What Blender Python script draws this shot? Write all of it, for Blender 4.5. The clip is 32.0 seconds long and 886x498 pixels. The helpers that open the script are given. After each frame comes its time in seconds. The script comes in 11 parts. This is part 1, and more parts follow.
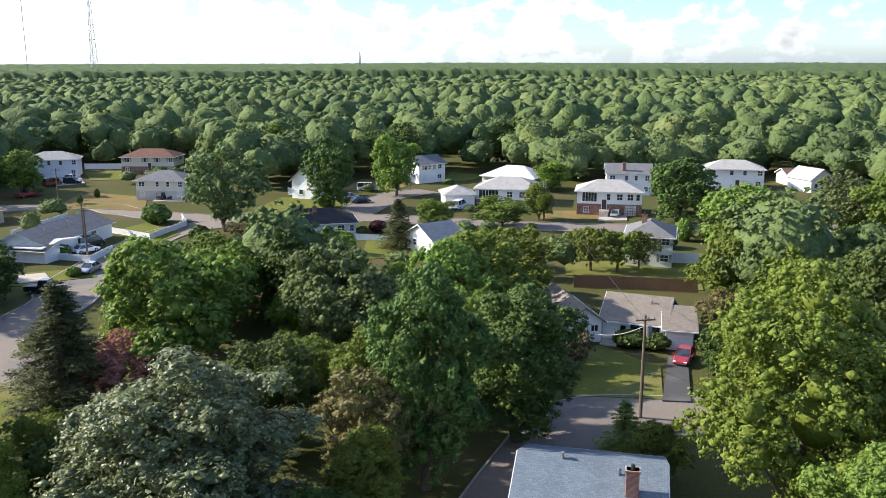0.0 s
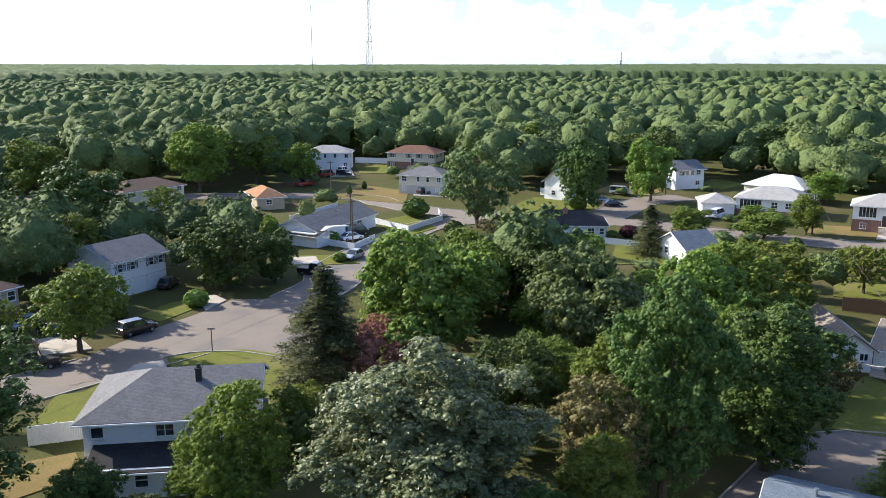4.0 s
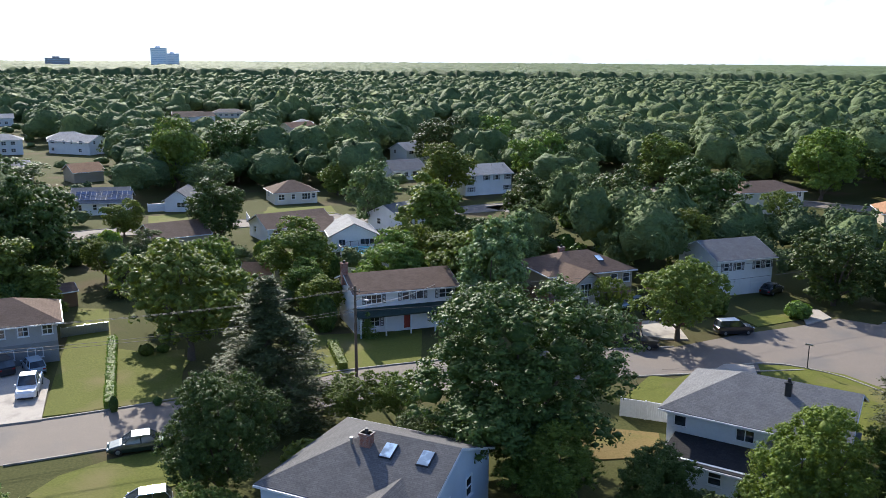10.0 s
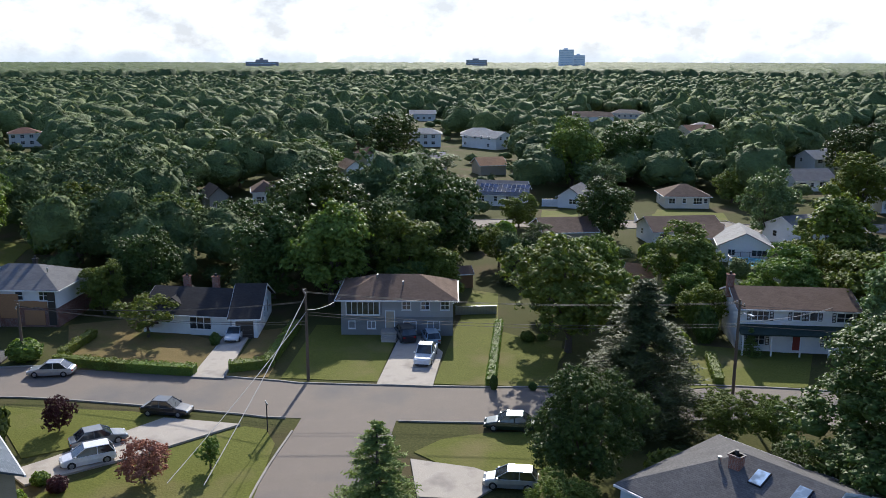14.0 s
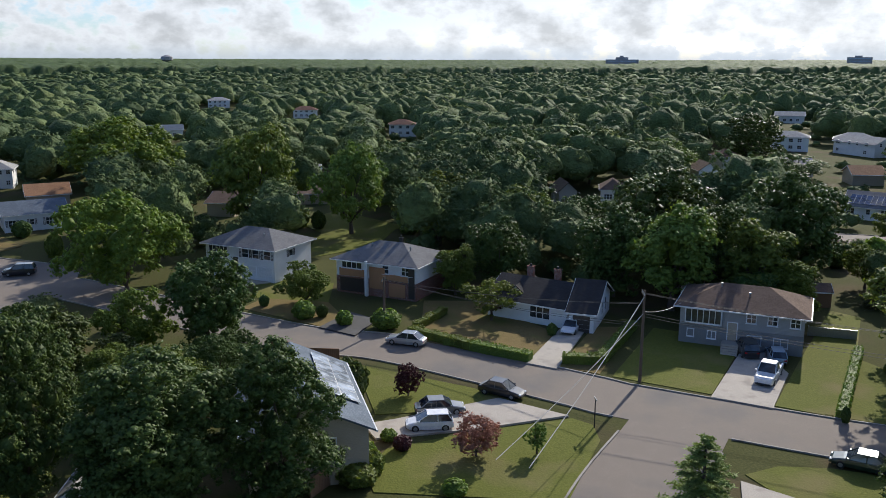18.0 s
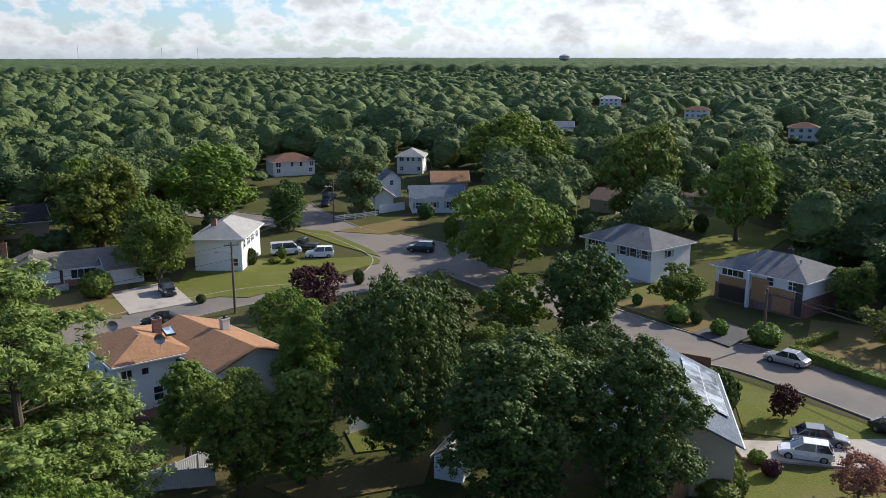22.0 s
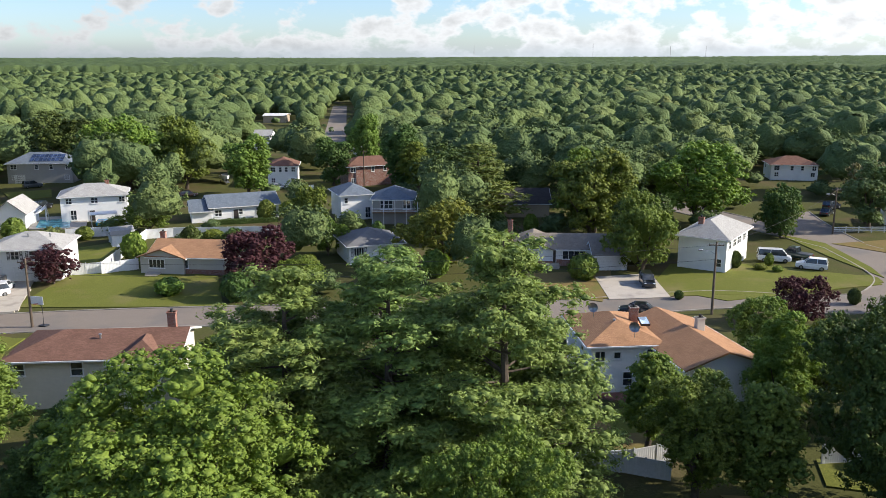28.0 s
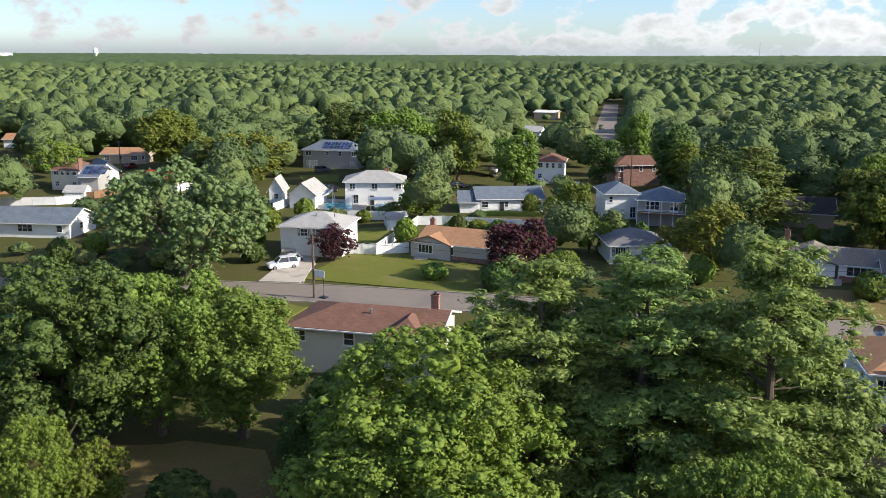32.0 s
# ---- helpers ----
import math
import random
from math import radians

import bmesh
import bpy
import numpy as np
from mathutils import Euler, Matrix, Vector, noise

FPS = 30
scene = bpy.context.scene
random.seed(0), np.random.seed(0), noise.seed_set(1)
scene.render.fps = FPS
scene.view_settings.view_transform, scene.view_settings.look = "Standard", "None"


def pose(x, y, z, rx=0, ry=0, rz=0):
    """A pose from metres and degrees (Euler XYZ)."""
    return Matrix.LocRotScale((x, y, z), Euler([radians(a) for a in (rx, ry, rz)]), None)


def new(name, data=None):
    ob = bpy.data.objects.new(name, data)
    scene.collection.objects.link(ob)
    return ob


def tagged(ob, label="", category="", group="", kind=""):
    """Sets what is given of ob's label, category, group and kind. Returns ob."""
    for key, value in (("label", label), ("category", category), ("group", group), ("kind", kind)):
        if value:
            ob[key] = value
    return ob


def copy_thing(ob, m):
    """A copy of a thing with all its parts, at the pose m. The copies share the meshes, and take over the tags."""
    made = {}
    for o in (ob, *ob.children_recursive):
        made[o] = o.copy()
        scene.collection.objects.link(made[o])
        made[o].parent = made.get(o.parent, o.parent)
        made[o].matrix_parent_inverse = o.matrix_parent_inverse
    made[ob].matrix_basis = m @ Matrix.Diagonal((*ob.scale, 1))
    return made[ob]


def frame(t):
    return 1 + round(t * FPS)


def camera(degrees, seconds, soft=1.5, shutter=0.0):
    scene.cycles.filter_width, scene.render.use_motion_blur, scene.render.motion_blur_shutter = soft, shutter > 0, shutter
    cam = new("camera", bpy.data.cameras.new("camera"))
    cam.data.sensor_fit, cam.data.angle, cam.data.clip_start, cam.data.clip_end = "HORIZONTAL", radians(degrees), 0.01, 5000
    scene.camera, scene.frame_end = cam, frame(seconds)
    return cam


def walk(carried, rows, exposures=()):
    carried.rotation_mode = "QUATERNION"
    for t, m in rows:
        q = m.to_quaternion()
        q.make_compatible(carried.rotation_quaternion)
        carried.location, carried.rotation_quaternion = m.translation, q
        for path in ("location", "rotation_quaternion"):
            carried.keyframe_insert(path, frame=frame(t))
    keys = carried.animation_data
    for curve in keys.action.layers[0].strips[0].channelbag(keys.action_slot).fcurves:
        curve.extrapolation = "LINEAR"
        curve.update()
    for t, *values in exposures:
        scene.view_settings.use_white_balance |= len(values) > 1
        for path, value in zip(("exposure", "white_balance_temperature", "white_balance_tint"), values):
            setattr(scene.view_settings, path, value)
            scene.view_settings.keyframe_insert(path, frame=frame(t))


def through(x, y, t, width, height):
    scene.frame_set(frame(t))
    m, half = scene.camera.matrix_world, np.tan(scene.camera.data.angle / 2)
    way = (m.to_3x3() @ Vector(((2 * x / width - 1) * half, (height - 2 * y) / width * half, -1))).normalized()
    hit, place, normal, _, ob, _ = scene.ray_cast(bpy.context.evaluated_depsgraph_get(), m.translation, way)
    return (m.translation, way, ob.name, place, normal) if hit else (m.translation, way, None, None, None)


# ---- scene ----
# ================= camera and walk =================
cam = camera(54.91, 32.0, soft=0.6)
PATH = [
    (0, -0.00, -0.00, 31.00, 0.00, -12.27, -0.06),
    (0.5, -0.02, 0.01, 31.00, 1.42, -12.27, -0.05),
    (1, -0.04, -0.01, 31.02, 3.20, -12.25, -0.04),
    (1.5, -0.02, -0.02, 31.02, 4.85, -12.25, -0.01),
    (2, -0.02, -0.04, 31.04, 6.97, -12.26, 0.00),
    (2.5, -0.02, -0.10, 31.11, 9.55, -12.25, 0.00),
    (3, 0.00, -0.12, 31.15, 12.13, -12.25, 0.01),
    (3.5, 0.01, -0.12, 31.17, 14.50, -12.24, 0.03),
    (5.5, -0.08, -0.10, 31.22, 25.11, -12.19, 0.06),
    (6, -0.06, -0.11, 31.21, 28.00, -12.21, 0.06),
    (6.5, -0.08, -0.12, 31.24, 31.23, -12.20, 0.06),
    (7, -0.04, -0.10, 31.26, 34.62, -12.21, 0.05),
    (7.5, -0.03, -0.11, 31.24, 38.27, -12.22, 0.10),
    (8, -0.05, -0.06, 31.23, 42.15, -12.23, 0.16),
    (8.5, -0.08, -0.01, 31.25, 45.98, -12.23, 0.22),
    (9, -0.06, -0.05, 31.30, 49.79, -12.24, 0.25),
    (9.5, -0.02, -0.14, 31.34, 53.58, -12.27, 0.28),
    (10, -0.01, -0.20, 31.38, 57.14, -12.30, 0.29),
    (10.5, 0.00, -0.18, 31.42, 61.06, -12.32, 0.26),
    (11, 0.02, -0.12, 31.47, 64.89, -12.34, 0.22),
    (11.5, 0.07, -0.06, 31.49, 68.50, -12.34, 0.16),
    (12, 0.10, -0.04, 31.48, 71.36, -12.35, 0.10),
    (12.5, 0.08, -0.04, 31.46, 74.21, -12.34, 0.08),
    (13, 0.10, -0.06, 31.48, 77.43, -12.34, 0.10),
    (13.5, 0.17, -0.08, 31.51, 79.99, -12.33, 0.13),
    (14, 0.20, -0.12, 31.47, 83.18, -12.33, 0.14),
    (14.5, 0.24, -0.13, 31.48, 86.45, -12.34, 0.15),
    (16.5, 0.24, 0.02, 31.55, 98.02, -12.46, 0.23),
    (17, 0.31, 0.01, 31.61, 100.74, -12.48, 0.20),
    (17.5, 0.35, 0.03, 31.59, 103.67, -12.50, 0.16),
    (18, 0.39, -0.02, 31.56, 106.48, -12.53, 0.11),
    (18.5, 0.45, -0.02, 31.56, 109.45, -12.56, 0.08),
    (19, 0.47, -0.04, 31.54, 112.74, -12.57, 0.06),
    (19.5, 0.45, -0.05, 31.50, 115.45, -12.58, 0.04),
    (20, 0.48, -0.04, 31.45, 118.58, -12.60, 0.03),
    (20.5, 0.51, -0.07, 31.38, 122.01, -12.60, 0.00),
    (21, 0.50, -0.12, 31.34, 125.50, -12.60, -0.04),
    (21.5, 0.52, -0.13, 31.37, 128.92, -12.60, -0.07),
    (22, 0.53, -0.14, 31.42, 131.95, -12.60, -0.09),
    (22.5, 0.59, -0.17, 31.48, 135.25, -12.60, -0.12),
    (23, 0.68, -0.16, 31.49, 138.81, -12.61, -0.15),
    (23.5, 0.75, -0.19, 31.48, 142.42, -12.60, -0.17),
    (24, 0.81, -0.22, 31.47, 146.08, -12.58, -0.19),
    (24.5, 0.87, -0.17, 31.45, 149.01, -12.57, -0.21),
    (25, 0.89, -0.12, 31.43, 151.54, -12.60, -0.23),
    (25.5, 0.85, -0.10, 31.38, 153.75, -12.63, -0.23),
    (27.5, 0.62, -0.22, 31.23, 162.37, -12.66, -0.15),
    (28, 0.59, -0.27, 31.19, 164.33, -12.68, -0.08),
    (28.5, 0.58, -0.25, 31.10, 166.45, -12.72, -0.00),
    (29, 0.55, -0.27, 31.02, 168.63, -12.74, 0.06),
    (29.5, 0.56, -0.25, 30.98, 170.92, -12.76, 0.09),
    (30, 0.57, -0.20, 30.94, 173.67, -12.79, 0.12),
    (30.5, 0.59, -0.17, 30.93, 176.09, -12.79, 0.12),
    (31, 0.65, -0.20, 30.93, 178.39, -12.80, 0.13),
    (31.5, 0.67, -0.20, 30.93, 180.53, -12.81, 0.14),
    (32, 0.65, -0.23, 30.93, 182.19, -12.82, 0.16),
]
walk(cam, [(t, pose(x, y, z, 90 + pitch, -roll, yaw)) for t, x, y, z, yaw, pitch, roll in PATH],
     exposures=[(0, 1.23, 6350, 10), (3, 1.2, 6300, 10), (6, 1.2, 6200, 10), (9, 1.08, 6100, 10), (11, 0.88, 6050, 10), (13, 0.66, 6050, 10), (17, 0.33, 6100, 10), (19, 0.27, 6150, 10), (21, 0.43, 6200, 10), (23, 0.61, 6250, 10), (25, 0.79, 6300, 10), (28, 0.84, 6400, 10), (32, 0.84, 6450, 10)])

# ================= sky and sun =================
SUN_AZ, SUN_EL = 78.0, 28.0          # degrees: heading of the sun, left of +y, and its height
to_sun = Vector((-math.sin(radians(SUN_AZ)) * math.cos(radians(SUN_EL)), math.cos(radians(SUN_AZ)) * math.cos(radians(SUN_EL)), math.sin(radians(SUN_EL))))
sun = new("sun", bpy.data.lights.new("sun", "SUN"))
sun.data.energy, sun.data.angle, sun.data.color = 4.6, radians(0.7), (1.0, 0.91, 0.77)
sun.matrix_world = Matrix.Translation((0, 0, 80)) @ (-to_sun).to_track_quat("-Z", "Y").to_matrix().to_4x4()


def make_world():
    w = bpy.data.worlds.new("sky_world")
    scene.world = w
    w.use_nodes = True
    nt = w.node_tree
    nt.nodes.clear()
    N = nt.nodes.new
    out, bg = N("ShaderNodeOutputWorld"), N("ShaderNodeBackground")
    sky = N("ShaderNodeTexSky")
    sky.sky_type, sky.sun_disc = "NISHITA", False
    sky.sun_elevation, sky.sun_rotation = radians(SUN_EL), radians(-SUN_AZ)
    sky.altitude, sky.air_density, sky.dust_density, sky.ozone_density = 30, 1.0, 0.5, 2.0
    tc, sep = N("ShaderNodeTexCoord"), N("ShaderNodeSeparateXYZ")
    nt.links.new(tc.outputs["Generated"], sep.inputs[0])
    # heaped clouds, wider than high
    flat = N("ShaderNodeVectorMath"); flat.operation = "MULTIPLY"; flat.inputs[1].default_value = (1, 1, 1.7)
    nt.links.new(tc.outputs["Generated"], flat.inputs[0])
    no = N("ShaderNodeTexNoise"); no.inputs["Scale"].default_value = 21.0; no.inputs["Detail"].default_value = 8; no.inputs["Roughness"].default_value = 0.55
    nt.links.new(flat.outputs[0], no.inputs["Vector"])
    # cover: thick towards the sun, broken on the other side
    dot = N("ShaderNodeVectorMath"); dot.operation = "DOT_PRODUCT"; dot.inputs[1].default_value = to_sun
    nt.links.new(tc.outputs["Generated"], dot.inputs[0])
    cov = N("ShaderNodeMapRange"); cov.inputs[1].default_value, cov.inputs[2].default_value, cov.inputs[3].default_value, cov.inputs[4].default_value = -0.3, 0.55, 0.535, 0.42
    nt.links.new(dot.outputs["Value"], cov.inputs[0])
    dif = N("ShaderNodeMath"); dif.operation = "SUBTRACT"
    # overhead one looks between the heaps, low down they close up
    gap = N("ShaderNodeMath"); gap.operation = "MULTIPLY_ADD"; gap.inputs[1].default_value = 0.18
    nt.links.new(sep.outputs["Z"], gap.inputs[0]); nt.links.new(cov.outputs[0], gap.inputs[2])
    nt.links.new(no.outputs["Fac"], dif.inputs[0]); nt.links.new(gap.outputs[0], dif.inputs[1])
    ramp = N("ShaderNodeMapRange"); ramp.inputs[1].default_value, ramp.inputs[2].default_value, ramp.inputs[3].default_value, ramp.inputs[4].default_value = -0.03, 0.06, 0.0, 0.96
    nt.links.new(dif.outputs[0], ramp.inputs[0])
    # thick middles of the clouds are greyer
    thick = N("ShaderNodeMapRange"); thick.inputs[1].default_value, thick.inputs[2].default_value, thick.inputs[3].default_value, thick.inputs[4].default_value = 0.05, 0.24, 5.0, 3.3
    nt.links.new(dif.outputs[0], thick.inputs[0])
    glow = N("ShaderNodeMapRange"); glow.inputs[1].default_value, glow.inputs[2].default_value, glow.inputs[3].default_value, glow.inputs[4].default_value = -0.3, 0.92, 0.74, 1.45
    nt.links.new(dot.outputs["Value"], glow.inputs[0])
    lum = N("ShaderNodeMath"); lum.operation = "MULTIPLY"
    # cloud light dimmed near the horizon and raised overhead, unseen, to fill shade
    side = N("ShaderNodeMapRange"); side.inputs[1].default_value, side.inputs[2].default_value, side.inputs[3].default_value, side.inputs[4].default_value = 0.08, 0.35, 0.84, 1.15
    nt.links.new(sep.outputs["Z"], side.inputs[0])
    lit = N("ShaderNodeMath"); lit.operation = "MULTIPLY"
    nt.links.new(thick.outputs[0], lit.inputs[0]); nt.links.new(side.outputs[0], lit.inputs[1])
    nt.links.new(lit.outputs[0], lum.inputs[0]); nt.links.new(glow.outputs[0], lum.inputs[1])
    ccol = N("ShaderNodeVectorMath"); ccol.operation = "SCALE"; ccol.inputs[0].default_value = (0.98, 0.99, 1.0)
    nt.links.new(lum.outputs[0], ccol.inputs["Scale"])
    mix = N("ShaderNodeMix"); mix.data_type = "RGBA"
    nt.links.new(ramp.outputs[0], mix.inputs["Factor"]); lift = N("ShaderNodeVectorMath"); lift.operation = "MULTIPLY"; lift.inputs[1].default_value = (0.54, 0.63, 0.82)
    nt.links.new(sky.outputs[0], lift.inputs[0])
    nt.links.new(lift.outputs[0], mix.inputs[6]); nt.links.new(ccol.outputs[0], mix.inputs[7])
    # pale haze low over the horizon
    low = N("ShaderNodeMapRange"); low.interpolation_type = "SMOOTHSTEP"
    low.inputs[1].default_value, low.inputs[2].default_value, low.inputs[3].default_value, low.inputs[4].default_value = -0.005, 0.024, 0.85, 0.0
    nt.links.new(sep.outputs["Z"], low.inputs[0])
    hz = N("ShaderNodeVectorMath"); hz.operation = "SCALE"; hz.inputs[0].default_value = (2.5, 2.8, 3.1)
    nt.links.new(glow.outputs[0], hz.inputs["Scale"])
    veil = N("ShaderNodeMix"); veil.data_type = "RGBA"
    nt.links.new(low.outputs[0], veil.inputs["Factor"]); nt.links.new(mix.outputs[2], veil.inputs[6]); nt.links.new(hz.outputs[0], veil.inputs[7])
    nt.links.new(veil.outputs[2], bg.inputs["Color"])
    bg.inputs["Strength"].default_value = 0.14
    nt.links.new(bg.outputs[0], out.inputs[0])


make_world()

# ================= materials =================
MATS = {}


def nodes_of(name):
    m = bpy.data.materials.new(name)
    m.use_nodes = True
    nt = m.node_tree
    return m, nt, nt.nodes["Principled BSDF"]


def noise_mix(nt, vec, scale, a, b, lo=0.35, hi=0.65, detail=4.0):
    """Colour that wanders between a and b."""
    no = nt.nodes.new("ShaderNodeTexNoise")
    no.inputs["Scale"].default_value, no.inputs["Detail"].default_value = scale, detail
    nt.links.new(vec, no.inputs["Vector"])
    mr = nt.nodes.new("ShaderNodeMapRange")
    mr.inputs[1].default_value, mr.inputs[2].default_value = lo, hi
    nt.links.new(no.outputs["Fac"], mr.inputs[0])
    mx = nt.nodes.new("ShaderNodeMix")
    mx.data_type = "RGBA"
    nt.links.new(mr.outputs[0], mx.inputs["Factor"])
    for k, c in ((6, a), (7, b)):
        if isinstance(c, tuple):
            mx.inputs[k].default_value = (*c, 1)
        else:
            nt.links.new(c, mx.inputs[k])
    return mx.outputs[2]


def surface(name, col, col2=None, scale=2.0, fine=30.0, rough=0.8, metal=0.0, bump=0.2, stain=None, stain_scale=0.25, world=False, random=0.0, spec=0.4):
    """Painted, paved or planted surface: two colours at a coarse scale, stains at a coarser one, grain in the relief."""
    if name in MATS:
        return MATS[name]
    m, nt, p = nodes_of(name)
    tc = nt.nodes.new("ShaderNodeTexCoord")
    if world:
        geo = nt.nodes.new("ShaderNodeNewGeometry")
        vec = geo.outputs["Position"]
    else:
        vec = tc.outputs["Object"]
    col2 = col2 or tuple(c * 0.8 for c in col)
    c = noise_mix(nt, vec, fine, col, col2)
    c = noise_mix(nt, vec, scale, c, tuple(0.5 * (a + b) * 0.92 for a, b in zip(col, col2)), 0.3, 0.8)
    if stain:
        c = noise_mix(nt, vec, stain_scale, c, stain, 0.52, 0.72)
    if random:
        oi = nt.nodes.new("ShaderNodeObjectInfo")
        hs = nt.nodes.new("ShaderNodeHueSaturation")
        mr = nt.nodes.new("ShaderNodeMapRange")
        mr.inputs[3].default_value, mr.inputs[4].default_value = 1 - random, 1 + random
        nt.links.new(oi.outputs["Random"], mr.inputs[0])
        nt.links.new(mr.outputs[0], hs.inputs["Value"])
        nt.links.new(c, hs.inputs["Color"])
        c = hs.outputs[0]
    nt.links.new(c, p.inputs["Base Color"])
    p.inputs["Roughness"].default_value, p.inputs["Metallic"].default_value = rough, metal
    p.inputs["Specular IOR Level"].default_value = spec
    if bump:
        no = nt.nodes.new("ShaderNodeTexNoise")
        no.inputs["Scale"].default_value, no.inputs["Detail"].default_value = fine, 3
        nt.links.new(vec, no.inputs["Vector"])
        bp = nt.nodes.new("ShaderNodeBump")
        bp.inputs["Strength"].default_value, bp.inputs["Distance"].default_value = bump, 0.05
        nt.links.new(no.outputs["Fac"], bp.inputs["Height"])
        nt.links.new(bp.outputs[0], p.inputs["Normal"])
    MATS[name] = m
    return m


def shingle(name, col, col2, dark=0.6):
    """Asphalt roof shingles: courses and tabs with uneven colour, blotches and streaks."""
    if name in MATS:
        return MATS[name]
    m, nt, p = nodes_of(name)
    uv = nt.nodes.new("ShaderNodeUVMap")
    br = nt.nodes.new("ShaderNodeTexBrick")
    br.inputs["Scale"].default_value = 1.0
    br.inputs["Brick Width"].default_value, br.inputs["Row Height"].default_value = 0.34, 0.15
    br.inputs["Mortar Size"].default_value, br.inputs["Bias"].default_value = 0.012, 0.0
    br.inputs["Color1"].default_value, br.inputs["Color2"].default_value = (*col, 1), (*col2, 1)
    br.inputs["Mortar"].default_value = (*[c * dark for c in col], 1)
    nt.links.new(uv.outputs[0], br.inputs["Vector"])
    c = noise_mix(nt, uv.outputs[0], 0.7, br.outputs["Color"], tuple(0.75 * a for a in col2), 0.45, 0.85, 6)
    c = noise_mix(nt, uv.outputs[0], 6.0, c, tuple(1.15 * a for a in col), 0.5, 0.9, 3)
    nt.links.new(c, p.inputs["Base Color"])
    p.inputs["Roughness"].default_value, p.inputs["Specular IOR Level"].default_value = 0.9, 0.1
    bp = nt.nodes.new("ShaderNodeBump")
    bp.inputs["Strength"].default_value, bp.inputs["Distance"].default_value = 0.5, 0.02
    nt.links.new(br.outputs["Fac"], bp.inputs["Height"])
    bp.invert = True
    nt.links.new(bp.outputs[0], p.inputs["Normal"])
    MATS[name] = m
    return m


def siding(name, col, step=0.13):
    """Clapboard: horizontal courses with a shadow line, slightly dirty."""
    if name in MATS:
        return MATS[name]
    m, nt, p = nodes_of(name)
    tc = nt.nodes.new("ShaderNodeTexCoord")
    vec = tc.outputs["Object"]
    sep = nt.nodes.new("ShaderNodeSeparateXYZ")
    nt.links.new(vec, sep.inputs[0])
    fr = nt.nodes.new("ShaderNodeMath"); fr.operation = "DIVIDE"; fr.inputs[1].default_value = step
    nt.links.new(sep.outputs["Z"], fr.inputs[0])
    f2 = nt.nodes.new("ShaderNodeMath"); f2.operation = "FRACT"
    nt.links.new(fr.outputs[0], f2.inputs[0])
    c = noise_mix(nt, vec, 0.5, col, tuple(0.86 * a for a in col), 0.45, 0.8)
    c = noise_mix(nt, vec, 3.0, c, tuple(0.93 * a for a in col), 0.4, 0.8)
    nt.links.new(c, p.inputs["Base Color"])
    p.inputs["Roughness"].default_value = 0.55
    bp = nt.nodes.new("ShaderNodeBump")
    bp.inputs["Strength"].default_value, bp.inputs["Distance"].default_value = 0.7, 0.02
    nt.links.new(f2.outputs[0], bp.inputs["Height"])
    bp.invert = True
    nt.links.new(bp.outputs[0], p.inputs["Normal"])
    MATS[name] = m
    return m


def brickwork(name, col, col2):
    if name in MATS:
        return MATS[name]
    m, nt, p = nodes_of(name)
    tc = nt.nodes.new("ShaderNodeTexCoord")
    mp = nt.nodes.new("ShaderNodeVectorRotate"); mp.rotation_type = "X_AXIS"; mp.inputs["Angle"].default_value = radians(90)
    nt.links.new(tc.outputs["Object"], mp.inputs["Vector"])
    br = nt.nodes.new("ShaderNodeTexBrick")
    br.inputs["Scale"].default_value, br.inputs["Brick Width"].default_value, br.inputs["Row Height"].default_value, br.inputs["Mortar Size"].default_value = 1.0, 0.22, 0.075, 0.008
    br.inputs["Color1"].default_value, br.inputs["Color2"].default_value, br.inputs["Mortar"].default_value = (*col, 1), (*col2, 1), (0.35, 0.33, 0.3, 1)
    nt.links.new(mp.outputs[0], br.inputs["Vector"])
    c = noise_mix(nt, tc.outputs["Object"], 1.5, br.outputs["Color"], tuple(0.7 * a for a in col), 0.5, 0.8)
    nt.links.new(c, p.inputs["Base Color"])
    p.inputs["Roughness"].default_value = 0.85
    MATS[name] = m
    return m


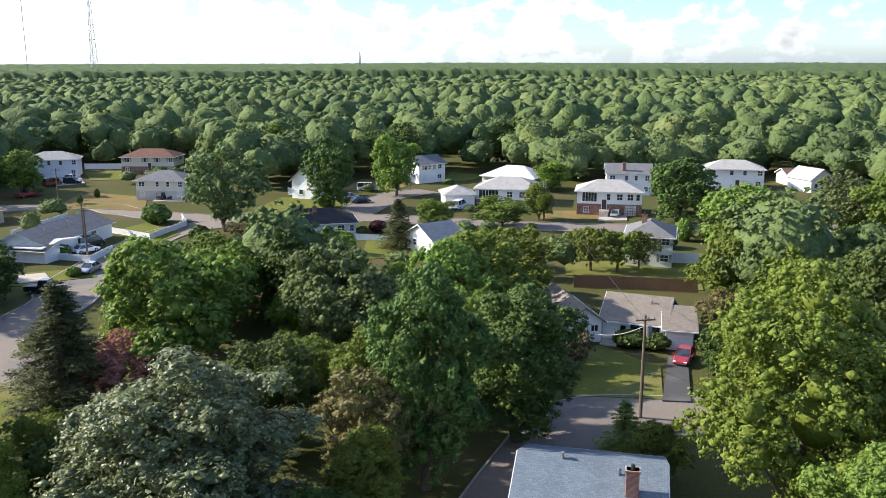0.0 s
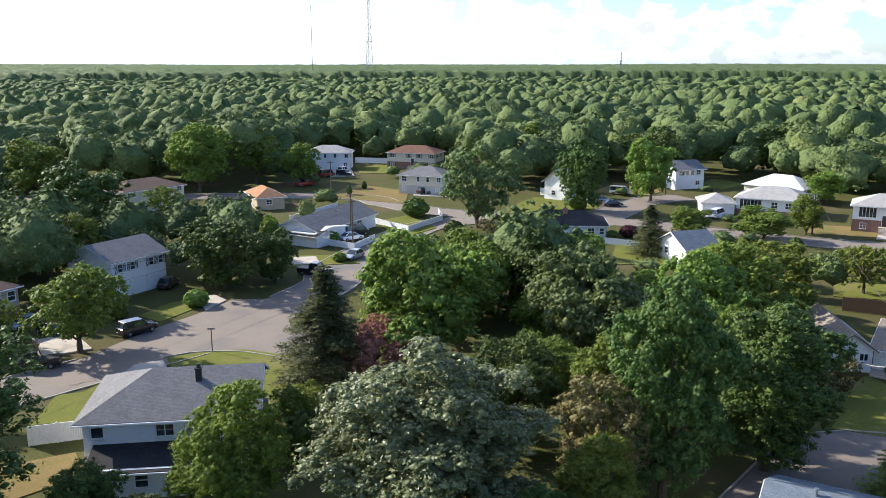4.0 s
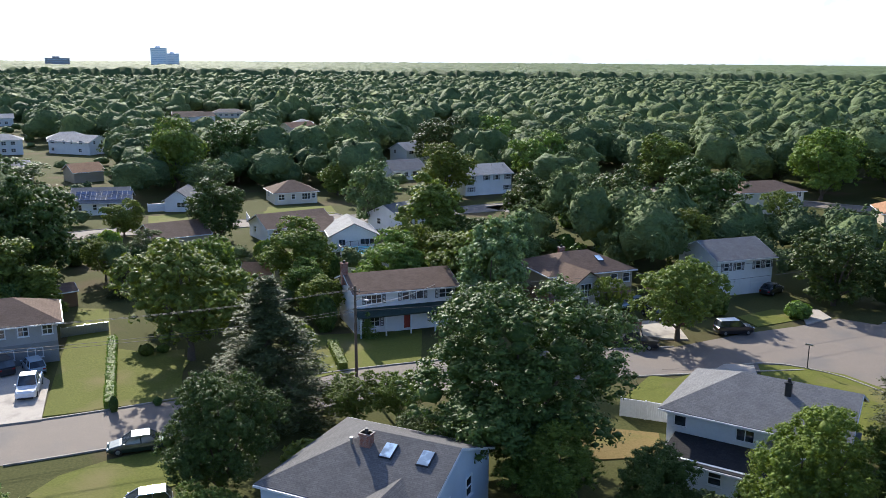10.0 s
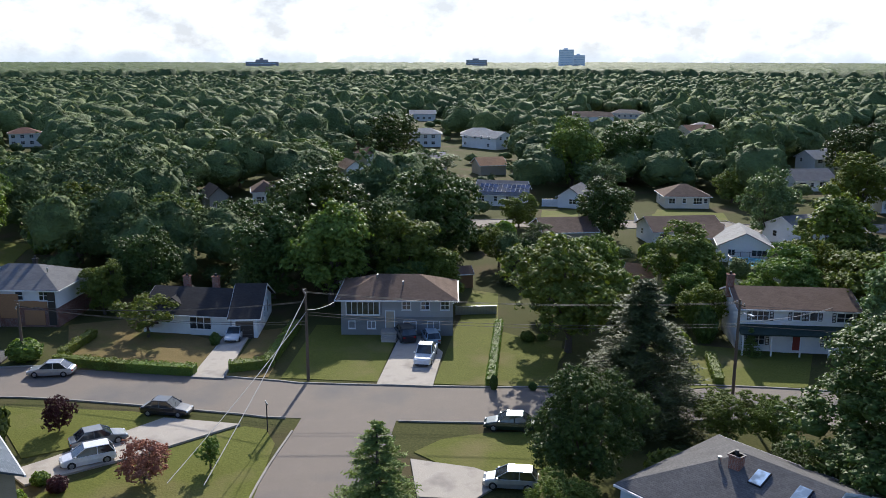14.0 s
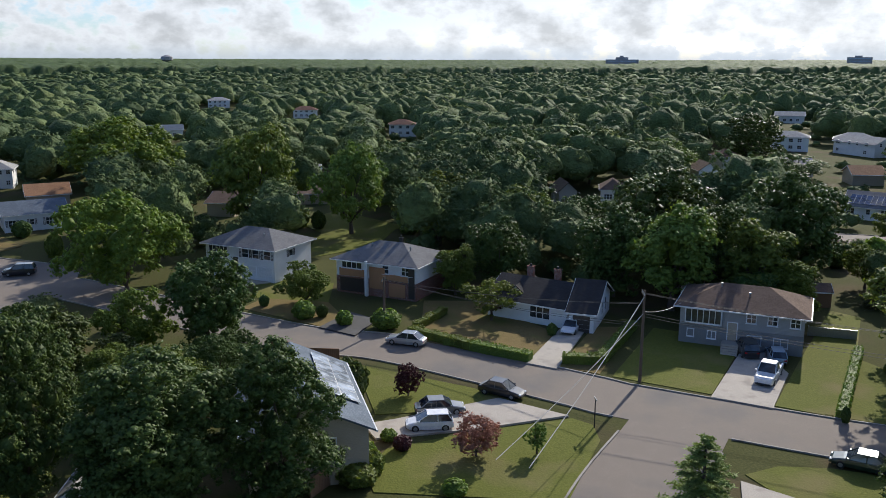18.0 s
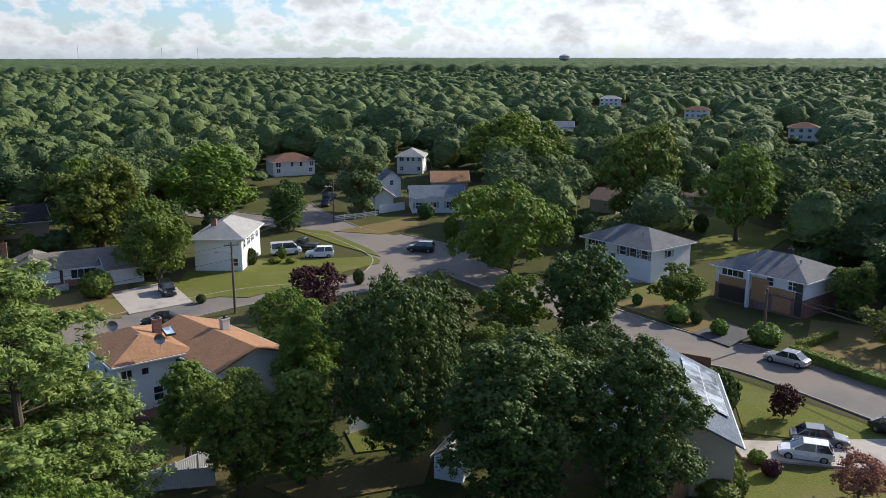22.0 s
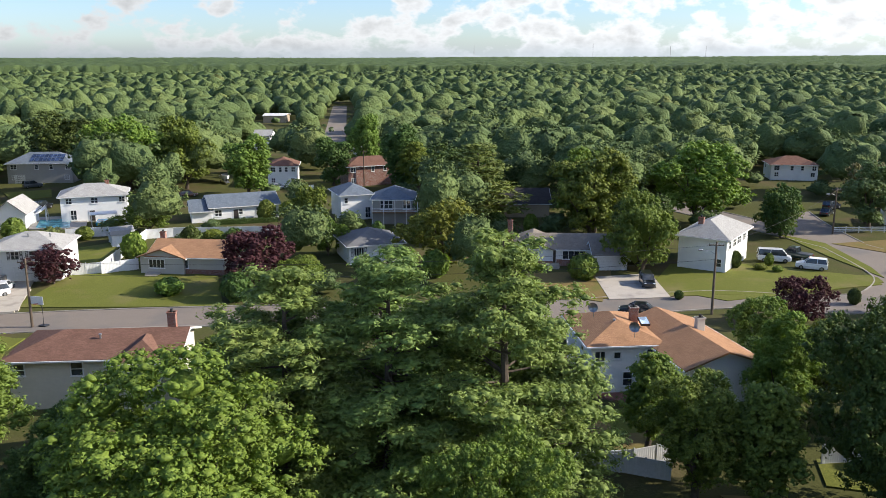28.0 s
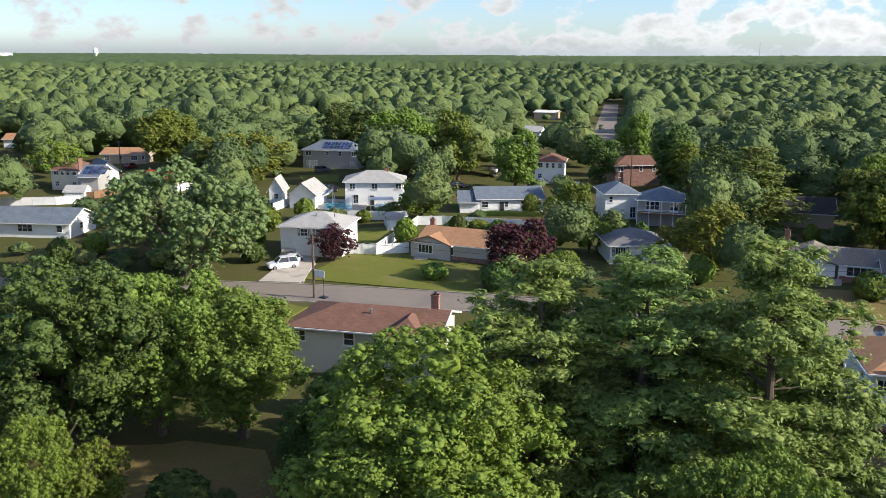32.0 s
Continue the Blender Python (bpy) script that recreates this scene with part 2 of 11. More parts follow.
def foliage(name, col, col2, hue=0.02, gloss=0.55, through=0.25):
    """Leaves: colour from leaf to leaf and from tree to tree, light shining through."""
    if name in MATS:
        return MATS[name]
    m, nt, p = nodes_of(name)
    geo, oi = nt.nodes.new("ShaderNodeNewGeometry"), nt.nodes.new("ShaderNodeObjectInfo")
    mx = nt.nodes.new("ShaderNodeMix"); mx.data_type = "RGBA"
    mx.inputs[6].default_value, mx.inputs[7].default_value = (*col, 1), (*col2, 1)
    nt.links.new(geo.outputs["Random Per Island"], mx.inputs["Factor"])
    # boughs differ a little
    tc = nt.nodes.new("ShaderNodeTexCoord")
    c = noise_mix(nt, tc.outputs["Object"], 0.45, mx.outputs[2], tuple(0.72 * a for a in col), 0.45, 0.75, 2)
    c = noise_mix(nt, tc.outputs["Object"], 7.0, c, tuple(1.25 * a for a in col), 0.45, 0.70, 2)
    no = nt.nodes.new("ShaderNodeTexNoise"); no.inputs["Scale"].default_value, no.inputs["Detail"].default_value = 6.0, 3
    nt.links.new(tc.outputs["Object"], no.inputs["Vector"])
    bp = nt.nodes.new("ShaderNodeBump"); bp.inputs["Strength"].default_value, bp.inputs["Distance"].default_value = 0.8, 0.12
    nt.links.new(no.outputs["Fac"], bp.inputs["Height"]); nt.links.new(bp.outputs[0], p.inputs["Normal"])
    hs = nt.nodes.new("ShaderNodeHueSaturation")
    for sock, lo, hi in (("Hue", 0.5 - hue, 0.5 + hue), ("Value", 0.8, 1.2)):
        mr = nt.nodes.new("ShaderNodeMapRange")
        mr.inputs[3].default_value, mr.inputs[4].default_value = lo, hi
        nt.links.new(oi.outputs["Random"], mr.inputs[0])
        nt.links.new(mr.outputs[0], hs.inputs[sock])
    nt.links.new(c, hs.inputs["Color"])
    nt.links.new(hs.outputs[0], p.inputs["Base Color"])
    p.inputs["Roughness"].default_value, p.inputs["Specular IOR Level"].default_value = gloss, 0.35 if gloss < 0.4 else 0.12
    tr = nt.nodes.new("ShaderNodeBsdfTranslucent")
    hs2 = nt.nodes.new("ShaderNodeHueSaturation"); hs2.inputs["Saturation"].default_value = 1.15; hs2.inputs["Value"].default_value = 1.5
    nt.links.new(hs.outputs[0], hs2.inputs["Color"])
    nt.links.new(hs2.outputs[0], tr.inputs["Color"])
    ms = nt.nodes.new("ShaderNodeMixShader"); ms.inputs[0].default_value = through
    nt.links.new(p.outputs[0], ms.inputs[1]); nt.links.new(tr.outputs[0], ms.inputs[2])
    nt.links.new(ms.outputs[0], nt.nodes["Material Output"].inputs[0])
    MATS[name] = m
    return m


def glass(name="window_glass", col=(0.02, 0.025, 0.03)):
    if name in MATS:
        return MATS[name]
    m, nt, p = nodes_of(name)
    tc = nt.nodes.new("ShaderNodeTexCoord")
    c = noise_mix(nt, tc.outputs["Object"], 0.8, col, tuple(2.5 * a for a in col), 0.45, 0.6)
    nt.links.new(c, p.inputs["Base Color"])
    p.inputs["Roughness"].default_value, p.inputs["Specular IOR Level"].default_value = 0.06, 0.8
    MATS[name] = m
    return m


def plain(name, col, rough=0.5, metal=0.0, coat=0.0):
    if name in MATS:
        return MATS[name]
    m, nt, p = nodes_of(name)
    tc = nt.nodes.new("ShaderNodeTexCoord")
    c = noise_mix(nt, tc.outputs["Object"], 4.0, col, tuple(0.85 * a for a in col), 0.4, 0.8)
    nt.links.new(c, p.inputs["Base Color"])
    p.inputs["Roughness"].default_value, p.inputs["Metallic"].default_value = rough, metal
    p.inputs["Coat Weight"].default_value, p.inputs["Coat Roughness"].default_value = coat, 0.05
    MATS[name] = m
    return m


GREENS = {
    "mid": foliage("leaves_mid_green", (0.160, 0.211, 0.043), (0.097, 0.144, 0.032)),
    # dark green, deepened further to stand for the shaded side of backlit crowns
    "dark": foliage("leaves_dark_and_backlit", (0.084, 0.122, 0.030), (0.048, 0.080, 0.022), gloss=0.5, through=0.14),
    "light": foliage("leaves_light_green", (0.164, 0.212, 0.038), (0.096, 0.144, 0.028)),
    "grey": foliage("leaves_grey_green", (0.148, 0.194, 0.073), (0.093, 0.132, 0.050), gloss=0.5),
    # paler than the leaves are: sun glints put into their colour
    "silver": foliage("leaves_glint_green", (0.180, 0.214, 0.098), (0.080, 0.110, 0.046), gloss=0.38),
    "yellow": foliage("leaves_yellow_green", (0.200, 0.240, 0.046), (0.130, 0.165, 0.034)),
    "needle": foliage("needles_green", (0.200, 0.256, 0.070), (0.118, 0.170, 0.050), gloss=0.6, through=0.25),
    "spruce": foliage("needles_dark", (0.096, 0.116, 0.046), (0.058, 0.074, 0.030), gloss=0.6, through=0.15),
    "purple": foliage("leaves_purple", (0.078, 0.030, 0.034), (0.048, 0.021, 0.025), hue=0.01, through=0.2),
    "rust": foliage("leaves_rust_red", (0.365, 0.171, 0.128), (0.239, 0.108, 0.082), hue=0.01, through=0.2),
    "brown": foliage("leaves_brownish", (0.188, 0.165, 0.068), (0.125, 0.120, 0.051), hue=0.01, through=0.2),
}
BARK = surface("bark", (0.13, 0.10, 0.075), (0.07, 0.055, 0.042), 3, 14, 0.95, bump=0.6)
ASPHALT = surface("asphalt", (0.218, 0.180, 0.148), (0.170, 0.142, 0.118), 0.6, 14, 0.9, bump=0.15, stain=(0.125, 0.117, 0.112), stain_scale=0.12, world=True)
ASPHALT_DARK = surface("asphalt_dark", (0.075, 0.072, 0.07), (0.055, 0.053, 0.052), 0.8, 14, 0.9, bump=0.15, stain=(0.1, 0.1, 0.1), world=True)
CONCRETE = surface("concrete", (0.46, 0.41, 0.35), (0.38, 0.34, 0.29), 0.8, 10, 0.9, bump=0.15, stain=(0.27, 0.24, 0.21), stain_scale=0.5, world=True)
KERB = surface("kerb_concrete", (0.36, 0.33, 0.29), (0.27, 0.25, 0.22), 0.6, 8, 0.9, bump=0.2, stain=(0.18, 0.16, 0.14), stain_scale=0.6, world=True)
LAWN = surface("lawn_grass", (0.152, 0.162, 0.036), (0.106, 0.118, 0.027), 0.35, 5, 0.9, bump=0.9, stain=(0.172, 0.152, 0.062), stain_scale=0.16, world=True, spec=0.05)
LAWN_DRY = surface("lawn_dry", (0.215, 0.155, 0.068), (0.150, 0.118, 0.046), 0.35, 5, 0.9, bump=0.8, stain=(0.120, 0.135, 0.035), stain_scale=0.2, world=True, spec=0.05)
EARTH = surface("ground_earth", (0.092, 0.094, 0.032), (0.058, 0.062, 0.022), 0.2, 4, 0.95, bump=0.8, stain=(0.105, 0.080, 0.046), stain_scale=0.1, world=True, spec=0.05)
WHITE = plain("white_trim", (0.78, 0.78, 0.77), 0.45)
VINYL = plain("white_vinyl", (0.75, 0.76, 0.77), 0.35)
GLASS = glass()
DARKMETAL = plain("dark_metal", (0.05, 0.05, 0.055), 0.5, 0.6)
GREYMETAL = plain("grey_metal", (0.35, 0.36, 0.37), 0.4, 0.8)
WOODPOLE = surface("pole_wood", (0.16, 0.12, 0.085), (0.10, 0.075, 0.055), 2, 20, 0.9, bump=0.4)
CEDAR = surface("cedar_boards", (0.26, 0.15, 0.08), (0.18, 0.10, 0.055), 1.5, 12, 0.85, bump=0.3)
BRICK_RED = brickwork("brick_red", (0.28, 0.10, 0.06), (0.20, 0.07, 0.045))

# ================= mesh helpers =================


def mesh_np(name, verts, faces, mat, parent=None, smooth=False):
    """An object from vertex and face arrays; faces all have the same number of corners."""
    me = bpy.data.meshes.new(name)
    v, f = np.asarray(verts, np.float32), np.asarray(faces, np.int32)
    k = f.shape[1]
    me.vertices.add(len(v)); me.vertices.foreach_set("co", v.ravel())
    me.loops.add(f.size); me.loops.foreach_set("vertex_index", f.ravel())
    me.polygons.add(len(f))
    me.polygons.foreach_set("loop_start", np.arange(0, f.size, k, dtype=np.int32))
    me.polygons.foreach_set("loop_total", np.full(len(f), k, np.int32))
    if smooth:
        me.polygons.foreach_set("use_smooth", np.ones(len(f), bool))
    me.update(calc_edges=True)
    me.materials.append(mat)
    ob = new(name, me)
    if parent:
        ob.parent = parent
    return ob


def part(name, bm, mat, parent, label="", smooth=False):
    """One mesh object under a thing or a part."""
    me = bpy.data.meshes.new(name)
    bmesh.ops.recalc_face_normals(bm, faces=bm.faces)
    bm.to_mesh(me)
    bm.free()
    me.materials.append(mat)
    if smooth:
        me.polygons.foreach_set("use_smooth", np.ones(len(me.polygons), bool))
    ob = new(name, me)
    ob.parent = parent
    if label:
        tagged(ob, label)
    return ob


def thing(name, label, category, m=None, group="", kind=""):
    ob = new(name)
    if m is not None:
        ob.matrix_world = m
    return tagged(ob, label, category, group, kind)


def add_box(bm, x0, y0, z0, x1, y1, z1, m=None):
    co = [(x, y, z) for z in (z0, z1) for y in (y0, y1) for x in (x0, x1)]
    vs = [bm.verts.new(m @ Vector(c) if m else c) for c in co]
    for f in ((0, 2, 3, 1), (4, 5, 7, 6), (0, 1, 5, 4), (2, 6, 7, 3), (0, 4, 6, 2), (1, 3, 7, 5)):
        bm.faces.new([vs[i] for i in f])


def box_bm(*a, m=None):
    bm = bmesh.new()
    add_box(bm, *a, m=m)
    return bm


def bevelled(x0, y0, z0, x1, y1, z1, r=0.03, seg=1):
    bm = box_bm(x0, y0, z0, x1, y1, z1)
    bmesh.ops.bevel(bm, geom=bm.edges[:], offset=r, segments=seg, affect="EDGES")
    return bm


def tube_bm(pts, radii, n=8, cap=True):
    """A tube along points."""
    bm = bmesh.new()
    rings = []
    for i, (q, r) in enumerate(zip(pts, radii)):
        q = Vector(q)
        d = (Vector(pts[min(i + 1, len(pts) - 1)]) - Vector(pts[max(i - 1, 0)])).normalized()
        rot = d.to_track_quat("Z", "Y").to_matrix()
        rings.append([bm.verts.new(q + rot @ Vector((r * math.cos(a), r * math.sin(a), 0))) for a in (2 * math.pi * j / n for j in range(n))])
    for a, b in zip(rings, rings[1:]):
        for j in range(n):
            bm.faces.new((a[j], a[(j + 1) % n], b[(j + 1) % n], b[j]))
    if cap:
        bm.faces.new(rings[0][::-1]); bm.faces.new(rings[-1])
    return bm


def prism_bm(outline, z0, z1):
    """An upright slab over a plan outline."""
    bm = bmesh.new()
    lo = [bm.verts.new((x, y, z0)) for x, y in outline]
    hi = [bm.verts.new((x, y, z1)) for x, y in outline]
    n = len(lo)
    for i in range(n):
        bm.faces.new((lo[i], lo[(i + 1) % n], hi[(i + 1) % n], hi[i]))
    bm.faces.new(lo[::-1]); bm.faces.new(hi)
    return bm


def poly_fill(outline, z0, z1):
    bm = prism_bm(outline, z0, z1)
    bmesh.ops.triangulate(bm, faces=[f for f in bm.faces if len(f.verts) > 4])
    return bm


def smooth_line(pts, step=2.0):
    """A rounded polyline through the points (Catmull-Rom)."""
    P = [Vector((*q, 0)) for q in pts]
    out = []
    for i in range(len(P) - 1):
        a, b, c, d = P[max(i - 1, 0)], P[i], P[i + 1], P[min(i + 2, len(P) - 1)]
        n = max(1, int((c - b).length / step))
        for k in range(n):
            s = k / n
            out.append(0.5 * ((2 * b) + (c - a) * s + (2 * a - 5 * b + 4 * c - d) * s * s + (3 * b - a - 3 * c + d) * s ** 3))
    out.append(P[-1])
    return out


def offset_line(line, d):
    out = []
    for i, q in enumerate(line):
        t = (line[min(i + 1, len(line) - 1)] - line[max(i - 1, 0)]).normalized()
        out.append(q + Vector((-t.y, t.x, 0)) * d)
    return out


def ribbon(name, line, w0, w1, z0, z1, mat, parent=None):
    """A long slab along a line, between the offsets w0 and w1."""
    bm = bmesh.new()
    A, B = offset_line(line, w0), offset_line(line, w1)
    rows = [[bm.verts.new((q.x, q.y, z)) for q, z in ((a, z0), (a, z1), (b, z1), (b, z0))] for a, b in zip(A, B)]
    for r, s in zip(rows, rows[1:]):
        for i in range(3):
            bm.faces.new((r[i], r[i + 1], s[i + 1], s[i]))
    bm.faces.new(rows[0]); bm.faces.new(rows[-1][::-1])
    return part(name, bm, mat, parent)


CLEAR = []          # plan discs kept free of scattered woods: x, y, r
LOW = []            # plan discs of open yards, where only low trees stand


def keep_clear(x, y, r, sight=True):
    """Keeps a spot free of woods, and thins them on the side of the open quarter in the middle of the place."""
    CLEAR.append((x, y, r))
    d = math.hypot(x, y)
    k = d - 6
    while sight and k > max(110, d * 0.66):
        LOW.append((x * k / d, y * k / d, 3.5))
        k -= 6

# ================= houses =================


def roof_bm(L, D, eave, rise, over, kind, thick=0.16, y0=0.0):
    """Roof over the plan (0..L, y0..y0+D): hip, or gable with its ridge along x or along y. Top faces carry shingle coordinates."""
    bm = bmesh.new()
    uvl = bm.loops.layers.uv.new("UVMap")
    k = rise / (D / 2 if kind != "gable_y" else L / 2)
    e = eave - over * k
    x0, x1, ya, yb = -over, L + over, y0 - over, y0 + D + over
    top = eave + rise
    ym, xm = y0 + D / 2, L / 2
    if kind == "hip":
        if L >= D:
            r = D / 2 * 0.95
            c = [(x0, ya, e), (x1, ya, e), (x1, yb, e), (x0, yb, e), (r, ym, top), (L - r, ym, top)]
            polys = [(0, 1, 5, 4), (1, 2, 5), (2, 3, 4, 5), (3, 0, 4)]
        else:
            r = L / 2 * 0.95
            k = rise / (L / 2)
            c = [(x0, ya, e), (x1, ya, e), (x1, yb, e), (x0, yb, e), (xm, y0 + r, top), (xm, y0 + D - r, top)]
            polys = [(0, 1, 4), (1, 2, 5, 4), (2, 3, 5), (3, 0, 4, 5)]
    elif kind == "half":
        r = D / 2 * 0.95
        c = [(x0, ya, e), (x1, ya, e), (x1, ym, top), (r, ym, top), (x1, yb, e), (x0, yb, e)]
        polys = [(0, 1, 2, 3), (3, 2, 4, 5), (5, 0, 3)]
    elif kind == "gable_x":
        c = [(x0, ya, e), (x1, ya, e), (x1, ym, top), (x0, ym, top), (x1, yb, e), (x0, yb, e)]
        polys = [(0, 1, 2, 3), (3, 2, 4, 5)]
    elif kind == "shed":
        c = [(x0, ya, e), (x1, ya, e), (x1, yb, top), (x0, yb, top)]
        polys = [(0, 1, 2, 3)]
    else:
        c = [(x0, ya, e), (xm, ya, top), (xm, yb, top), (x0, yb, e), (x1, ya, e), (x1, yb, e)]
        polys = [(0, 1, 2, 3), (1, 4, 5, 2)]
    vs = [bm.verts.new(q) for q in c]
    lo = [bm.verts.new((q[0], q[1], q[2] - thick)) for q in c]
    count = {}
    for p in polys:
        f = bm.faces.new([vs[i] for i in p])
        f.normal_update()
        n = f.normal
        if n.z < 0:
            n = -n
        u = Vector((0, 0, 1)).cross(n).normalized()
        w = n.cross(u)
        for lp in f.loops:
            lp[uvl].uv = (lp.vert.co.dot(u), lp.vert.co.dot(w))
        bm.faces.new([lo[i] for i in p][::-1])
        for a, b in zip(p, p[1:] + p[:1]):
            key = (min(a, b), max(a, b))
            count[key] = count.get(key, 0) + 1
    for (a, b), n in count.items():
        if n == 1:
            bm.faces.new((vs[a], vs[b], lo[b], lo[a]))
    return bm


def side_frame(side, L, D):
    """Matrix: x along a wall as seen from outside, y into the wall, z up."""
    o, ax = {"f": ((0, 0), (1, 0)), "r": ((L, 0), (0, 1)), "b": ((L, D), (-1, 0)), "l": ((0, D), (0, -1))}[side]
    m = Matrix(((ax[0], -ax[1], 0, o[0]), (ax[1], ax[0], 0, o[1]), (0, 0, 1, 0), (0, 0, 0, 1)))
    return m


def lattice_bm(xs, zs, hole, y0, y1, m):
    """A plate cut into cells by xs and zs, with the cells in hole left out: one connected piece."""
    bm = bmesh.new()
    V = {}

    def v(i, k, j):
        if (i, k, j) not in V:
            V[i, k, j] = bm.verts.new(m @ Vector((xs[i], (y0, y1)[j], zs[k])))
        return V[i, k, j]

    solid = {(i, k) for i in range(len(xs) - 1) for k in range(len(zs) - 1) if not hole(i, k)}
    for i, k in solid:
        bm.faces.new((v(i, k, 0), v(i + 1, k, 0), v(i + 1, k + 1, 0), v(i, k + 1, 0)))
        bm.faces.new((v(i, k, 1), v(i, k + 1, 1), v(i + 1, k + 1, 1), v(i + 1, k, 1)))
        for di, dk, a, b in ((-1, 0, (i, k), (i, k + 1)), (1, 0, (i + 1, k), (i + 1, k + 1)), (0, -1, (i, k), (i + 1, k)), (0, 1, (i, k + 1), (i + 1, k + 1))):
            if (i + di, k + dk) not in solid:
                bm.faces.new((v(*a, 0), v(*b, 0), v(*b, 1), v(*a, 1)))
    return bm


def put_window(house, m, u, z, w, h, panes=1, shutters=None, mullion=True, frame_mat=None):
    t, d = 0.09, 0.07
    xs = [u - t, u]
    for i in range(1, panes):
        xs += [u + w * i / panes - 0.035, u + w * i / panes + 0.035]
    xs += [u + w, u + w + t]
    zs = [z - t, z] + ([z + h / 2 - 0.03, z + h / 2 + 0.03] if mullion else []) + [z + h, z + h + t]
    win = part("window", lattice_bm(xs, zs, lambda i, k: i % 2 == 1 and k % 2 == 1, -d, 0.02, m), frame_mat or WHITE, house)
    part("window_sill", box_bm(u - t - 0.05, -0.14, z - t - 0.05, u + w + t + 0.05, 0.0, z - t - 0.004, m=m), frame_mat or WHITE, win)
    for i in range(panes):
        a, b = u + w * i / panes, u + w * (i + 1) / panes
        part("pane", box_bm(a + 0.03, -0.02, z + 0.01, b - 0.03, 0.012, z + h - 0.01, m=m), GLASS, win)
    if shutters:
        for a in (u - t - 0.42, u + w + t + 0.04):
            n = 6
            zs = [z - 0.05]
            for k in range(n):
                zs += [z + k * h / n + 0.03, z + (k + 0.75) * h / n]
            zs.append(z + h + 0.05)
            part("shutter", lattice_bm([a, a + 0.05, a + 0.33, a + 0.38], zs, lambda i, k: i == 1 and k % 2 == 1, -0.05, -0.004, m), shutters, house)
    return win


def put_door(house, m, u, z, w=0.95, h=2.05, mat=None):
    bm = bmesh.new()
    for b in ((u - 0.1, -0.06, z, u, 0.02, z + h + 0.1), (u + w, -0.06, z, u + w + 0.1, 0.02, z + h + 0.1), (u, -0.06, z + h, u + w, 0.02, z + h + 0.1)):
        add_box(bm, *b, m=m)
    fr = part("door_frame", bm, WHITE, house)
    bm = box_bm(u + 0.01, -0.035, z + 0.01, u + w - 0.01, 0.012, z + h - 0.01, m=m)
    for a, b in ((0.15, 0.85), (1.05, 1.85)):
        add_box(bm, u + 0.15, -0.05, z + a, u + w - 0.15, -0.03, z + b, m=m)
    part("door", bm, mat or WHITE, fr)
    part("door_handle", box_bm(u + w - 0.14, -0.1, z + 1.0, u + w - 0.08, -0.03, z + 1.06, m=m), GREYMETAL, fr)


def put_garage(house, m, u, w=2.5, h=2.1, mat=None, z=0.0):
    bm = bmesh.new()
    for b in ((u - 0.12, -0.05, z, u, 0.02, z + h + 0.12), (u + w, -0.05, z, u + w + 0.12, 0.02, z + h + 0.12), (u, -0.05, z + h, u + w, 0.02, z + h + 0.12)):
        add_box(bm, *b, m=m)
    g = part("garage_door_frame", bm, WHITE, house)
    for k in range(4):
        bm = box_bm(u + 0.005, -0.03, z + h * k / 4 + 0.012, u + w - 0.005, 0.01, z + h * (k + 1) / 4 - 0.012, m=m)
        for j in range(4):
            add_box(bm, u + w * j / 4 + 0.08, -0.042, z + h * k / 4 + 0.09, u + w * (j + 1) / 4 - 0.08, -0.028, z + h * (k + 1) / 4 - 0.09, m=m)
        part("garage_panel", bm, mat or WHITE, g)


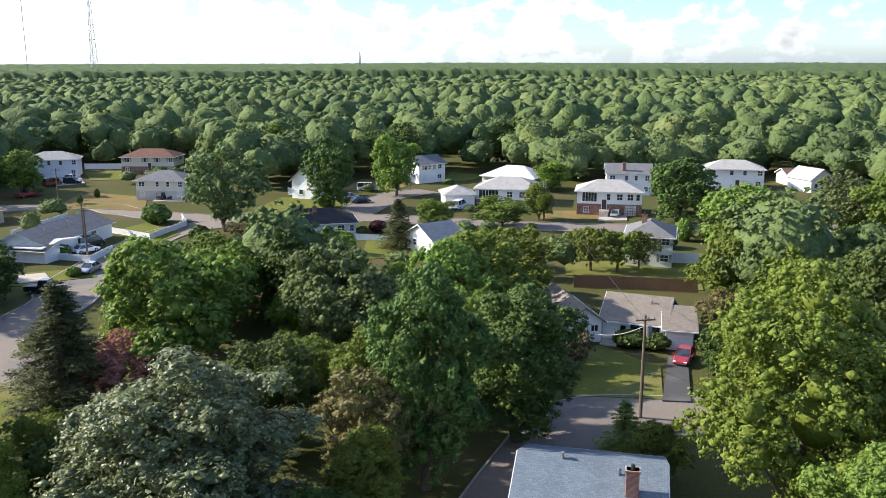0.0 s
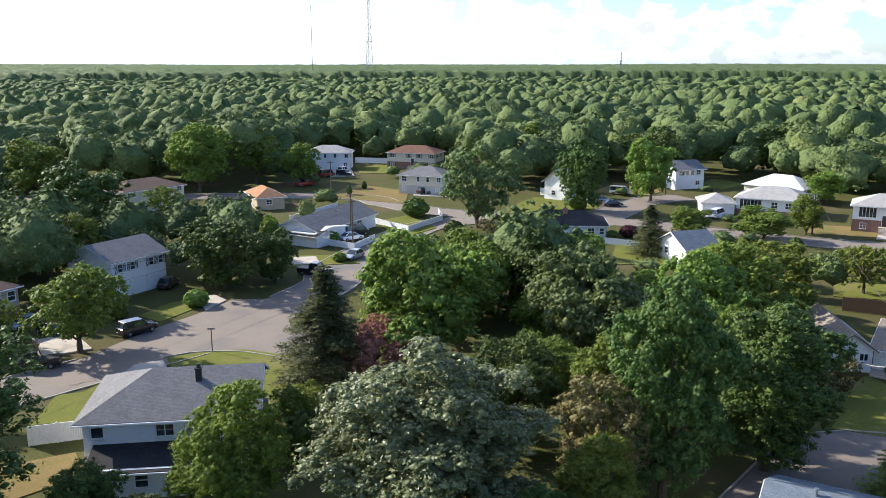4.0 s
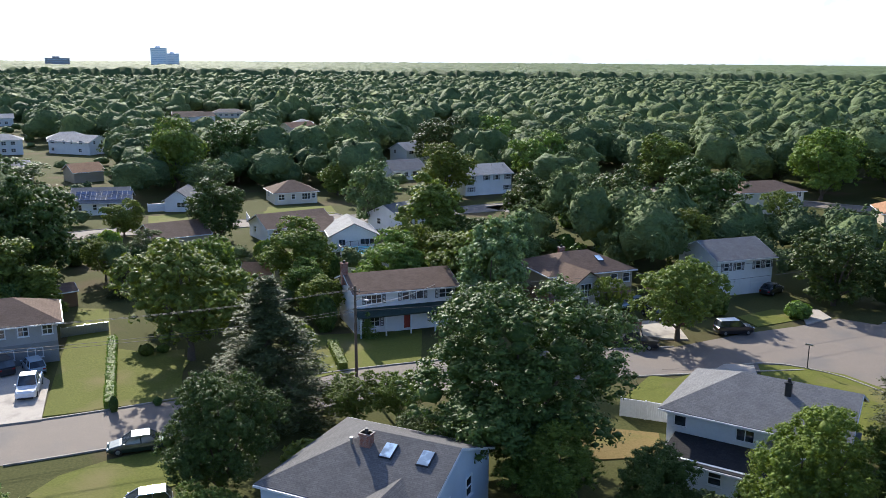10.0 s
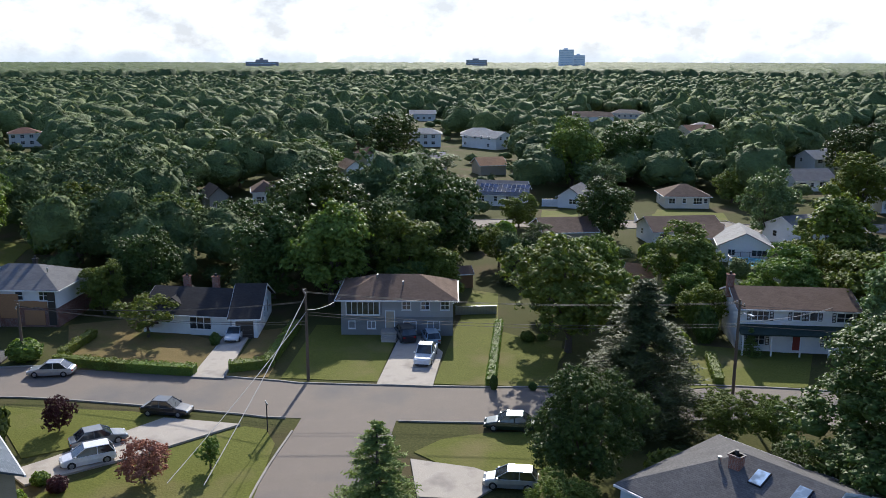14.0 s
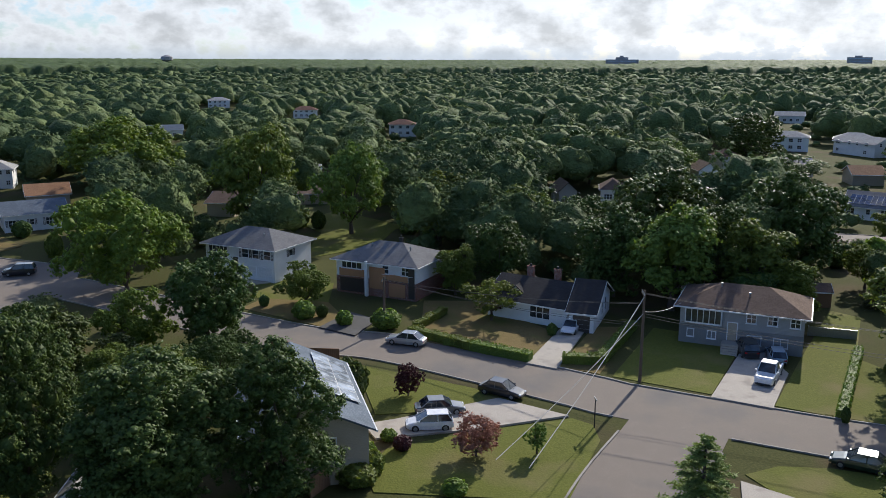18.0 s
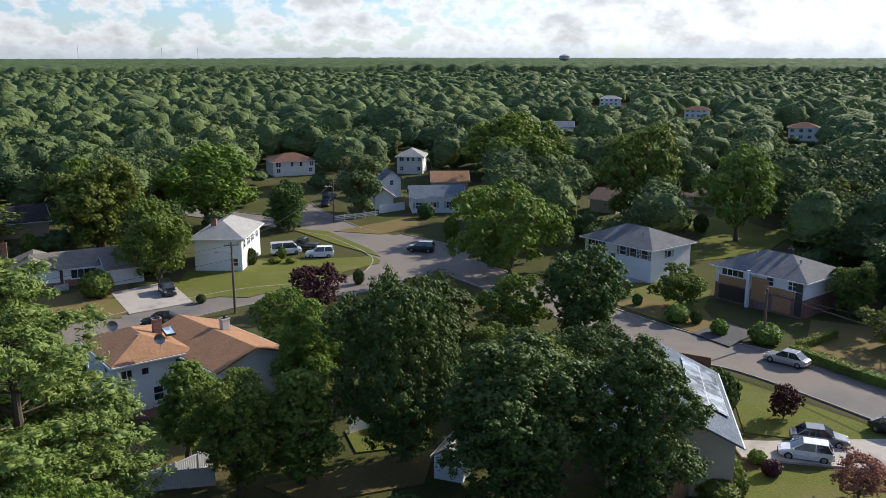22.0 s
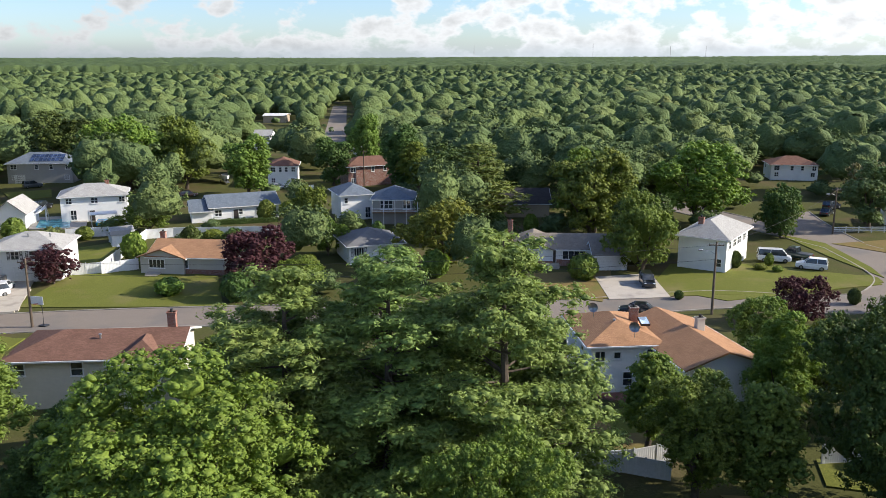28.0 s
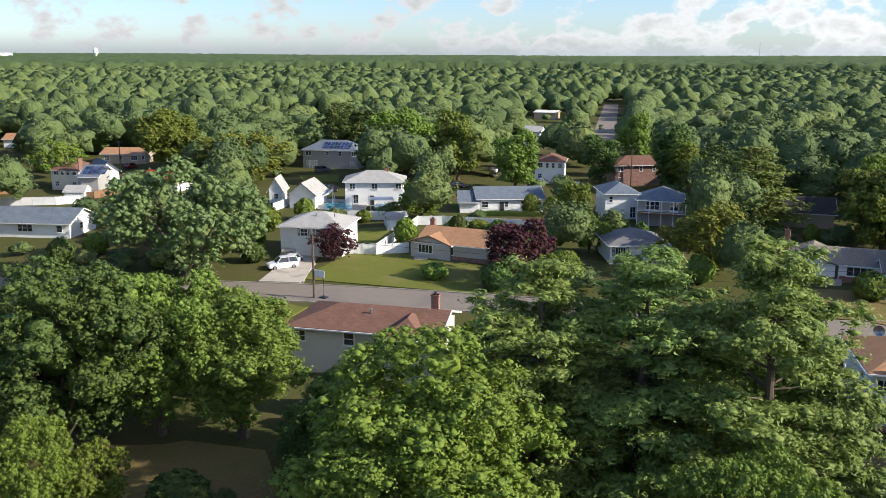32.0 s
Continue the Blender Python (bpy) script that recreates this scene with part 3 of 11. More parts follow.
def house(label, A, B, depth, eave, roof="hip", rise=1.7, wall=None, shingles=None, over=0.45, wins=(), doors=(), garages=(), base=None, chimney=(), vents=(), skylights=(), shutters=None, category="house", name="house", group="houses of the neighbourhood", frame_mat=None, y0=0.0):
    """A house seen from its face A to B (A on the viewer's left), depth metres deep. wins: (side, u, z, w, h, panes)."""
    A, B = Vector((*A, 0)), Vector((*B, 0))
    L = (B - A).length
    ax = (B - A).normalized()
    m = Matrix(((ax.x, -ax.y, 0, A.x), (ax.y, ax.x, 0, A.y), (0, 0, 1, 0), (0, 0, 0, 1)))
    H = thing(name, label, category, m, group)
    for i in range(int(L / 4) + 2):
        for j in range(int(depth / 4) + 2):
            q = m @ Vector((min(i * 4 - 1, L + 1), min(j * 4 - 2, depth + 1), 0))
            keep_clear(q.x, q.y, 3.0, j == 0)
    reach = max([u + w for s, u, z, w, h, n in wins if s == "f"] + [u + 1.1 for s, u, z, mat in doors if s == "f"] + [u + w for s, u, w, mat in garages if s == "f"] + [0.1])
    fit = min(1.0, (L - 0.45) / reach)
    if fit < 1:
        wins = [(s, u * fit, z, w * fit, h, n) if s == "f" else (s, u, z, w, h, n) for s, u, z, w, h, n in wins]
        doors = [(s, u * fit, z, mat) for s, u, z, mat in doors]
        garages = [(s, u * fit, w * fit, mat) for s, u, w, mat in garages]
    bm = box_bm(0, 0, 0, L, depth, eave)
    if roof in ("gable_x", "half"):
        for x in ((0, L) if roof == "gable_x" else (L,)):
            s = 0.25 if x == 0 else -0.25
            a = [bm.verts.new((x, 0, eave)), bm.verts.new((x, depth, eave)), bm.verts.new((x, depth / 2, eave + rise * 0.97))]
            b = [bm.verts.new((v.co.x + s, v.co.y, v.co.z)) for v in a]
            bm.faces.new(a); bm.faces.new(b[::-1])
            for i in range(3):
                bm.faces.new((a[i], a[(i + 1) % 3], b[(i + 1) % 3], b[i]))
    if roof == "gable_y":
        for y in (0, depth):
            s = 0.25 if y == 0 else -0.25
            a = [bm.verts.new((0, y, eave)), bm.verts.new((L, y, eave)), bm.verts.new((L / 2, y, eave + rise * 0.97))]
            b = [bm.verts.new((v.co.x, v.co.y + s, v.co.z)) for v in a]
            bm.faces.new(a); bm.faces.new(b[::-1])
            for i in range(3):
                bm.faces.new((a[i], a[(i + 1) % 3], b[(i + 1) % 3], b[i]))
    part("wall", bm, wall, H)
    part("roof", roof_bm(L, depth, eave + 0.02, rise, over, roof), shingles, H)
    k = rise / (depth / 2 if roof != "gable_y" else L / 2)
    e = eave - over * k
    if roof != "gable_y":
        for y in (-over - 0.12, depth + over):
            part("gutter", box_bm(-over, y, e - 0.17, L + over, y + 0.12, e - 0.03), frame_mat or WHITE, H)
    if roof in ("hip", "gable_y"):
        for x in (-over - 0.12, L + over):
            part("gutter", box_bm(x, -over, e - 0.17, x + 0.12, depth + over, e - 0.03), frame_mat or WHITE, H)
    elif roof != "shed":
        for x in ((-over - 0.05, L + over) if roof == "gable_x" else (L + over,)):      # boards under the gable's slopes
            bm = bmesh.new()
            for s in (0, 1):
                y_a, y_b = (-over, depth / 2) if s == 0 else (depth + over, depth / 2)
                q = [bm.verts.new((xx, y, z)) for xx in (x, x + 0.05) for y, z in ((y_a, e - 0.19), (y_b, eave + rise - 0.2), (y_b, eave + rise - 0.01), (y_a, e - 0.01))]
                for f in ((0, 1, 2, 3), (7, 6, 5, 4), (0, 4, 5, 1), (1, 5, 6, 2), (2, 6, 7, 3), (3, 7, 4, 0)):
                    bm.faces.new([q[i] for i in f])
            part("barge_board", bm, frame_mat or WHITE, H)
    if base:
        bh, bmat = base
        for b in ((-0.03, -0.03, 0, L + 0.03, 0.0, bh), (-0.03, 0.0, 0, 0.0, depth, bh), (L, 0.0, 0, L + 0.03, depth, bh)):
            part("lower_wall", box_bm(*b), bmat, H)
    for s, u, z, w, h, n in wins:
        put_window(H, side_frame(s, L, depth), u, z, w, h, n, shutters if w < 2.2 else None, h > 0.9 and n < 4, frame_mat)
    for s, u, z, mat in doors:
        put_door(H, side_frame(s, L, depth), u, z, mat=mat)
        if z > 0.3:
            mm = side_frame(s, L, depth)
            n = max(1, round(z / 0.18))
            for i in range(n):
                bm = bmesh.new()
                add_box(bm, u - 0.5, -1.3 - 0.3 * (n - i), 0, u + 1.45, -0.06, (i + 1) * z / n - 0.02, m=mm) if i == n - 1 else add_box(bm, u - 0.4, -1.3 - 0.3 * (n - i), 0, u + 1.35, -1.3, (i + 1) * z / n - 0.02, m=mm)
                part("step", bm, CONCRETE, H)
    for s, u, w, mat in garages:
        put_garage(H, side_frame(s, L, depth), u, w, mat=mat)
    for x, y, zt, mat in chimney:
        cw, cd = (0.24, 0.24) if mat is DARKMETAL else (0.4, 0.3)
        bm = bevelled(x - cw, y - cd, eave, x + cw, y + cd, zt, 0.03)
        add_box(bm, x - cw - 0.06, y - cd - 0.06, zt - 0.12, x + cw + 0.06, y + cd + 0.06, zt)
        c = part("chimney", bm, mat, H)
        part("chimney_flue", tube_bm([(x, y, zt), (x, y, zt + 0.3)], [0.14, 0.12], 8), DARKMETAL, c)

    def roof_z(y):
        return eave + 0.02 + rise * (1 - abs(y - depth / 2) / (depth / 2))

    for x, y in vents:
        z = roof_z(y)
        part("roof_vent", tube_bm([(x, y, z - 0.1), (x, y, z + 0.35), (x, y, z + 0.36), (x, y, z + 0.45)], [0.09, 0.09, 0.16, 0.14], 8), GREYMETAL, H)
    for x, y in skylights:
        z = roof_z(y)
        sl = (-1 if y < depth / 2 else 1) * math.atan2(rise, depth / 2)
        mm = Matrix.Translation((x, y, z)) @ Matrix.Rotation(-sl, 4, "X")
        s = part("skylight", box_bm(-0.45, -0.65, -0.1, 0.45, 0.65, 0.12, m=mm), DARKMETAL, H)
        part("pane", box_bm(-0.4, -0.6, 0.1, 0.4, 0.6, 0.14, m=mm), SKYGLASS, s)
    return H


SKYGLASS = glass("skylight_glass", (0.25, 0.32, 0.40))
SOLAR = glass("solar_cells", (0.02, 0.03, 0.06))


def solar_panels(H, L, D, eave, rise, x0, y_frac, nx, ny, back=False):
    """Rows of solar modules on a slope of a house's roof."""
    sl = math.atan2(rise, D / 2)
    for i in range(nx):
        for j in range(ny):
            s = (y_frac * D / 2) + j * 1.68 * math.cos(sl)
            y = D - s if back else s
            z = eave + 0.02 + rise * s / (D / 2)
            mm = Matrix.Translation((x0 + i * 1.03, y, z)) @ Matrix.Rotation(-sl if back else sl, 4, "X")
            p_ = part("solar_panel", box_bm(-0.5, -0.82, 0.06, 0.5, 0.82, 0.10, m=mm), GREYMETAL, H)
            part("module_glass", box_bm(-0.47, -0.79, 0.098, 0.47, 0.79, 0.106, m=mm), SOLAR, p_)


# ================= trees =================
def rand_dirs(rng, n):
    v = rng.normal(size=(n, 3))
    return v / np.linalg.norm(v, axis=1)[:, None]


def leaf_quads(rng, c, nrm, size, ratio=0.6):
    """Leaves as three-cornered blades at the points c, facing nrm."""
    n = len(c)
    t = np.cross(nrm, rand_dirs(rng, n))
    t /= np.linalg.norm(t, axis=1)[:, None] + 1e-9
    b = np.cross(nrm, t)
    s = (size * rng.uniform(0.6, 1.4, n))[:, None]
    v = np.empty((n, 3, 3))
    v[:, 0] = c - t * s * 0.55
    v[:, 1] = c + t * s * 0.35 + b * s * ratio * 0.6
    v[:, 2] = c + t * s * 0.45 - b * s * ratio * 0.5 - nrm * s * 0.1
    return v.reshape(-1, 3), np.arange(3 * n).reshape(-1, 3)


def blob(rng, c, r, n=6):
    """A rough dark heart of a bough: a lumpy low sphere of four-cornered faces."""
    m = 8
    V, F = [], []
    for i in range(n + 1):
        a = math.pi * i / n
        for j in range(m):
            b = 2 * math.pi * j / m
            k = rng.uniform(0.8, 1.1)
            V.append((c[0] + r[0] * k * math.sin(a) * math.cos(b), c[1] + r[1] * k * math.sin(a) * math.sin(b), c[2] + r[2] * k * math.cos(a)))
    for i in range(n):
        for j in range(m):
            p, q, r, s = i * m + j, i * m + (j + 1) % m, (i + 1) * m + (j + 1) % m, (i + 1) * m + j
            F += [(p, q, r), (p, r, s)]
    return np.array(V), np.array(F)


def merge(chunks):
    V, F, o = [], [], 0
    for v, f in chunks:
        V.append(v); F.append(f + o); o += len(v)
    return np.concatenate(V), np.concatenate(F)


def limbs_bm(H, tips, r0, base_h, rng):
    bm = bmesh.new()

    def tube(a, b, ra, rb, n=6):
        a, b = Vector(a), Vector(b)
        mid = (a + b) / 2 + Vector((0, 0, 0.08 * (b - a).length)) + Vector(rng.uniform(-1, 1, 3)) * 0.05 * (b - a).length
        t = tube_bm([a, mid, b], [ra, (ra + rb) / 2, rb], n, False)
        me = bpy.data.meshes.new("tmp")
        t.to_mesh(me); t.free()
        bm.from_mesh(me)
        bpy.data.meshes.remove(me)

    fork = (rng.uniform(-.03, .03) * H, rng.uniform(-.03, .03) * H, base_h)
    tube((0, 0, -0.2), fork, r0 * 1.25, r0 * 0.8, 8)
    for q in tips:
        k = rng.uniform(0.15, 0.5)
        st = (fork[0] * (1 - k), fork[1] * (1 - k), base_h * (1 - 0.25 * k))
        tube(st, q, r0 * 0.42, r0 * 0.10)
    return bm


def puffs(rng, c, r, flat):
    """Small rough bodies of packed leaves, six-cornered."""
    n = len(c)
    d = np.array([(1, 0, 0), (-1, 0, 0), (0, 1, 0), (0, -1, 0), (0, 0, 1), (0, 0, -1)], float)
    t = rng.uniform(0, 6.283, n)
    ct, st = np.cos(t)[:, None], np.sin(t)[:, None]
    P = np.stack([d[:, 0] * ct - d[:, 1] * st, d[:, 0] * st + d[:, 1] * ct, np.broadcast_to(d[:, 2] * flat, (n, 6))], -1)
    P = c[:, None, :] + P * (r[:, None] * rng.uniform(0.8, 1.2, (n, 6)))[..., None]
    F = np.array([(0, 2, 4), (2, 1, 4), (1, 3, 4), (3, 0, 4), (2, 0, 5), (1, 2, 5), (3, 1, 5), (0, 3, 5)])
    return P.reshape(-1, 3), (F[None] + (np.arange(n) * 6)[:, None, None]).reshape(-1, 3)


def leaf_clumps(rng, c, out, size, per, leaf, flat=0.7, up=0.35, spread=0.75, ratio=0.62):
    """Twig ends: knots of leaves round the points c, each leaf turned away from the middle of its knot."""
    n = len(c)
    off = rand_dirs(rng, n * per).reshape(n, per, 3)
    off *= rng.uniform(0.35, 1.0, (n, per, 1)) ** 0.6
    nn = off * 1.1 + out[:, None, :] * 0.45 + np.array([0, 0, up]) + rand_dirs(rng, n * per).reshape(n, per, 3) * spread
    p = c[:, None, :] + off * size[:, None, None] * np.array([1, 1, flat])
    p, nn = p.reshape(-1, 3), nn.reshape(-1, 3)
    nn /= np.linalg.norm(nn, axis=1)[:, None] + 1e-9
    return merge([leaf_quads(rng, p, nn, np.full(len(p), leaf), ratio), puffs(rng, c, size * 0.5, flat)])


def broadleaf(seed, tint, lobes=22, leaves=9000, leaf=0.36, squat=0.8, trunk=0.28, gap=0.0, lobe_r=0.36, low=0.0, up=0.35, slim=1.0, near=False):
    """A broadleaf tree of height 1 x 12 m: boughs as lobes, each set with knots of leaves at its twig ends."""
    rng = np.random.default_rng(seed)
    H = 12.0
    zc = H * (trunk + (1 - trunk) * 0.52) * (1 - low * 0.2)
    rz = H - zc
    rx = 6.0 * slim
    T = thing("tree", "", "tree")
    cs, rs = [], []
    for i in range(lobes):
        a = math.acos(max(-1, min(1, 1 - 2 * (i + 0.5) / lobes + rng.uniform(-0.08, 0.08))))
        b = i * 2.39996 + rng.uniform(-0.7, 0.7)
        d = np.array([math.sin(a) * math.cos(b), math.sin(a) * math.sin(b), math.cos(a)])
        k = rng.uniform(0.42, 0.84)
        rr = lobe_r * rng.uniform(0.6, 1.3)
        wide = 1.0 if d[2] > -0.6 else 0.85
        cs.append((d[0] * k * rx * wide, d[1] * k * rx * wide, zc + d[2] * k * rz))
        q = rr * 6.0 * min(1.0, 0.35 + 0.65 * slim)
        rs.append((q, q * rng.uniform(0.85, 1.15), q * squat * rng.uniform(0.85, 1.25)))
    cs.append((0, 0, zc)); rs.append((rx * 0.5, rx * 0.5, rz * 0.6))
    cs, rs = np.array(cs), np.array(rs)
    area = rs[:, 0] ** 2
    area[-1] = 0
    per = 26 if near else 9
    cnt = (leaves * 1.3 * area / area.sum() / per).astype(int)
    C, O = [], []
    for c, r, n in zip(cs, rs, cnt):
        d = rand_dirs(rng, n)
        d[:, 2] = np.where(d[:, 2] < -0.55, -d[:, 2], d[:, 2])
        C.append(c + d * r * rng.uniform(0.70, 1.12, n)[:, None])
        O.append(d)
    C, O = np.concatenate(C), np.concatenate(O)
    keep = np.ones(len(C), bool)
    for c, r in zip(cs, rs):
        keep &= (((C - c) / r) ** 2).sum(1) > 0.48
    if gap:
        keep &= np.array([noise.noise(Vector(q) * 0.55) for q in C]) > -0.5 + gap
    C, O = C[keep], O[keep]
    size = rng.uniform(0.28, 0.66, len(C)) if near else rng.uniform(0.45, 0.95, len(C))
    chunks = [leaf_clumps(rng, C, O, size, per, leaf, 0.75, up)]
    for c, r in zip(cs, rs):
        chunks.append(blob(rng, c, r * (0.42 if not gap else 0.34), 5))
    V, F = merge(chunks)
    mesh_np("crown", V, F, GREENS[tint], T, True)
    tips = [tuple(c) for c in cs[:-1][::max(1, lobes // 9)]]
    part("trunk", limbs_bm(H, tips, 0.32, H * trunk * 1.05, rng), BARK, T)
    return T


def white_pine(seed, tint, near):
    """A white pine 12 m high: whorls of long level boughs, each bearing flat pads of upturned needle plumes."""
    rng = np.random.default_rng(seed)
    T = thing("tree", "", "tree")
    H, layers, arms = 12.0, 18, 10
    C, O, S, tips = [], [], [], []
    for i in range(layers):
        f = (i + 0.5) / layers
        z = H * (0.08 + 0.90 * f)
        reach = 3.8 * (1 - f ** 1.7) ** 0.85 + 0.50
        turn = rng.uniform(0, 6.3)
        n = max(7, int(arms * (1.15 - 0.3 * f)))
        for j in range(n):
            z += rng.normal(0, 0.22)
            a = turn + j * 6.283 / n + rng.uniform(-0.25, 0.25)
            r = reach * rng.uniform(0.62, 1.08)
            rise = rng.uniform(-0.06, 0.16) + 0.45 * f
            tips.append(((0, 0, z), (r * 0.92 * math.cos(a), r * 0.92 * math.sin(a), z + rise * r * 0.9)))
            for k in range(max(6, int(r * (4.4 if near else 2.4)))):
                q = rng.uniform(0.25, 1.0) ** 0.75
                side = rng.normal(0, 0.13) * r * q
                C.append((r * q * math.cos(a) - side * math.sin(a), r * q * math.sin(a) + side * math.cos(a), z + rise * r * q + rng.normal(0, 0.09)))
                O.append((0.5 * math.cos(a), 0.5 * math.sin(a), 0.7))
                S.append(rng.uniform(0.28, 0.58))
    C, O, S = np.array(C), np.array(O), np.array(S)
    v, fc = leaf_clumps(rng, C, O, S, 38 if near else 8, 0.17 if near else 0.36, 0.55, 0.5, 0.8, 0.36)
    v[:, 2] = np.minimum(v[:, 2], H)
    mesh_np("crown", v, fc, GREENS[tint], T, True)
    bm = tube_bm([(0, 0, -0.2), (0.1, 0, H * 0.5), (0, 0.05, H * 0.97)], [0.24, 0.14, 0.03], 8)
    for a, b in tips[::2]:
        t = tube_bm([a, b], [0.055, 0.015], 4, False)
        me = bpy.data.meshes.new("tmp")
        t.to_mesh(me); t.free(); bm.from_mesh(me); bpy.data.meshes.remove(me)
    part("trunk", bm, BARK, T)
    return T


def conifer(seed, tint, layers=22, arms=9, tufts=26, leaf=0.42, H=12.0, R=2.6, droop=0.25, bare=0.08, ragged=0.25, top=0.0):
    """A needle tree: whorls of boughs set with tufts."""
    rng = np.random.default_rng(seed)
    T = thing("tree", "", "tree")
    C, Nn = [], []
    tips = []
    for i in range(layers):
        f = (i + 0.5) / layers
        z = H * (bare + (1 - bare) * f)
        reach = R * ((1 - f) ** 0.8 * (1 - top) + top * math.sin(math.pi * min(1, f * 0.9 + 0.1))) + 0.15
        for j in range(max(4, int(arms * (0.5 + 0.5 * (1 - f))))):
            a = rng.uniform(0, 2 * math.pi)
            r = reach * rng.uniform(1 - ragged * 1.6, 1 + ragged * 0.6)
            k = rng.uniform(0.12, 1.0, tufts) ** 0.7
            wob = rng.normal(size=(tufts, 3)) * np.array([0.18, 0.18, 0.09 + 0.14 * top]) * (0.35 + r * 0.28)
            zz = z - droop * r * k ** 1.5 + top * 0.25 * r * k
            C.append(np.stack([r * k * math.cos(a), r * k * math.sin(a), zz], 1) + wob)
            nn = np.stack([0.3 * math.cos(a) * np.ones(tufts), 0.3 * math.sin(a) * np.ones(tufts), 0.9 * np.ones(tufts)], 1) + rand_dirs(rng, tufts) * 0.8
            Nn.append(nn / np.linalg.norm(nn, axis=1)[:, None])
            if j % 3 == 0:
                tips.append(((0, 0, z), (r * 0.9 * math.cos(a), r * 0.9 * math.sin(a), z - droop * r * 0.8 + top * 0.25 * r)))
    C, Nn = np.concatenate(C), np.concatenate(Nn)
    C[:, 2] = np.minimum(C[:, 2], H)
    v, f = leaf_quads(rng, C, Nn, np.full(len(C), leaf * 1.25), 0.3)
    mesh_np("crown", v, f, GREENS[tint], T)
    bm = tube_bm([(0, 0, -0.2), (0, 0, H * 0.5), (0, 0, H * 0.97)], [0.22 + R * 0.03, 0.13, 0.03], 8)
    for a, b in tips:
        t = tube_bm([a, b], [0.05, 0.015], 4, False)
        me = bpy.data.meshes.new("tmp")
        t.to_mesh(me); t.free(); bm.from_mesh(me); bpy.data.meshes.remove(me)
    part("trunk", bm, BARK, T)
    return T


def bush(seed, tint, n=1500, leaf=0.16):
    """A clipped or loose shrub, 1 m high and 1 m across."""
    rng = np.random.default_rng(seed)
    T = thing("shrub", "", "shrub")
    d = rand_dirs(rng, n)
    lump = 1 + 0.16 * np.array([noise.noise(Vector(q) * 2.2 + Vector((seed, 0, 0))) for q in d])
    C = d * np.array([0.5, 0.5, 0.5]) * (rng.uniform(0.82, 1.04, n) * lump)[:, None] + np.array([0, 0, 0.5])
    C[:, 2] = np.maximum(C[:, 2], 0.02)
    nn = d + rand_dirs(rng, n) * 0.7
    nn /= np.linalg.norm(nn, axis=1)[:, None]
    V, F = merge([leaf_quads(rng, C, nn, np.full(n, leaf), 0.7), blob(rng, np.array((0, 0, 0.5)), np.array((0.4, 0.4, 0.42)), 6)])
    mesh_np("crown", V, F, GREENS[tint], T)
    part("stem", tube_bm([(0, 0, -0.1), (0, 0, 0.3)], [0.05, 0.03], 6), BARK, T)
    return T


KINDS = {}
SPEC = {        # seed, tint, boughs, leaves, leaf size, flatness, bare trunk, gaps, bough size
    "maple": (11, "mid", 34, 11000, 0.40, 0.8, 0.10, 0.0, 0.30),
    "maple_dark": (12, "dark", 36, 11000, 0.40, 0.8, 0.07, 0.0, 0.29),
    "maple_glint": (13, "silver", 44, 12000, 0.42, 0.8, 0.05, 0.0, 0.25),
    "ash": (14, "light", 40, 12000, 0.36, 0.85, 0.07, 0.0, 0.26),
    "oak": (15, "mid", 30, 10500, 0.38, 0.7, 0.14, 0.20, 0.29),
    "oak_dark": (16, "dark", 30, 10500, 0.38, 0.75, 0.10, 0.16, 0.30),
    "oak_grey": (17, "grey", 34, 10500, 0.36, 0.8, 0.10, 0.20, 0.27),
    "locust": (18, "light", 30, 9500, 0.32, 0.65, 0.14, 0.26, 0.27),
    "yellow": (19, "yellow", 30, 9500, 0.34, 0.8, 0.08, 0.12, 0.29),
    "purple": (20, "purple", 26, 8500, 0.38, 0.8, 0.06, 0.0, 0.32),
    "rust": (21, "rust", 20, 6500, 0.40, 0.8, 0.08, 0.0, 0.35),
    "brown": (22, "brown", 24, 6500, 0.38, 0.8, 0.12, 0.2, 0.32),
    "young": (23, "mid", 14, 3400, 0.55, 0.8, 0.22, 0.25, 0.36),
}
NEEDLES = {     # seed, tint, whorls, boughs, tufts, tuft, height, reach, droop, bare, ragged, spread
    "spruce": (32, "spruce", 34, 13, 26, 0.36, 12, 2.7, 0.30, 0.03, 0.25, 0.0),
    "spruce_green": (33, "needle", 24, 11, 26, 0.5, 12, 3.2, 0.12, 0.03, 0.3, 0.0),
}


def make_tree(kind, near, slim=1.0):
    """Trees near the middle of the place carry more and finer leaves."""
    if kind == "pine":
        return white_pine(31, "needle", near)
    if kind in NEEDLES:
        s, tint, lay, arms, tuft, leaf, H, R, droop, bare, rag, top = NEEDLES[kind]
        return conifer(s, tint, lay, arms, int(tuft * (5.0 if near else 1.1)), leaf * (0.46 if near else 0.8), H, R, droop, bare, rag, top)
    s, tint, lobes, n, leaf, squat, trunk, gap, lr = SPEC[kind]
    return broadleaf(s + (40 if near else 0), tint, int(lobes * (1.5 if near else 1)), int(n * (3.5 if near else 0.72)), leaf * (0.42 if near else 0.90), squat, trunk, gap, lr * (0.86 if near else 1), 0.5, 0.35, slim, near)


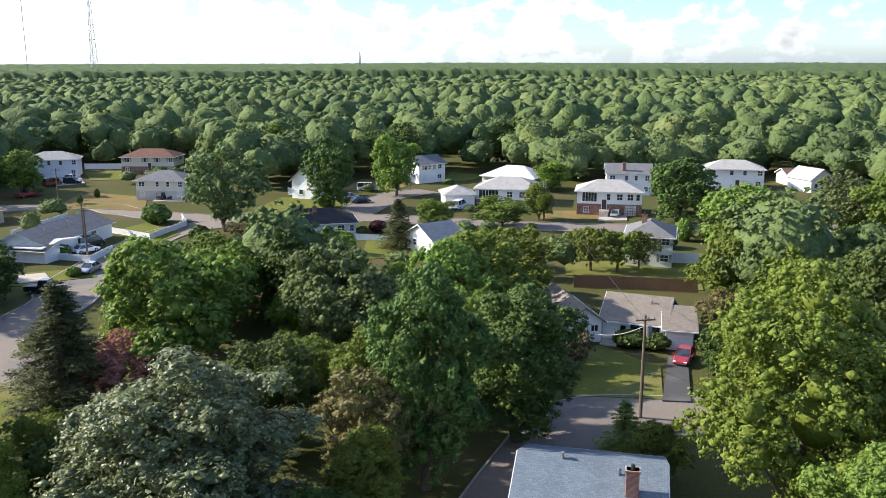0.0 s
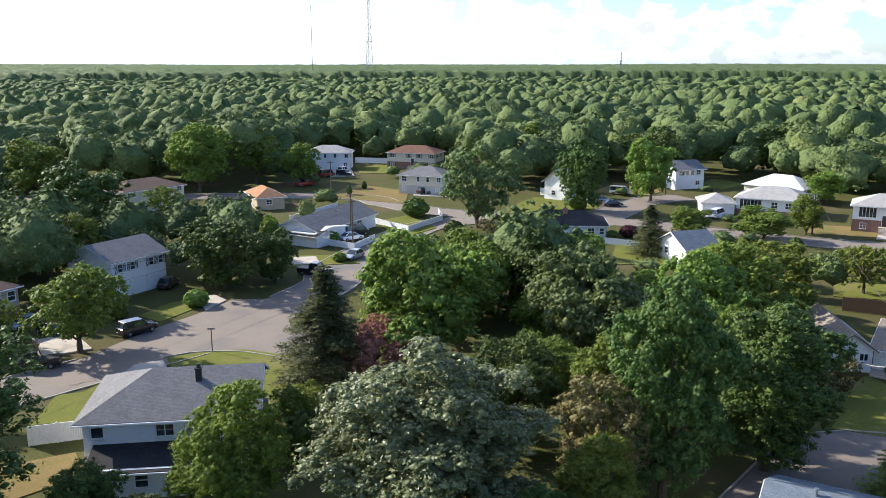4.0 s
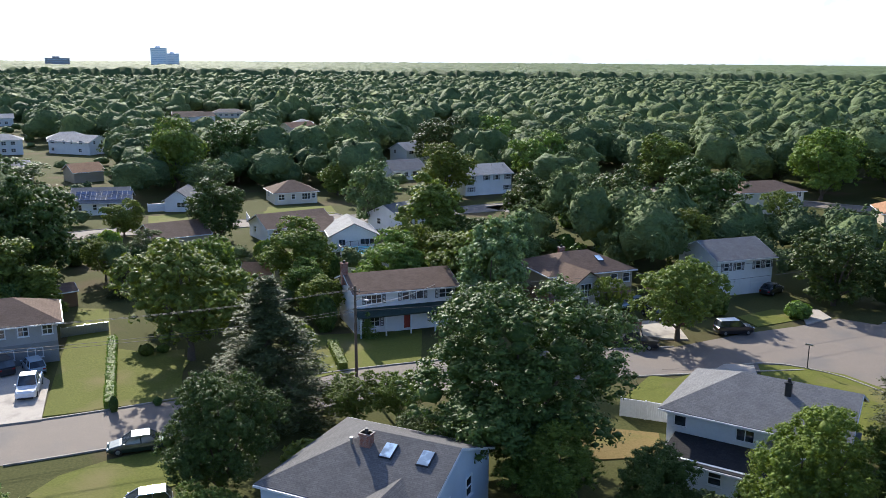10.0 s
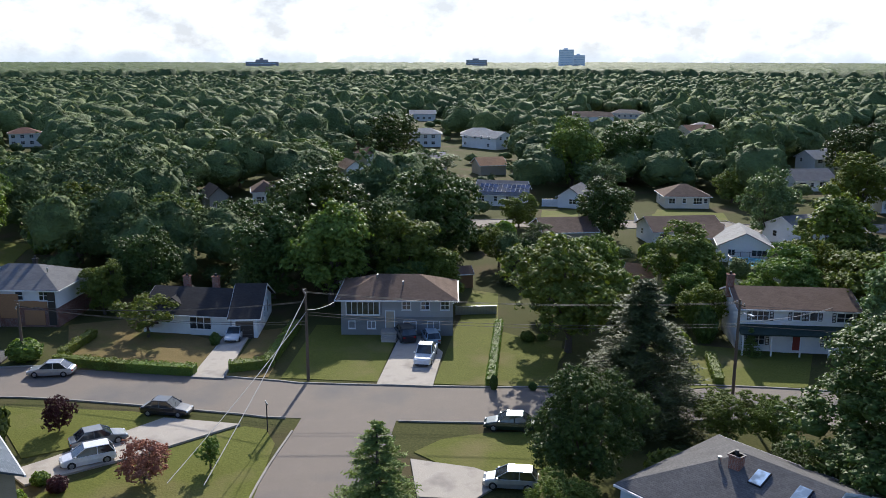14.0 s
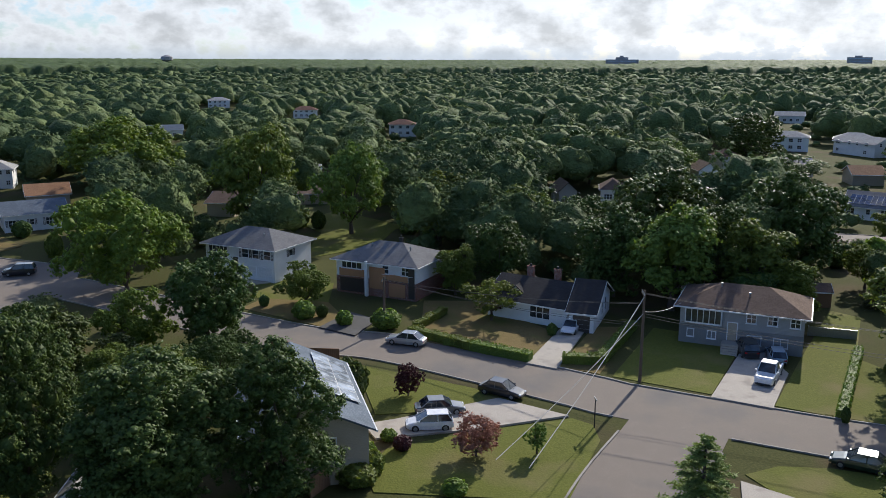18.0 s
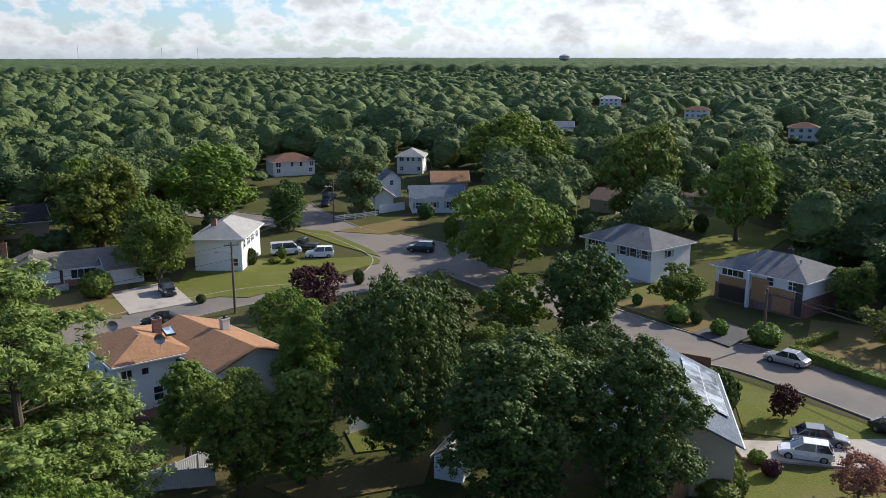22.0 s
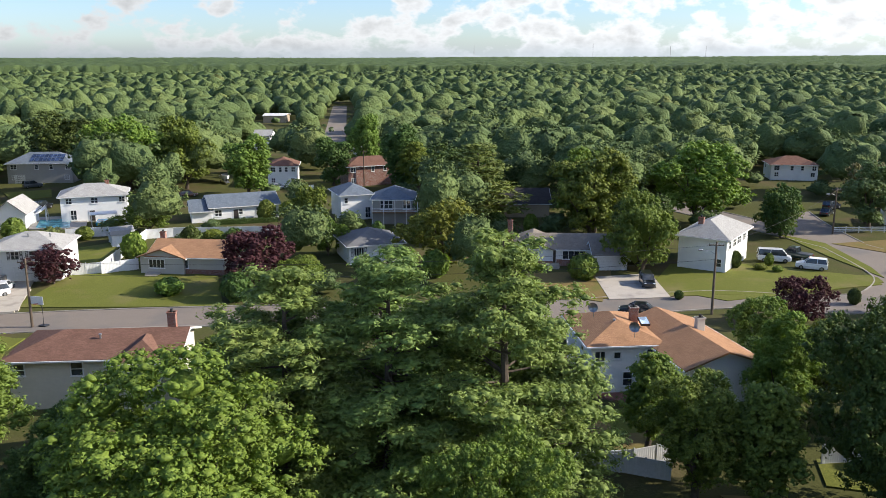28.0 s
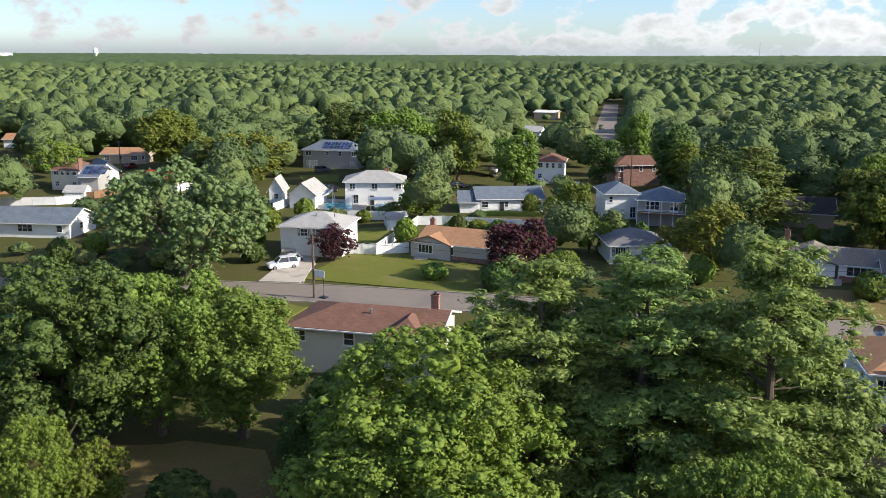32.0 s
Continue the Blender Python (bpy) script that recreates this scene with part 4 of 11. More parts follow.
def tree(kind, label, x, y, height, width, turn=0.0, category="tree", group="trees of the neighbourhood"):
    """A tree of a kind at a place; the first of a kind is built, the others are copies."""
    base_w = {"pine": 7.2, "spruce": 3.5, "spruce_green": 5.6}.get(kind, 12.0)
    if kind not in NEEDLES and kind != "pine":
        ratio = width / height
        slim = 1.35 if ratio > 1.2 else 1.0 if ratio > 0.78 else 0.66 if ratio > 0.52 else 0.45
        base_w *= slim
    else:
        slim = 1.0
    near = math.hypot(x, y) < 80 and width > 5
    if near and kind not in NEEDLES and kind != "pine":
        kind = {"oak_grey": "oak", "locust": "ash", "young": "maple", "brown": "brown"}.get(kind, kind)
        base_w = 12.0 * (1.0 if slim > 0.7 else 0.66)
        slim = 1.0 if slim > 0.7 else 0.66
    key = kind + ("_near" if near else "") + str(slim)
    m = Matrix.Translation((x, y, 0)) @ Matrix.Rotation(radians(turn), 4, "Z") @ Matrix.Diagonal((width / base_w, width / base_w, height / 12.0, 1))
    if key not in KINDS:
        KINDS[key] = make_tree(kind, near, slim)
        KINDS[key].matrix_world = m
        return tagged(KINDS[key], label, category, group)
    src = KINDS[key]
    keep = src.scale.copy()
    src.scale = (1, 1, 1)
    ob = copy_thing(src, m)
    src.scale = keep
    return tagged(ob, label, category, group)


SHRUBS = {}


def shrub(tint, label, x, y, h, w, w2=None, turn=0.0, category="shrub", group="shrubs"):
    m = Matrix.Translation((x, y, 0)) @ Matrix.Rotation(radians(turn), 4, "Z") @ Matrix.Diagonal((w, w2 or w, h, 1))
    if tint not in SHRUBS:
        SHRUBS[tint] = bush(40 + len(SHRUBS), tint)
        SHRUBS[tint].matrix_world = m
        return tagged(SHRUBS[tint], label, category, group)
    src = SHRUBS[tint]
    keep = src.scale.copy()
    src.scale = (1, 1, 1)
    ob = copy_thing(src, m)
    src.scale = keep
    return tagged(ob, label, category, group)


def grove(what, kind, label, rows):
    """Several plants of one kind: x, y, height, width."""
    for i, (x, y, h, w) in enumerate(rows):
        if what == "tree":
            tree(kind, label, x, y, h, w, (i * 137) % 360)
        else:
            shrub(kind, label, x, y, h, w, None, (i * 137) % 360)

# ================= ground and distant woods =================


def ground_sheet():
    bm = bmesh.new()
    n = 96
    c = bm.verts.new((0, 0, 0))
    rings = []
    for r in (60, 180, 600, 2000, 4900):
        rings.append([bm.verts.new((r * math.cos(2 * math.pi * i / n), r * math.sin(2 * math.pi * i / n), 0)) for i in range(n)])
    for i in range(n):
        bm.faces.new((c, rings[0][i], rings[0][(i + 1) % n]))
    for a, b in zip(rings, rings[1:]):
        for i in range(n):
            bm.faces.new((a[i], b[i], b[(i + 1) % n], a[(i + 1) % n]))
    g = part("ground", bm, EARTH, None)
    tagged(g, "level ground of grass, soil and leaf litter under trees", "ground", kind="structure")


ground_sheet()



def far_height(x, y):
    r = np.hypot(x, y)
    return 14.0 + 1.2 * np.sin(x * 0.004 + 1.3) + 1.0 * np.sin(y * 0.0052 + 0.4) + np.clip((r - 900) / 3500, 0, 1) * (13 + 3 * np.sin(np.arctan2(x, y) * 5 + 1.0))


def woods_material():
    """Leaves of the woods: every crown has its own kind of green, clumps and sprays differ within it."""
    m, nt, p = nodes_of("leaves_of_the_woods")
    at = nt.nodes.new("ShaderNodeAttribute"); at.attribute_name = "kind"
    geo = nt.nodes.new("ShaderNodeNewGeometry")
    ramp = nt.nodes.new("ShaderNodeValToRGB")
    stops = ((0.0, (0.072, 0.112, 0.048)), (0.35, (0.110, 0.160, 0.060)), (0.7, (0.142, 0.192, 0.067)), (0.92, (0.170, 0.213, 0.072)), (1.0, (0.194, 0.218, 0.080)))
    while len(ramp.color_ramp.elements) < len(stops):
        ramp.color_ramp.elements.new(0.5)
    for el, (q, c) in zip(ramp.color_ramp.elements, stops):
        el.position, el.color = q, (*c, 1)
    nt.links.new(at.outputs["Fac"], ramp.inputs[0])
    c = noise_mix(nt, geo.outputs["Position"], 0.55, ramp.outputs[0], (0.082, 0.114, 0.044), 0.45, 0.80, 3)
    c = noise_mix(nt, geo.outputs["Position"], 2.2, c, (0.150, 0.180, 0.062), 0.52, 0.85, 3)
    nt.links.new(c, p.inputs["Base Color"])
    p.inputs["Roughness"].default_value, p.inputs["Specular IOR Level"].default_value = 0.75, 0.10
    no = nt.nodes.new("ShaderNodeTexNoise"); no.inputs["Scale"].default_value, no.inputs["Detail"].default_value = 1.1, 5
    nt.links.new(geo.outputs["Position"], no.inputs["Vector"])
    bp = nt.nodes.new("ShaderNodeBump"); bp.inputs["Strength"].default_value, bp.inputs["Distance"].default_value = 1.0, 1.1
    nt.links.new(no.outputs["Fac"], bp.inputs["Height"]); nt.links.new(bp.outputs[0], p.inputs["Normal"])
    tr = nt.nodes.new("ShaderNodeBsdfTranslucent")
    nt.links.new(c, tr.inputs["Color"])
    ms = nt.nodes.new("ShaderNodeMixShader"); ms.inputs[0].default_value = 0.16
    nt.links.new(p.outputs[0], ms.inputs[1]); nt.links.new(tr.outputs[0], ms.inputs[2])
    nt.links.new(ms.outputs[0], nt.nodes["Material Output"].inputs[0])
    return m


WOODS = woods_material()


def give_kind(ob, kinds):
    ob.data.attributes.new("kind", "FLOAT", "POINT").data.foreach_set("value", np.asarray(kinds, np.float32).ravel())


def stand(x, y):
    """How stands of one kind follow each other through the woods, 0 to 1."""
    return 0.5 + 0.25 * (np.sin(x * 0.043 + 1.7 * np.sin(y * 0.021)) + np.sin(y * 0.051 + 1.9 * np.sin(x * 0.027 + 1.0)))


def crown_shape(rng, lobes, around, up, sprays, spray, knots=0):
    """One crown of radius 1 round the origin: a body of bulging boughs and sprays of leaves on it."""
    d = rand_dirs(rng, lobes)
    d[:, 2] = np.where(d[:, 2] < -0.5, -d[:, 2], d[:, 2])
    c = d * rng.uniform(0.34, 0.64, (lobes, 1))
    rho = rng.uniform(0.24, 0.46, lobes)

    def reach(u):
        cu = u @ c.T
        q = cu * cu - (c * c).sum(1) + rho * rho
        r = np.where(q > 0, cu + np.sqrt(np.maximum(q, 0)), 0.0)
        return np.maximum(r.max(1), 0.46), r.argmax(1)

    th = np.linspace(0.12, 2.5, up)
    ph = np.arange(around) * 2 * np.pi / around
    A, B = np.meshgrid(th, ph, indexing="ij")
    A, B = A + rng.uniform(-0.12, 0.12, A.shape), B + rng.uniform(-0.3, 0.3, B.shape) * 2 * np.pi / around + (np.arange(up) % 2)[:, None] * np.pi / around
    u = np.stack([np.sin(A) * np.cos(B), np.sin(A) * np.sin(B), np.cos(A)], -1).reshape(-1, 3)
    V = u * (reach(u)[0] * rng.uniform(0.90, 1.06, len(u)))[:, None]
    F = []
    for i in range(up - 1):
        for j in range(around):
            p, q, r, s = i * around + j, i * around + (j + 1) % around, (i + 1) * around + (j + 1) % around, (i + 1) * around + j
            F += [(p, s, r), (p, r, q)]
    F += [(0, j, j + 1) for j in range(1, around - 1)]
    F = np.array(F)
    if knots:
        u = rand_dirs(rng, knots)
        u[:, 2] = np.where(u[:, 2] < -0.45, -u[:, 2], u[:, 2])
        r, best = reach(u)
        v, f = leaf_clumps(rng, u * (r * rng.uniform(0.93, 1.08, knots))[:, None], u, rng.uniform(0.07, 0.15, knots), 6, spray, 0.8, 0.35, 0.75, 0.8)
        V = V * 0.9
        V, F = np.concatenate([V, v]), np.concatenate([F, f + len(V)])
    elif sprays:
        u = rand_dirs(rng, sprays)
        u[:, 2] = np.where(u[:, 2] < -0.5, -u[:, 2], u[:, 2])
        r, best = reach(u)
        P = u * (r * rng.uniform(0.96, 1.14, sprays))[:, None]
        nn = (P - c[best]) * 2.0 + np.array([0, 0, 0.3]) + rand_dirs(rng, sprays) * 0.5
        nn /= np.linalg.norm(nn, axis=1)[:, None]
        v, f = leaf_quads(rng, P, nn, np.full(sprays, spray), 0.8)
        V, F = np.concatenate([V, v]), np.concatenate([F, f + len(V)])
    return V, F


def crowns(name, x, y, R, top, shapes, rng, label="green summer woods of broadleaf crowns"):
    """Many crowns in one mesh, each turned and stretched from one of a few shapes."""
    VV, FF, KK, o = [], [], [], 0
    which = rng.integers(0, len(shapes), len(x))
    for k, (V, F) in enumerate(shapes):
        s = which == k
        n = int(s.sum())
        if not n:
            continue
        t = rng.uniform(0, 6.283, n)
        ct, st = np.cos(t)[:, None], np.sin(t)[:, None]
        hz = np.minimum(np.maximum(R[s] * rng.uniform(0.85, 1.05, n), top[s] * 0.40), top[s] * 0.56)
        P = np.empty((n, len(V), 3))
        P[..., 0] = x[s][:, None] + (V[:, 0] * ct - V[:, 1] * st) * R[s][:, None]
        P[..., 1] = y[s][:, None] + (V[:, 0] * st + V[:, 1] * ct) * R[s][:, None]
        P[..., 2] = np.maximum((top[s] - hz)[:, None] + V[:, 2] * hz[:, None], 0.15)
        VV.append(P.reshape(-1, 3))
        FF.append((F[None] + (o + np.arange(n) * len(V))[:, None, None]).reshape(-1, 3))
        KK.append(np.repeat(np.clip(rng.beta(1.6, 1.9, n) * 0.7 + stand(x[s], y[s]) * 0.5 - 0.1, 0, 1), len(V)))
        o += n * len(V)
    ob = mesh_np(name, np.concatenate(VV), np.concatenate(FF), WOODS, None, True)
    give_kind(ob, np.concatenate(KK))
    tagged(ob, label, "woods", kind="stuff")


def scattered_woods(name, r0, r1, spacing, seed, lobes, around, up, sprays, spray, knots=0):
    """Woods over a ring; crowns keep off the cleared plots and stay low in the open yards."""
    rng = np.random.default_rng(seed)
    m = int(r1 / spacing) + 1
    gx, gy = np.meshgrid(np.arange(-m, m + 1), np.arange(-m, m + 1))
    gx = gx + 0.5 * (gy % 2)
    x = ((gx + rng.uniform(-0.42, 0.42, gx.shape)) * spacing).ravel()
    y = ((gy + rng.uniform(-0.42, 0.42, gx.shape)) * spacing * 0.9).ravel()
    rad, ang = np.hypot(x, y), np.degrees(np.arctan2(-x, y)) % 360
    keep = (rad > r0) & (rad < r1) & ((ang < 222) | (ang > 320))
    x, y = x[keep], y[keep]
    big = rng.uniform(0, 1, len(x)) ** 1.2
    R = (0.52 + 0.50 * big) * spacing
    top = far_height(x, y) * (0.50 + 0.36 * big + 0.22 * stand(y * 0.8 + 40, x * 0.8) + rng.uniform(-0.10, 0.24, len(x)))
    keep = np.ones(len(x), bool)
    for cx, cy, cr in CLEAR:
        keep &= (x - cx) ** 2 + (y - cy) ** 2 > (cr + 0.55 * R) ** 2
    yard = np.zeros(len(x), bool)
    for cx, cy, cr in LOW:
        yard |= (x - cx) ** 2 + (y - cy) ** 2 < (cr + 2.6) ** 2
    keep &= ~yard | (rng.uniform(0, 1, len(x)) < 0.55)
    R, top = np.where(yard, R * 0.42, R), np.where(yard, 2.2 + 2.6 * big, top)
    shapes = [crown_shape(rng, lobes, around, up, sprays, spray, knots) for _ in range(14)]
    crowns(name, x[keep], y[keep], R[keep], top[keep], shapes, rng)


def thicket(kinds, rows):
    """Back-yard trees that fill the blocks: x, y, height, width. Those far off are joined."""
    far = []
    for i, (x, y, h, w) in enumerate(rows):
        kind = kinds[i % len(kinds)]
        k = 1.22 if h > 8 else 1.0
        if math.hypot(x, y) < 117:
            tree(kind, LEAFY[kind], x, y, h * k, w * k, (i * 137) % 360)
        else:
            far.append((x, y, h * k, w * k))
    if far:
        q = np.array(far)
        rng = np.random.default_rng(int(abs(q[0, 0]) * 10))
        shapes = [crown_shape(rng, 20, 10, 6, 0, 0.07, 110) for _ in range(3)]
        crowns("woods", q[:, 0], q[:, 1], q[:, 3] / 2, q[:, 2], shapes, rng, "dense green trees filling the back yards")


LEAFY = {"maple": "broad green maple in full summer leaf", "maple_dark": "dense dark green maple with a round crown", "oak": "open-crowned green oak with visible limbs", "oak_dark": "dark green oak with gaps in its crown",
         "oak_grey": "grey-green tree with a loose crown", "ash": "bright green tree with a full feathery crown", "locust": "light green locust with thin airy foliage"}


def far_canopy():
    """The unbroken canopy out to the horizon: crowns as bumps of one sheet."""
    rng = np.random.default_rng(77)
    na = 1150
    ang = np.linspace(radians(-42), radians(224), na)
    rads = [1370.0]
    while rads[-1] < 4880:
        rads.append(rads[-1] * 1.0115)
    A, Rr = np.meshgrid(ang, np.array(rads))
    Rr = Rr + rng.uniform(-0.4, 0.4, Rr.shape) * Rr * 0.0115
    X, Y = -Rr * np.sin(A), Rr * np.cos(A)
    cell = 11.0
    Z, K = np.full(X.shape, -1.5), np.zeros(X.shape)

    def hash2(i, j, k):
        h = np.sin(i * 127.1 + j * 311.7 + k * 74.7) * 43758.5453
        return h - np.floor(h)

    ci, cj = np.floor(X / cell), np.floor(Y / cell)
    for di in (-1, 0, 1):
        for dj in (-1, 0, 1):
            i, j = ci + di, cj + dj
            px, py = (i + 0.15 + 0.7 * hash2(i, j, 1)) * cell, (j + 0.15 + 0.7 * hash2(i, j, 2)) * cell
            rr = cell * (0.55 + 0.35 * hash2(i, j, 3))
            q = 1 - ((X - px) ** 2 + (Y - py) ** 2) / rr ** 2
            hh = (hash2(i, j, 4) - 0.3) * 5.0 + np.sqrt(np.clip(q, 0, 1)) * rr * 0.75
            hit = (q > 0) & (hh > Z)
            # only the darker greens: the crowns' shade on each other put into the colour
            Z, K = np.where(hit, hh, Z), np.where(hit, 0.45 * hash2(i, j, 5), K)
    Z = far_height(X, Y) - 3.5 + Z
    Z[0] = 0.0
    nr = len(rads)
    V = np.stack([X, Y, Z], -1).reshape(-1, 3)
    idx = np.arange(nr * na).reshape(nr, na)
    F = np.stack([idx[:-1, :-1], idx[:-1, 1:], idx[1:, 1:], idx[1:, :-1]], -1).reshape(-1, 4)
    ob = mesh_np("woods", V, F, WOODS, None, True)
    give_kind(ob, K)
    tagged(ob, "unbroken green tree canopy reaching to the horizon", "woods", kind="stuff")


def road(name, label, pts, width, mat, kerb, category="road", z=0.03):
    """A street along a centre line, with raised kerbs and a thin skin of asphalt."""
    line = smooth_line(pts)
    for q in line[::2]:
        keep_clear(q.x, q.y, width * 0.55, width > 7)
    r = ribbon(name, line, -width / 2, width / 2, -0.3, z, mat)
    tagged(r, label, category, kind="structure")
    STREETS.append((line, width, z, kerb))
    return r


STREETS, WIDE = [], []


def inside(x, y, ring):
    hit = False
    for (ax, ay), (bx, by) in zip(ring, ring[1:] + ring[:1]):
        if (ay > y) != (by > y) and x < ax + (y - ay) * (bx - ax) / (by - ay):
            hit = not hit
    return hit


def widening(ring):
    """Asphalt where two streets meet, with its own kerb on the side of the lawn."""
    WIDE.append(ring)
    tagged(part("road_junction", poly_fill(ring, -0.3, 0.048), ASPHALT, None), "wide worn asphalt junction of two streets", "road", kind="structure")
    k = ribbon("kerb", smooth_line(ring[8:15]), 0.0, 0.18, -0.3, 0.15, KERB)
    tagged(k, "weathered concrete kerb round a lawn", "kerb", kind="structure")


def kerbs():
    """Kerbs along the streets, left out where another street joins."""
    for me, (line, width, z, kerb) in enumerate(STREETS):
        for s in (-1, 1) if kerb else ():
            run, runs = [], []
            for q, e in zip(line, offset_line(line, s * (width / 2 + 0.1))):
                cut = any(inside(e.x, e.y, w) for w in WIDE) or any(
                    (e.x - p.x) ** 2 + (e.y - p.y) ** 2 < (w / 2 - 0.15) ** 2 for k, (other, w, _, _) in enumerate(STREETS) if k != me for p in other)
                if cut:
                    runs.append(run)
                    run = []
                else:
                    run.append(q)
            for run in runs + [run]:
                if len(run) > 2:
                    k = ribbon("kerb", run, s * width / 2, s * (width / 2 + 0.18), -0.3, z + 0.11, KERB)
                    tagged(k, "weathered concrete kerb along the street", "kerb", kind="structure")


LAYER = [0]


def patch(name, label, outline, mat, z, category):
    LAYER[0] += 1
    z = round(z + 0.0015 * LAYER[0], 4)
    cx, cy = sum(q[0] for q in outline) / len(outline), sum(q[1] for q in outline) / len(outline)
    for x, y in outline:
        for k in (0.2, 0.6, 0.95):
            keep_clear(cx + (x - cx) * k, cy + (y - cy) * k, 3.0)
    b = part(name, poly_fill(outline, -0.2, z), mat, None)
    return tagged(b, label, category, kind="structure")


# ================= vehicles =================
CAR_PAINT = {
    "black": plain("car_paint_black", (0.012, 0.014, 0.02), 0.3, 0.3, 1.0),
    "white": plain("car_paint_white", (0.75, 0.76, 0.78), 0.35, 0.0, 1.0),
    "silver": plain("car_paint_silver", (0.42, 0.44, 0.46), 0.35, 0.5, 1.0),
    "grey": plain("car_paint_grey", (0.10, 0.115, 0.135), 0.35, 0.4, 1.0),
    "green": plain("car_paint_dark_green", (0.015, 0.035, 0.03), 0.3, 0.3, 1.0),
    "red": plain("car_paint_red", (0.30, 0.02, 0.02), 0.35, 0.0, 1.0),
    "blue": plain("car_paint_pale_blue", (0.33, 0.42, 0.50), 0.4, 0.2, 1.0),
    "brown": plain("car_paint_brown", (0.10, 0.035, 0.025), 0.4, 0.2, 1.0),
}
TYRE = plain("tyre_rubber", (0.02, 0.02, 0.02), 0.85)
LAMP_CLEAR = plain("headlight_glass", (0.75, 0.78, 0.8), 0.1)
LAMP_RED = plain("taillight_red", (0.35, 0.01, 0.01), 0.2)
CARS = {}
SHAPES = {      # length, width, belt, roof, roof and window stations along the length (rear 0 to front 1), hood height
    "sedan": (4.55, 1.78, 0.92, 1.45, (0.10, 0.26, 0.56, 0.74), 0.78, 0.86),
    "hatch": (4.15, 1.72, 0.95, 1.50, (0.02, 0.12, 0.55, 0.78), 0.82, 0.90),
    "suv": (4.5, 1.84, 1.10, 1.75, (0.01, 0.07, 0.58, 0.74), 1.02, 1.05),
    "van": (5.0, 1.95, 1.15, 2.00, (0.0, 0.03, 0.72, 0.88), 1.05, 1.10),
    "pickup": (5.5, 1.95, 1.10, 1.88, (0.36, 0.40, 0.60, 0.72), 1.08, 1.02),
}


def loft_bm(sections):
    """A skin through like-numbered rings."""
    bm = bmesh.new()
    rings = [[bm.verts.new(q) for q in s] for s in sections]
    n = len(rings[0])
    for a, b in zip(rings, rings[1:]):
        for i in range(n):
            bm.faces.new((a[i], a[(i + 1) % n], b[(i + 1) % n], b[i]))
    bm.faces.new(rings[0][::-1]); bm.faces.new(rings[-1])
    return bm


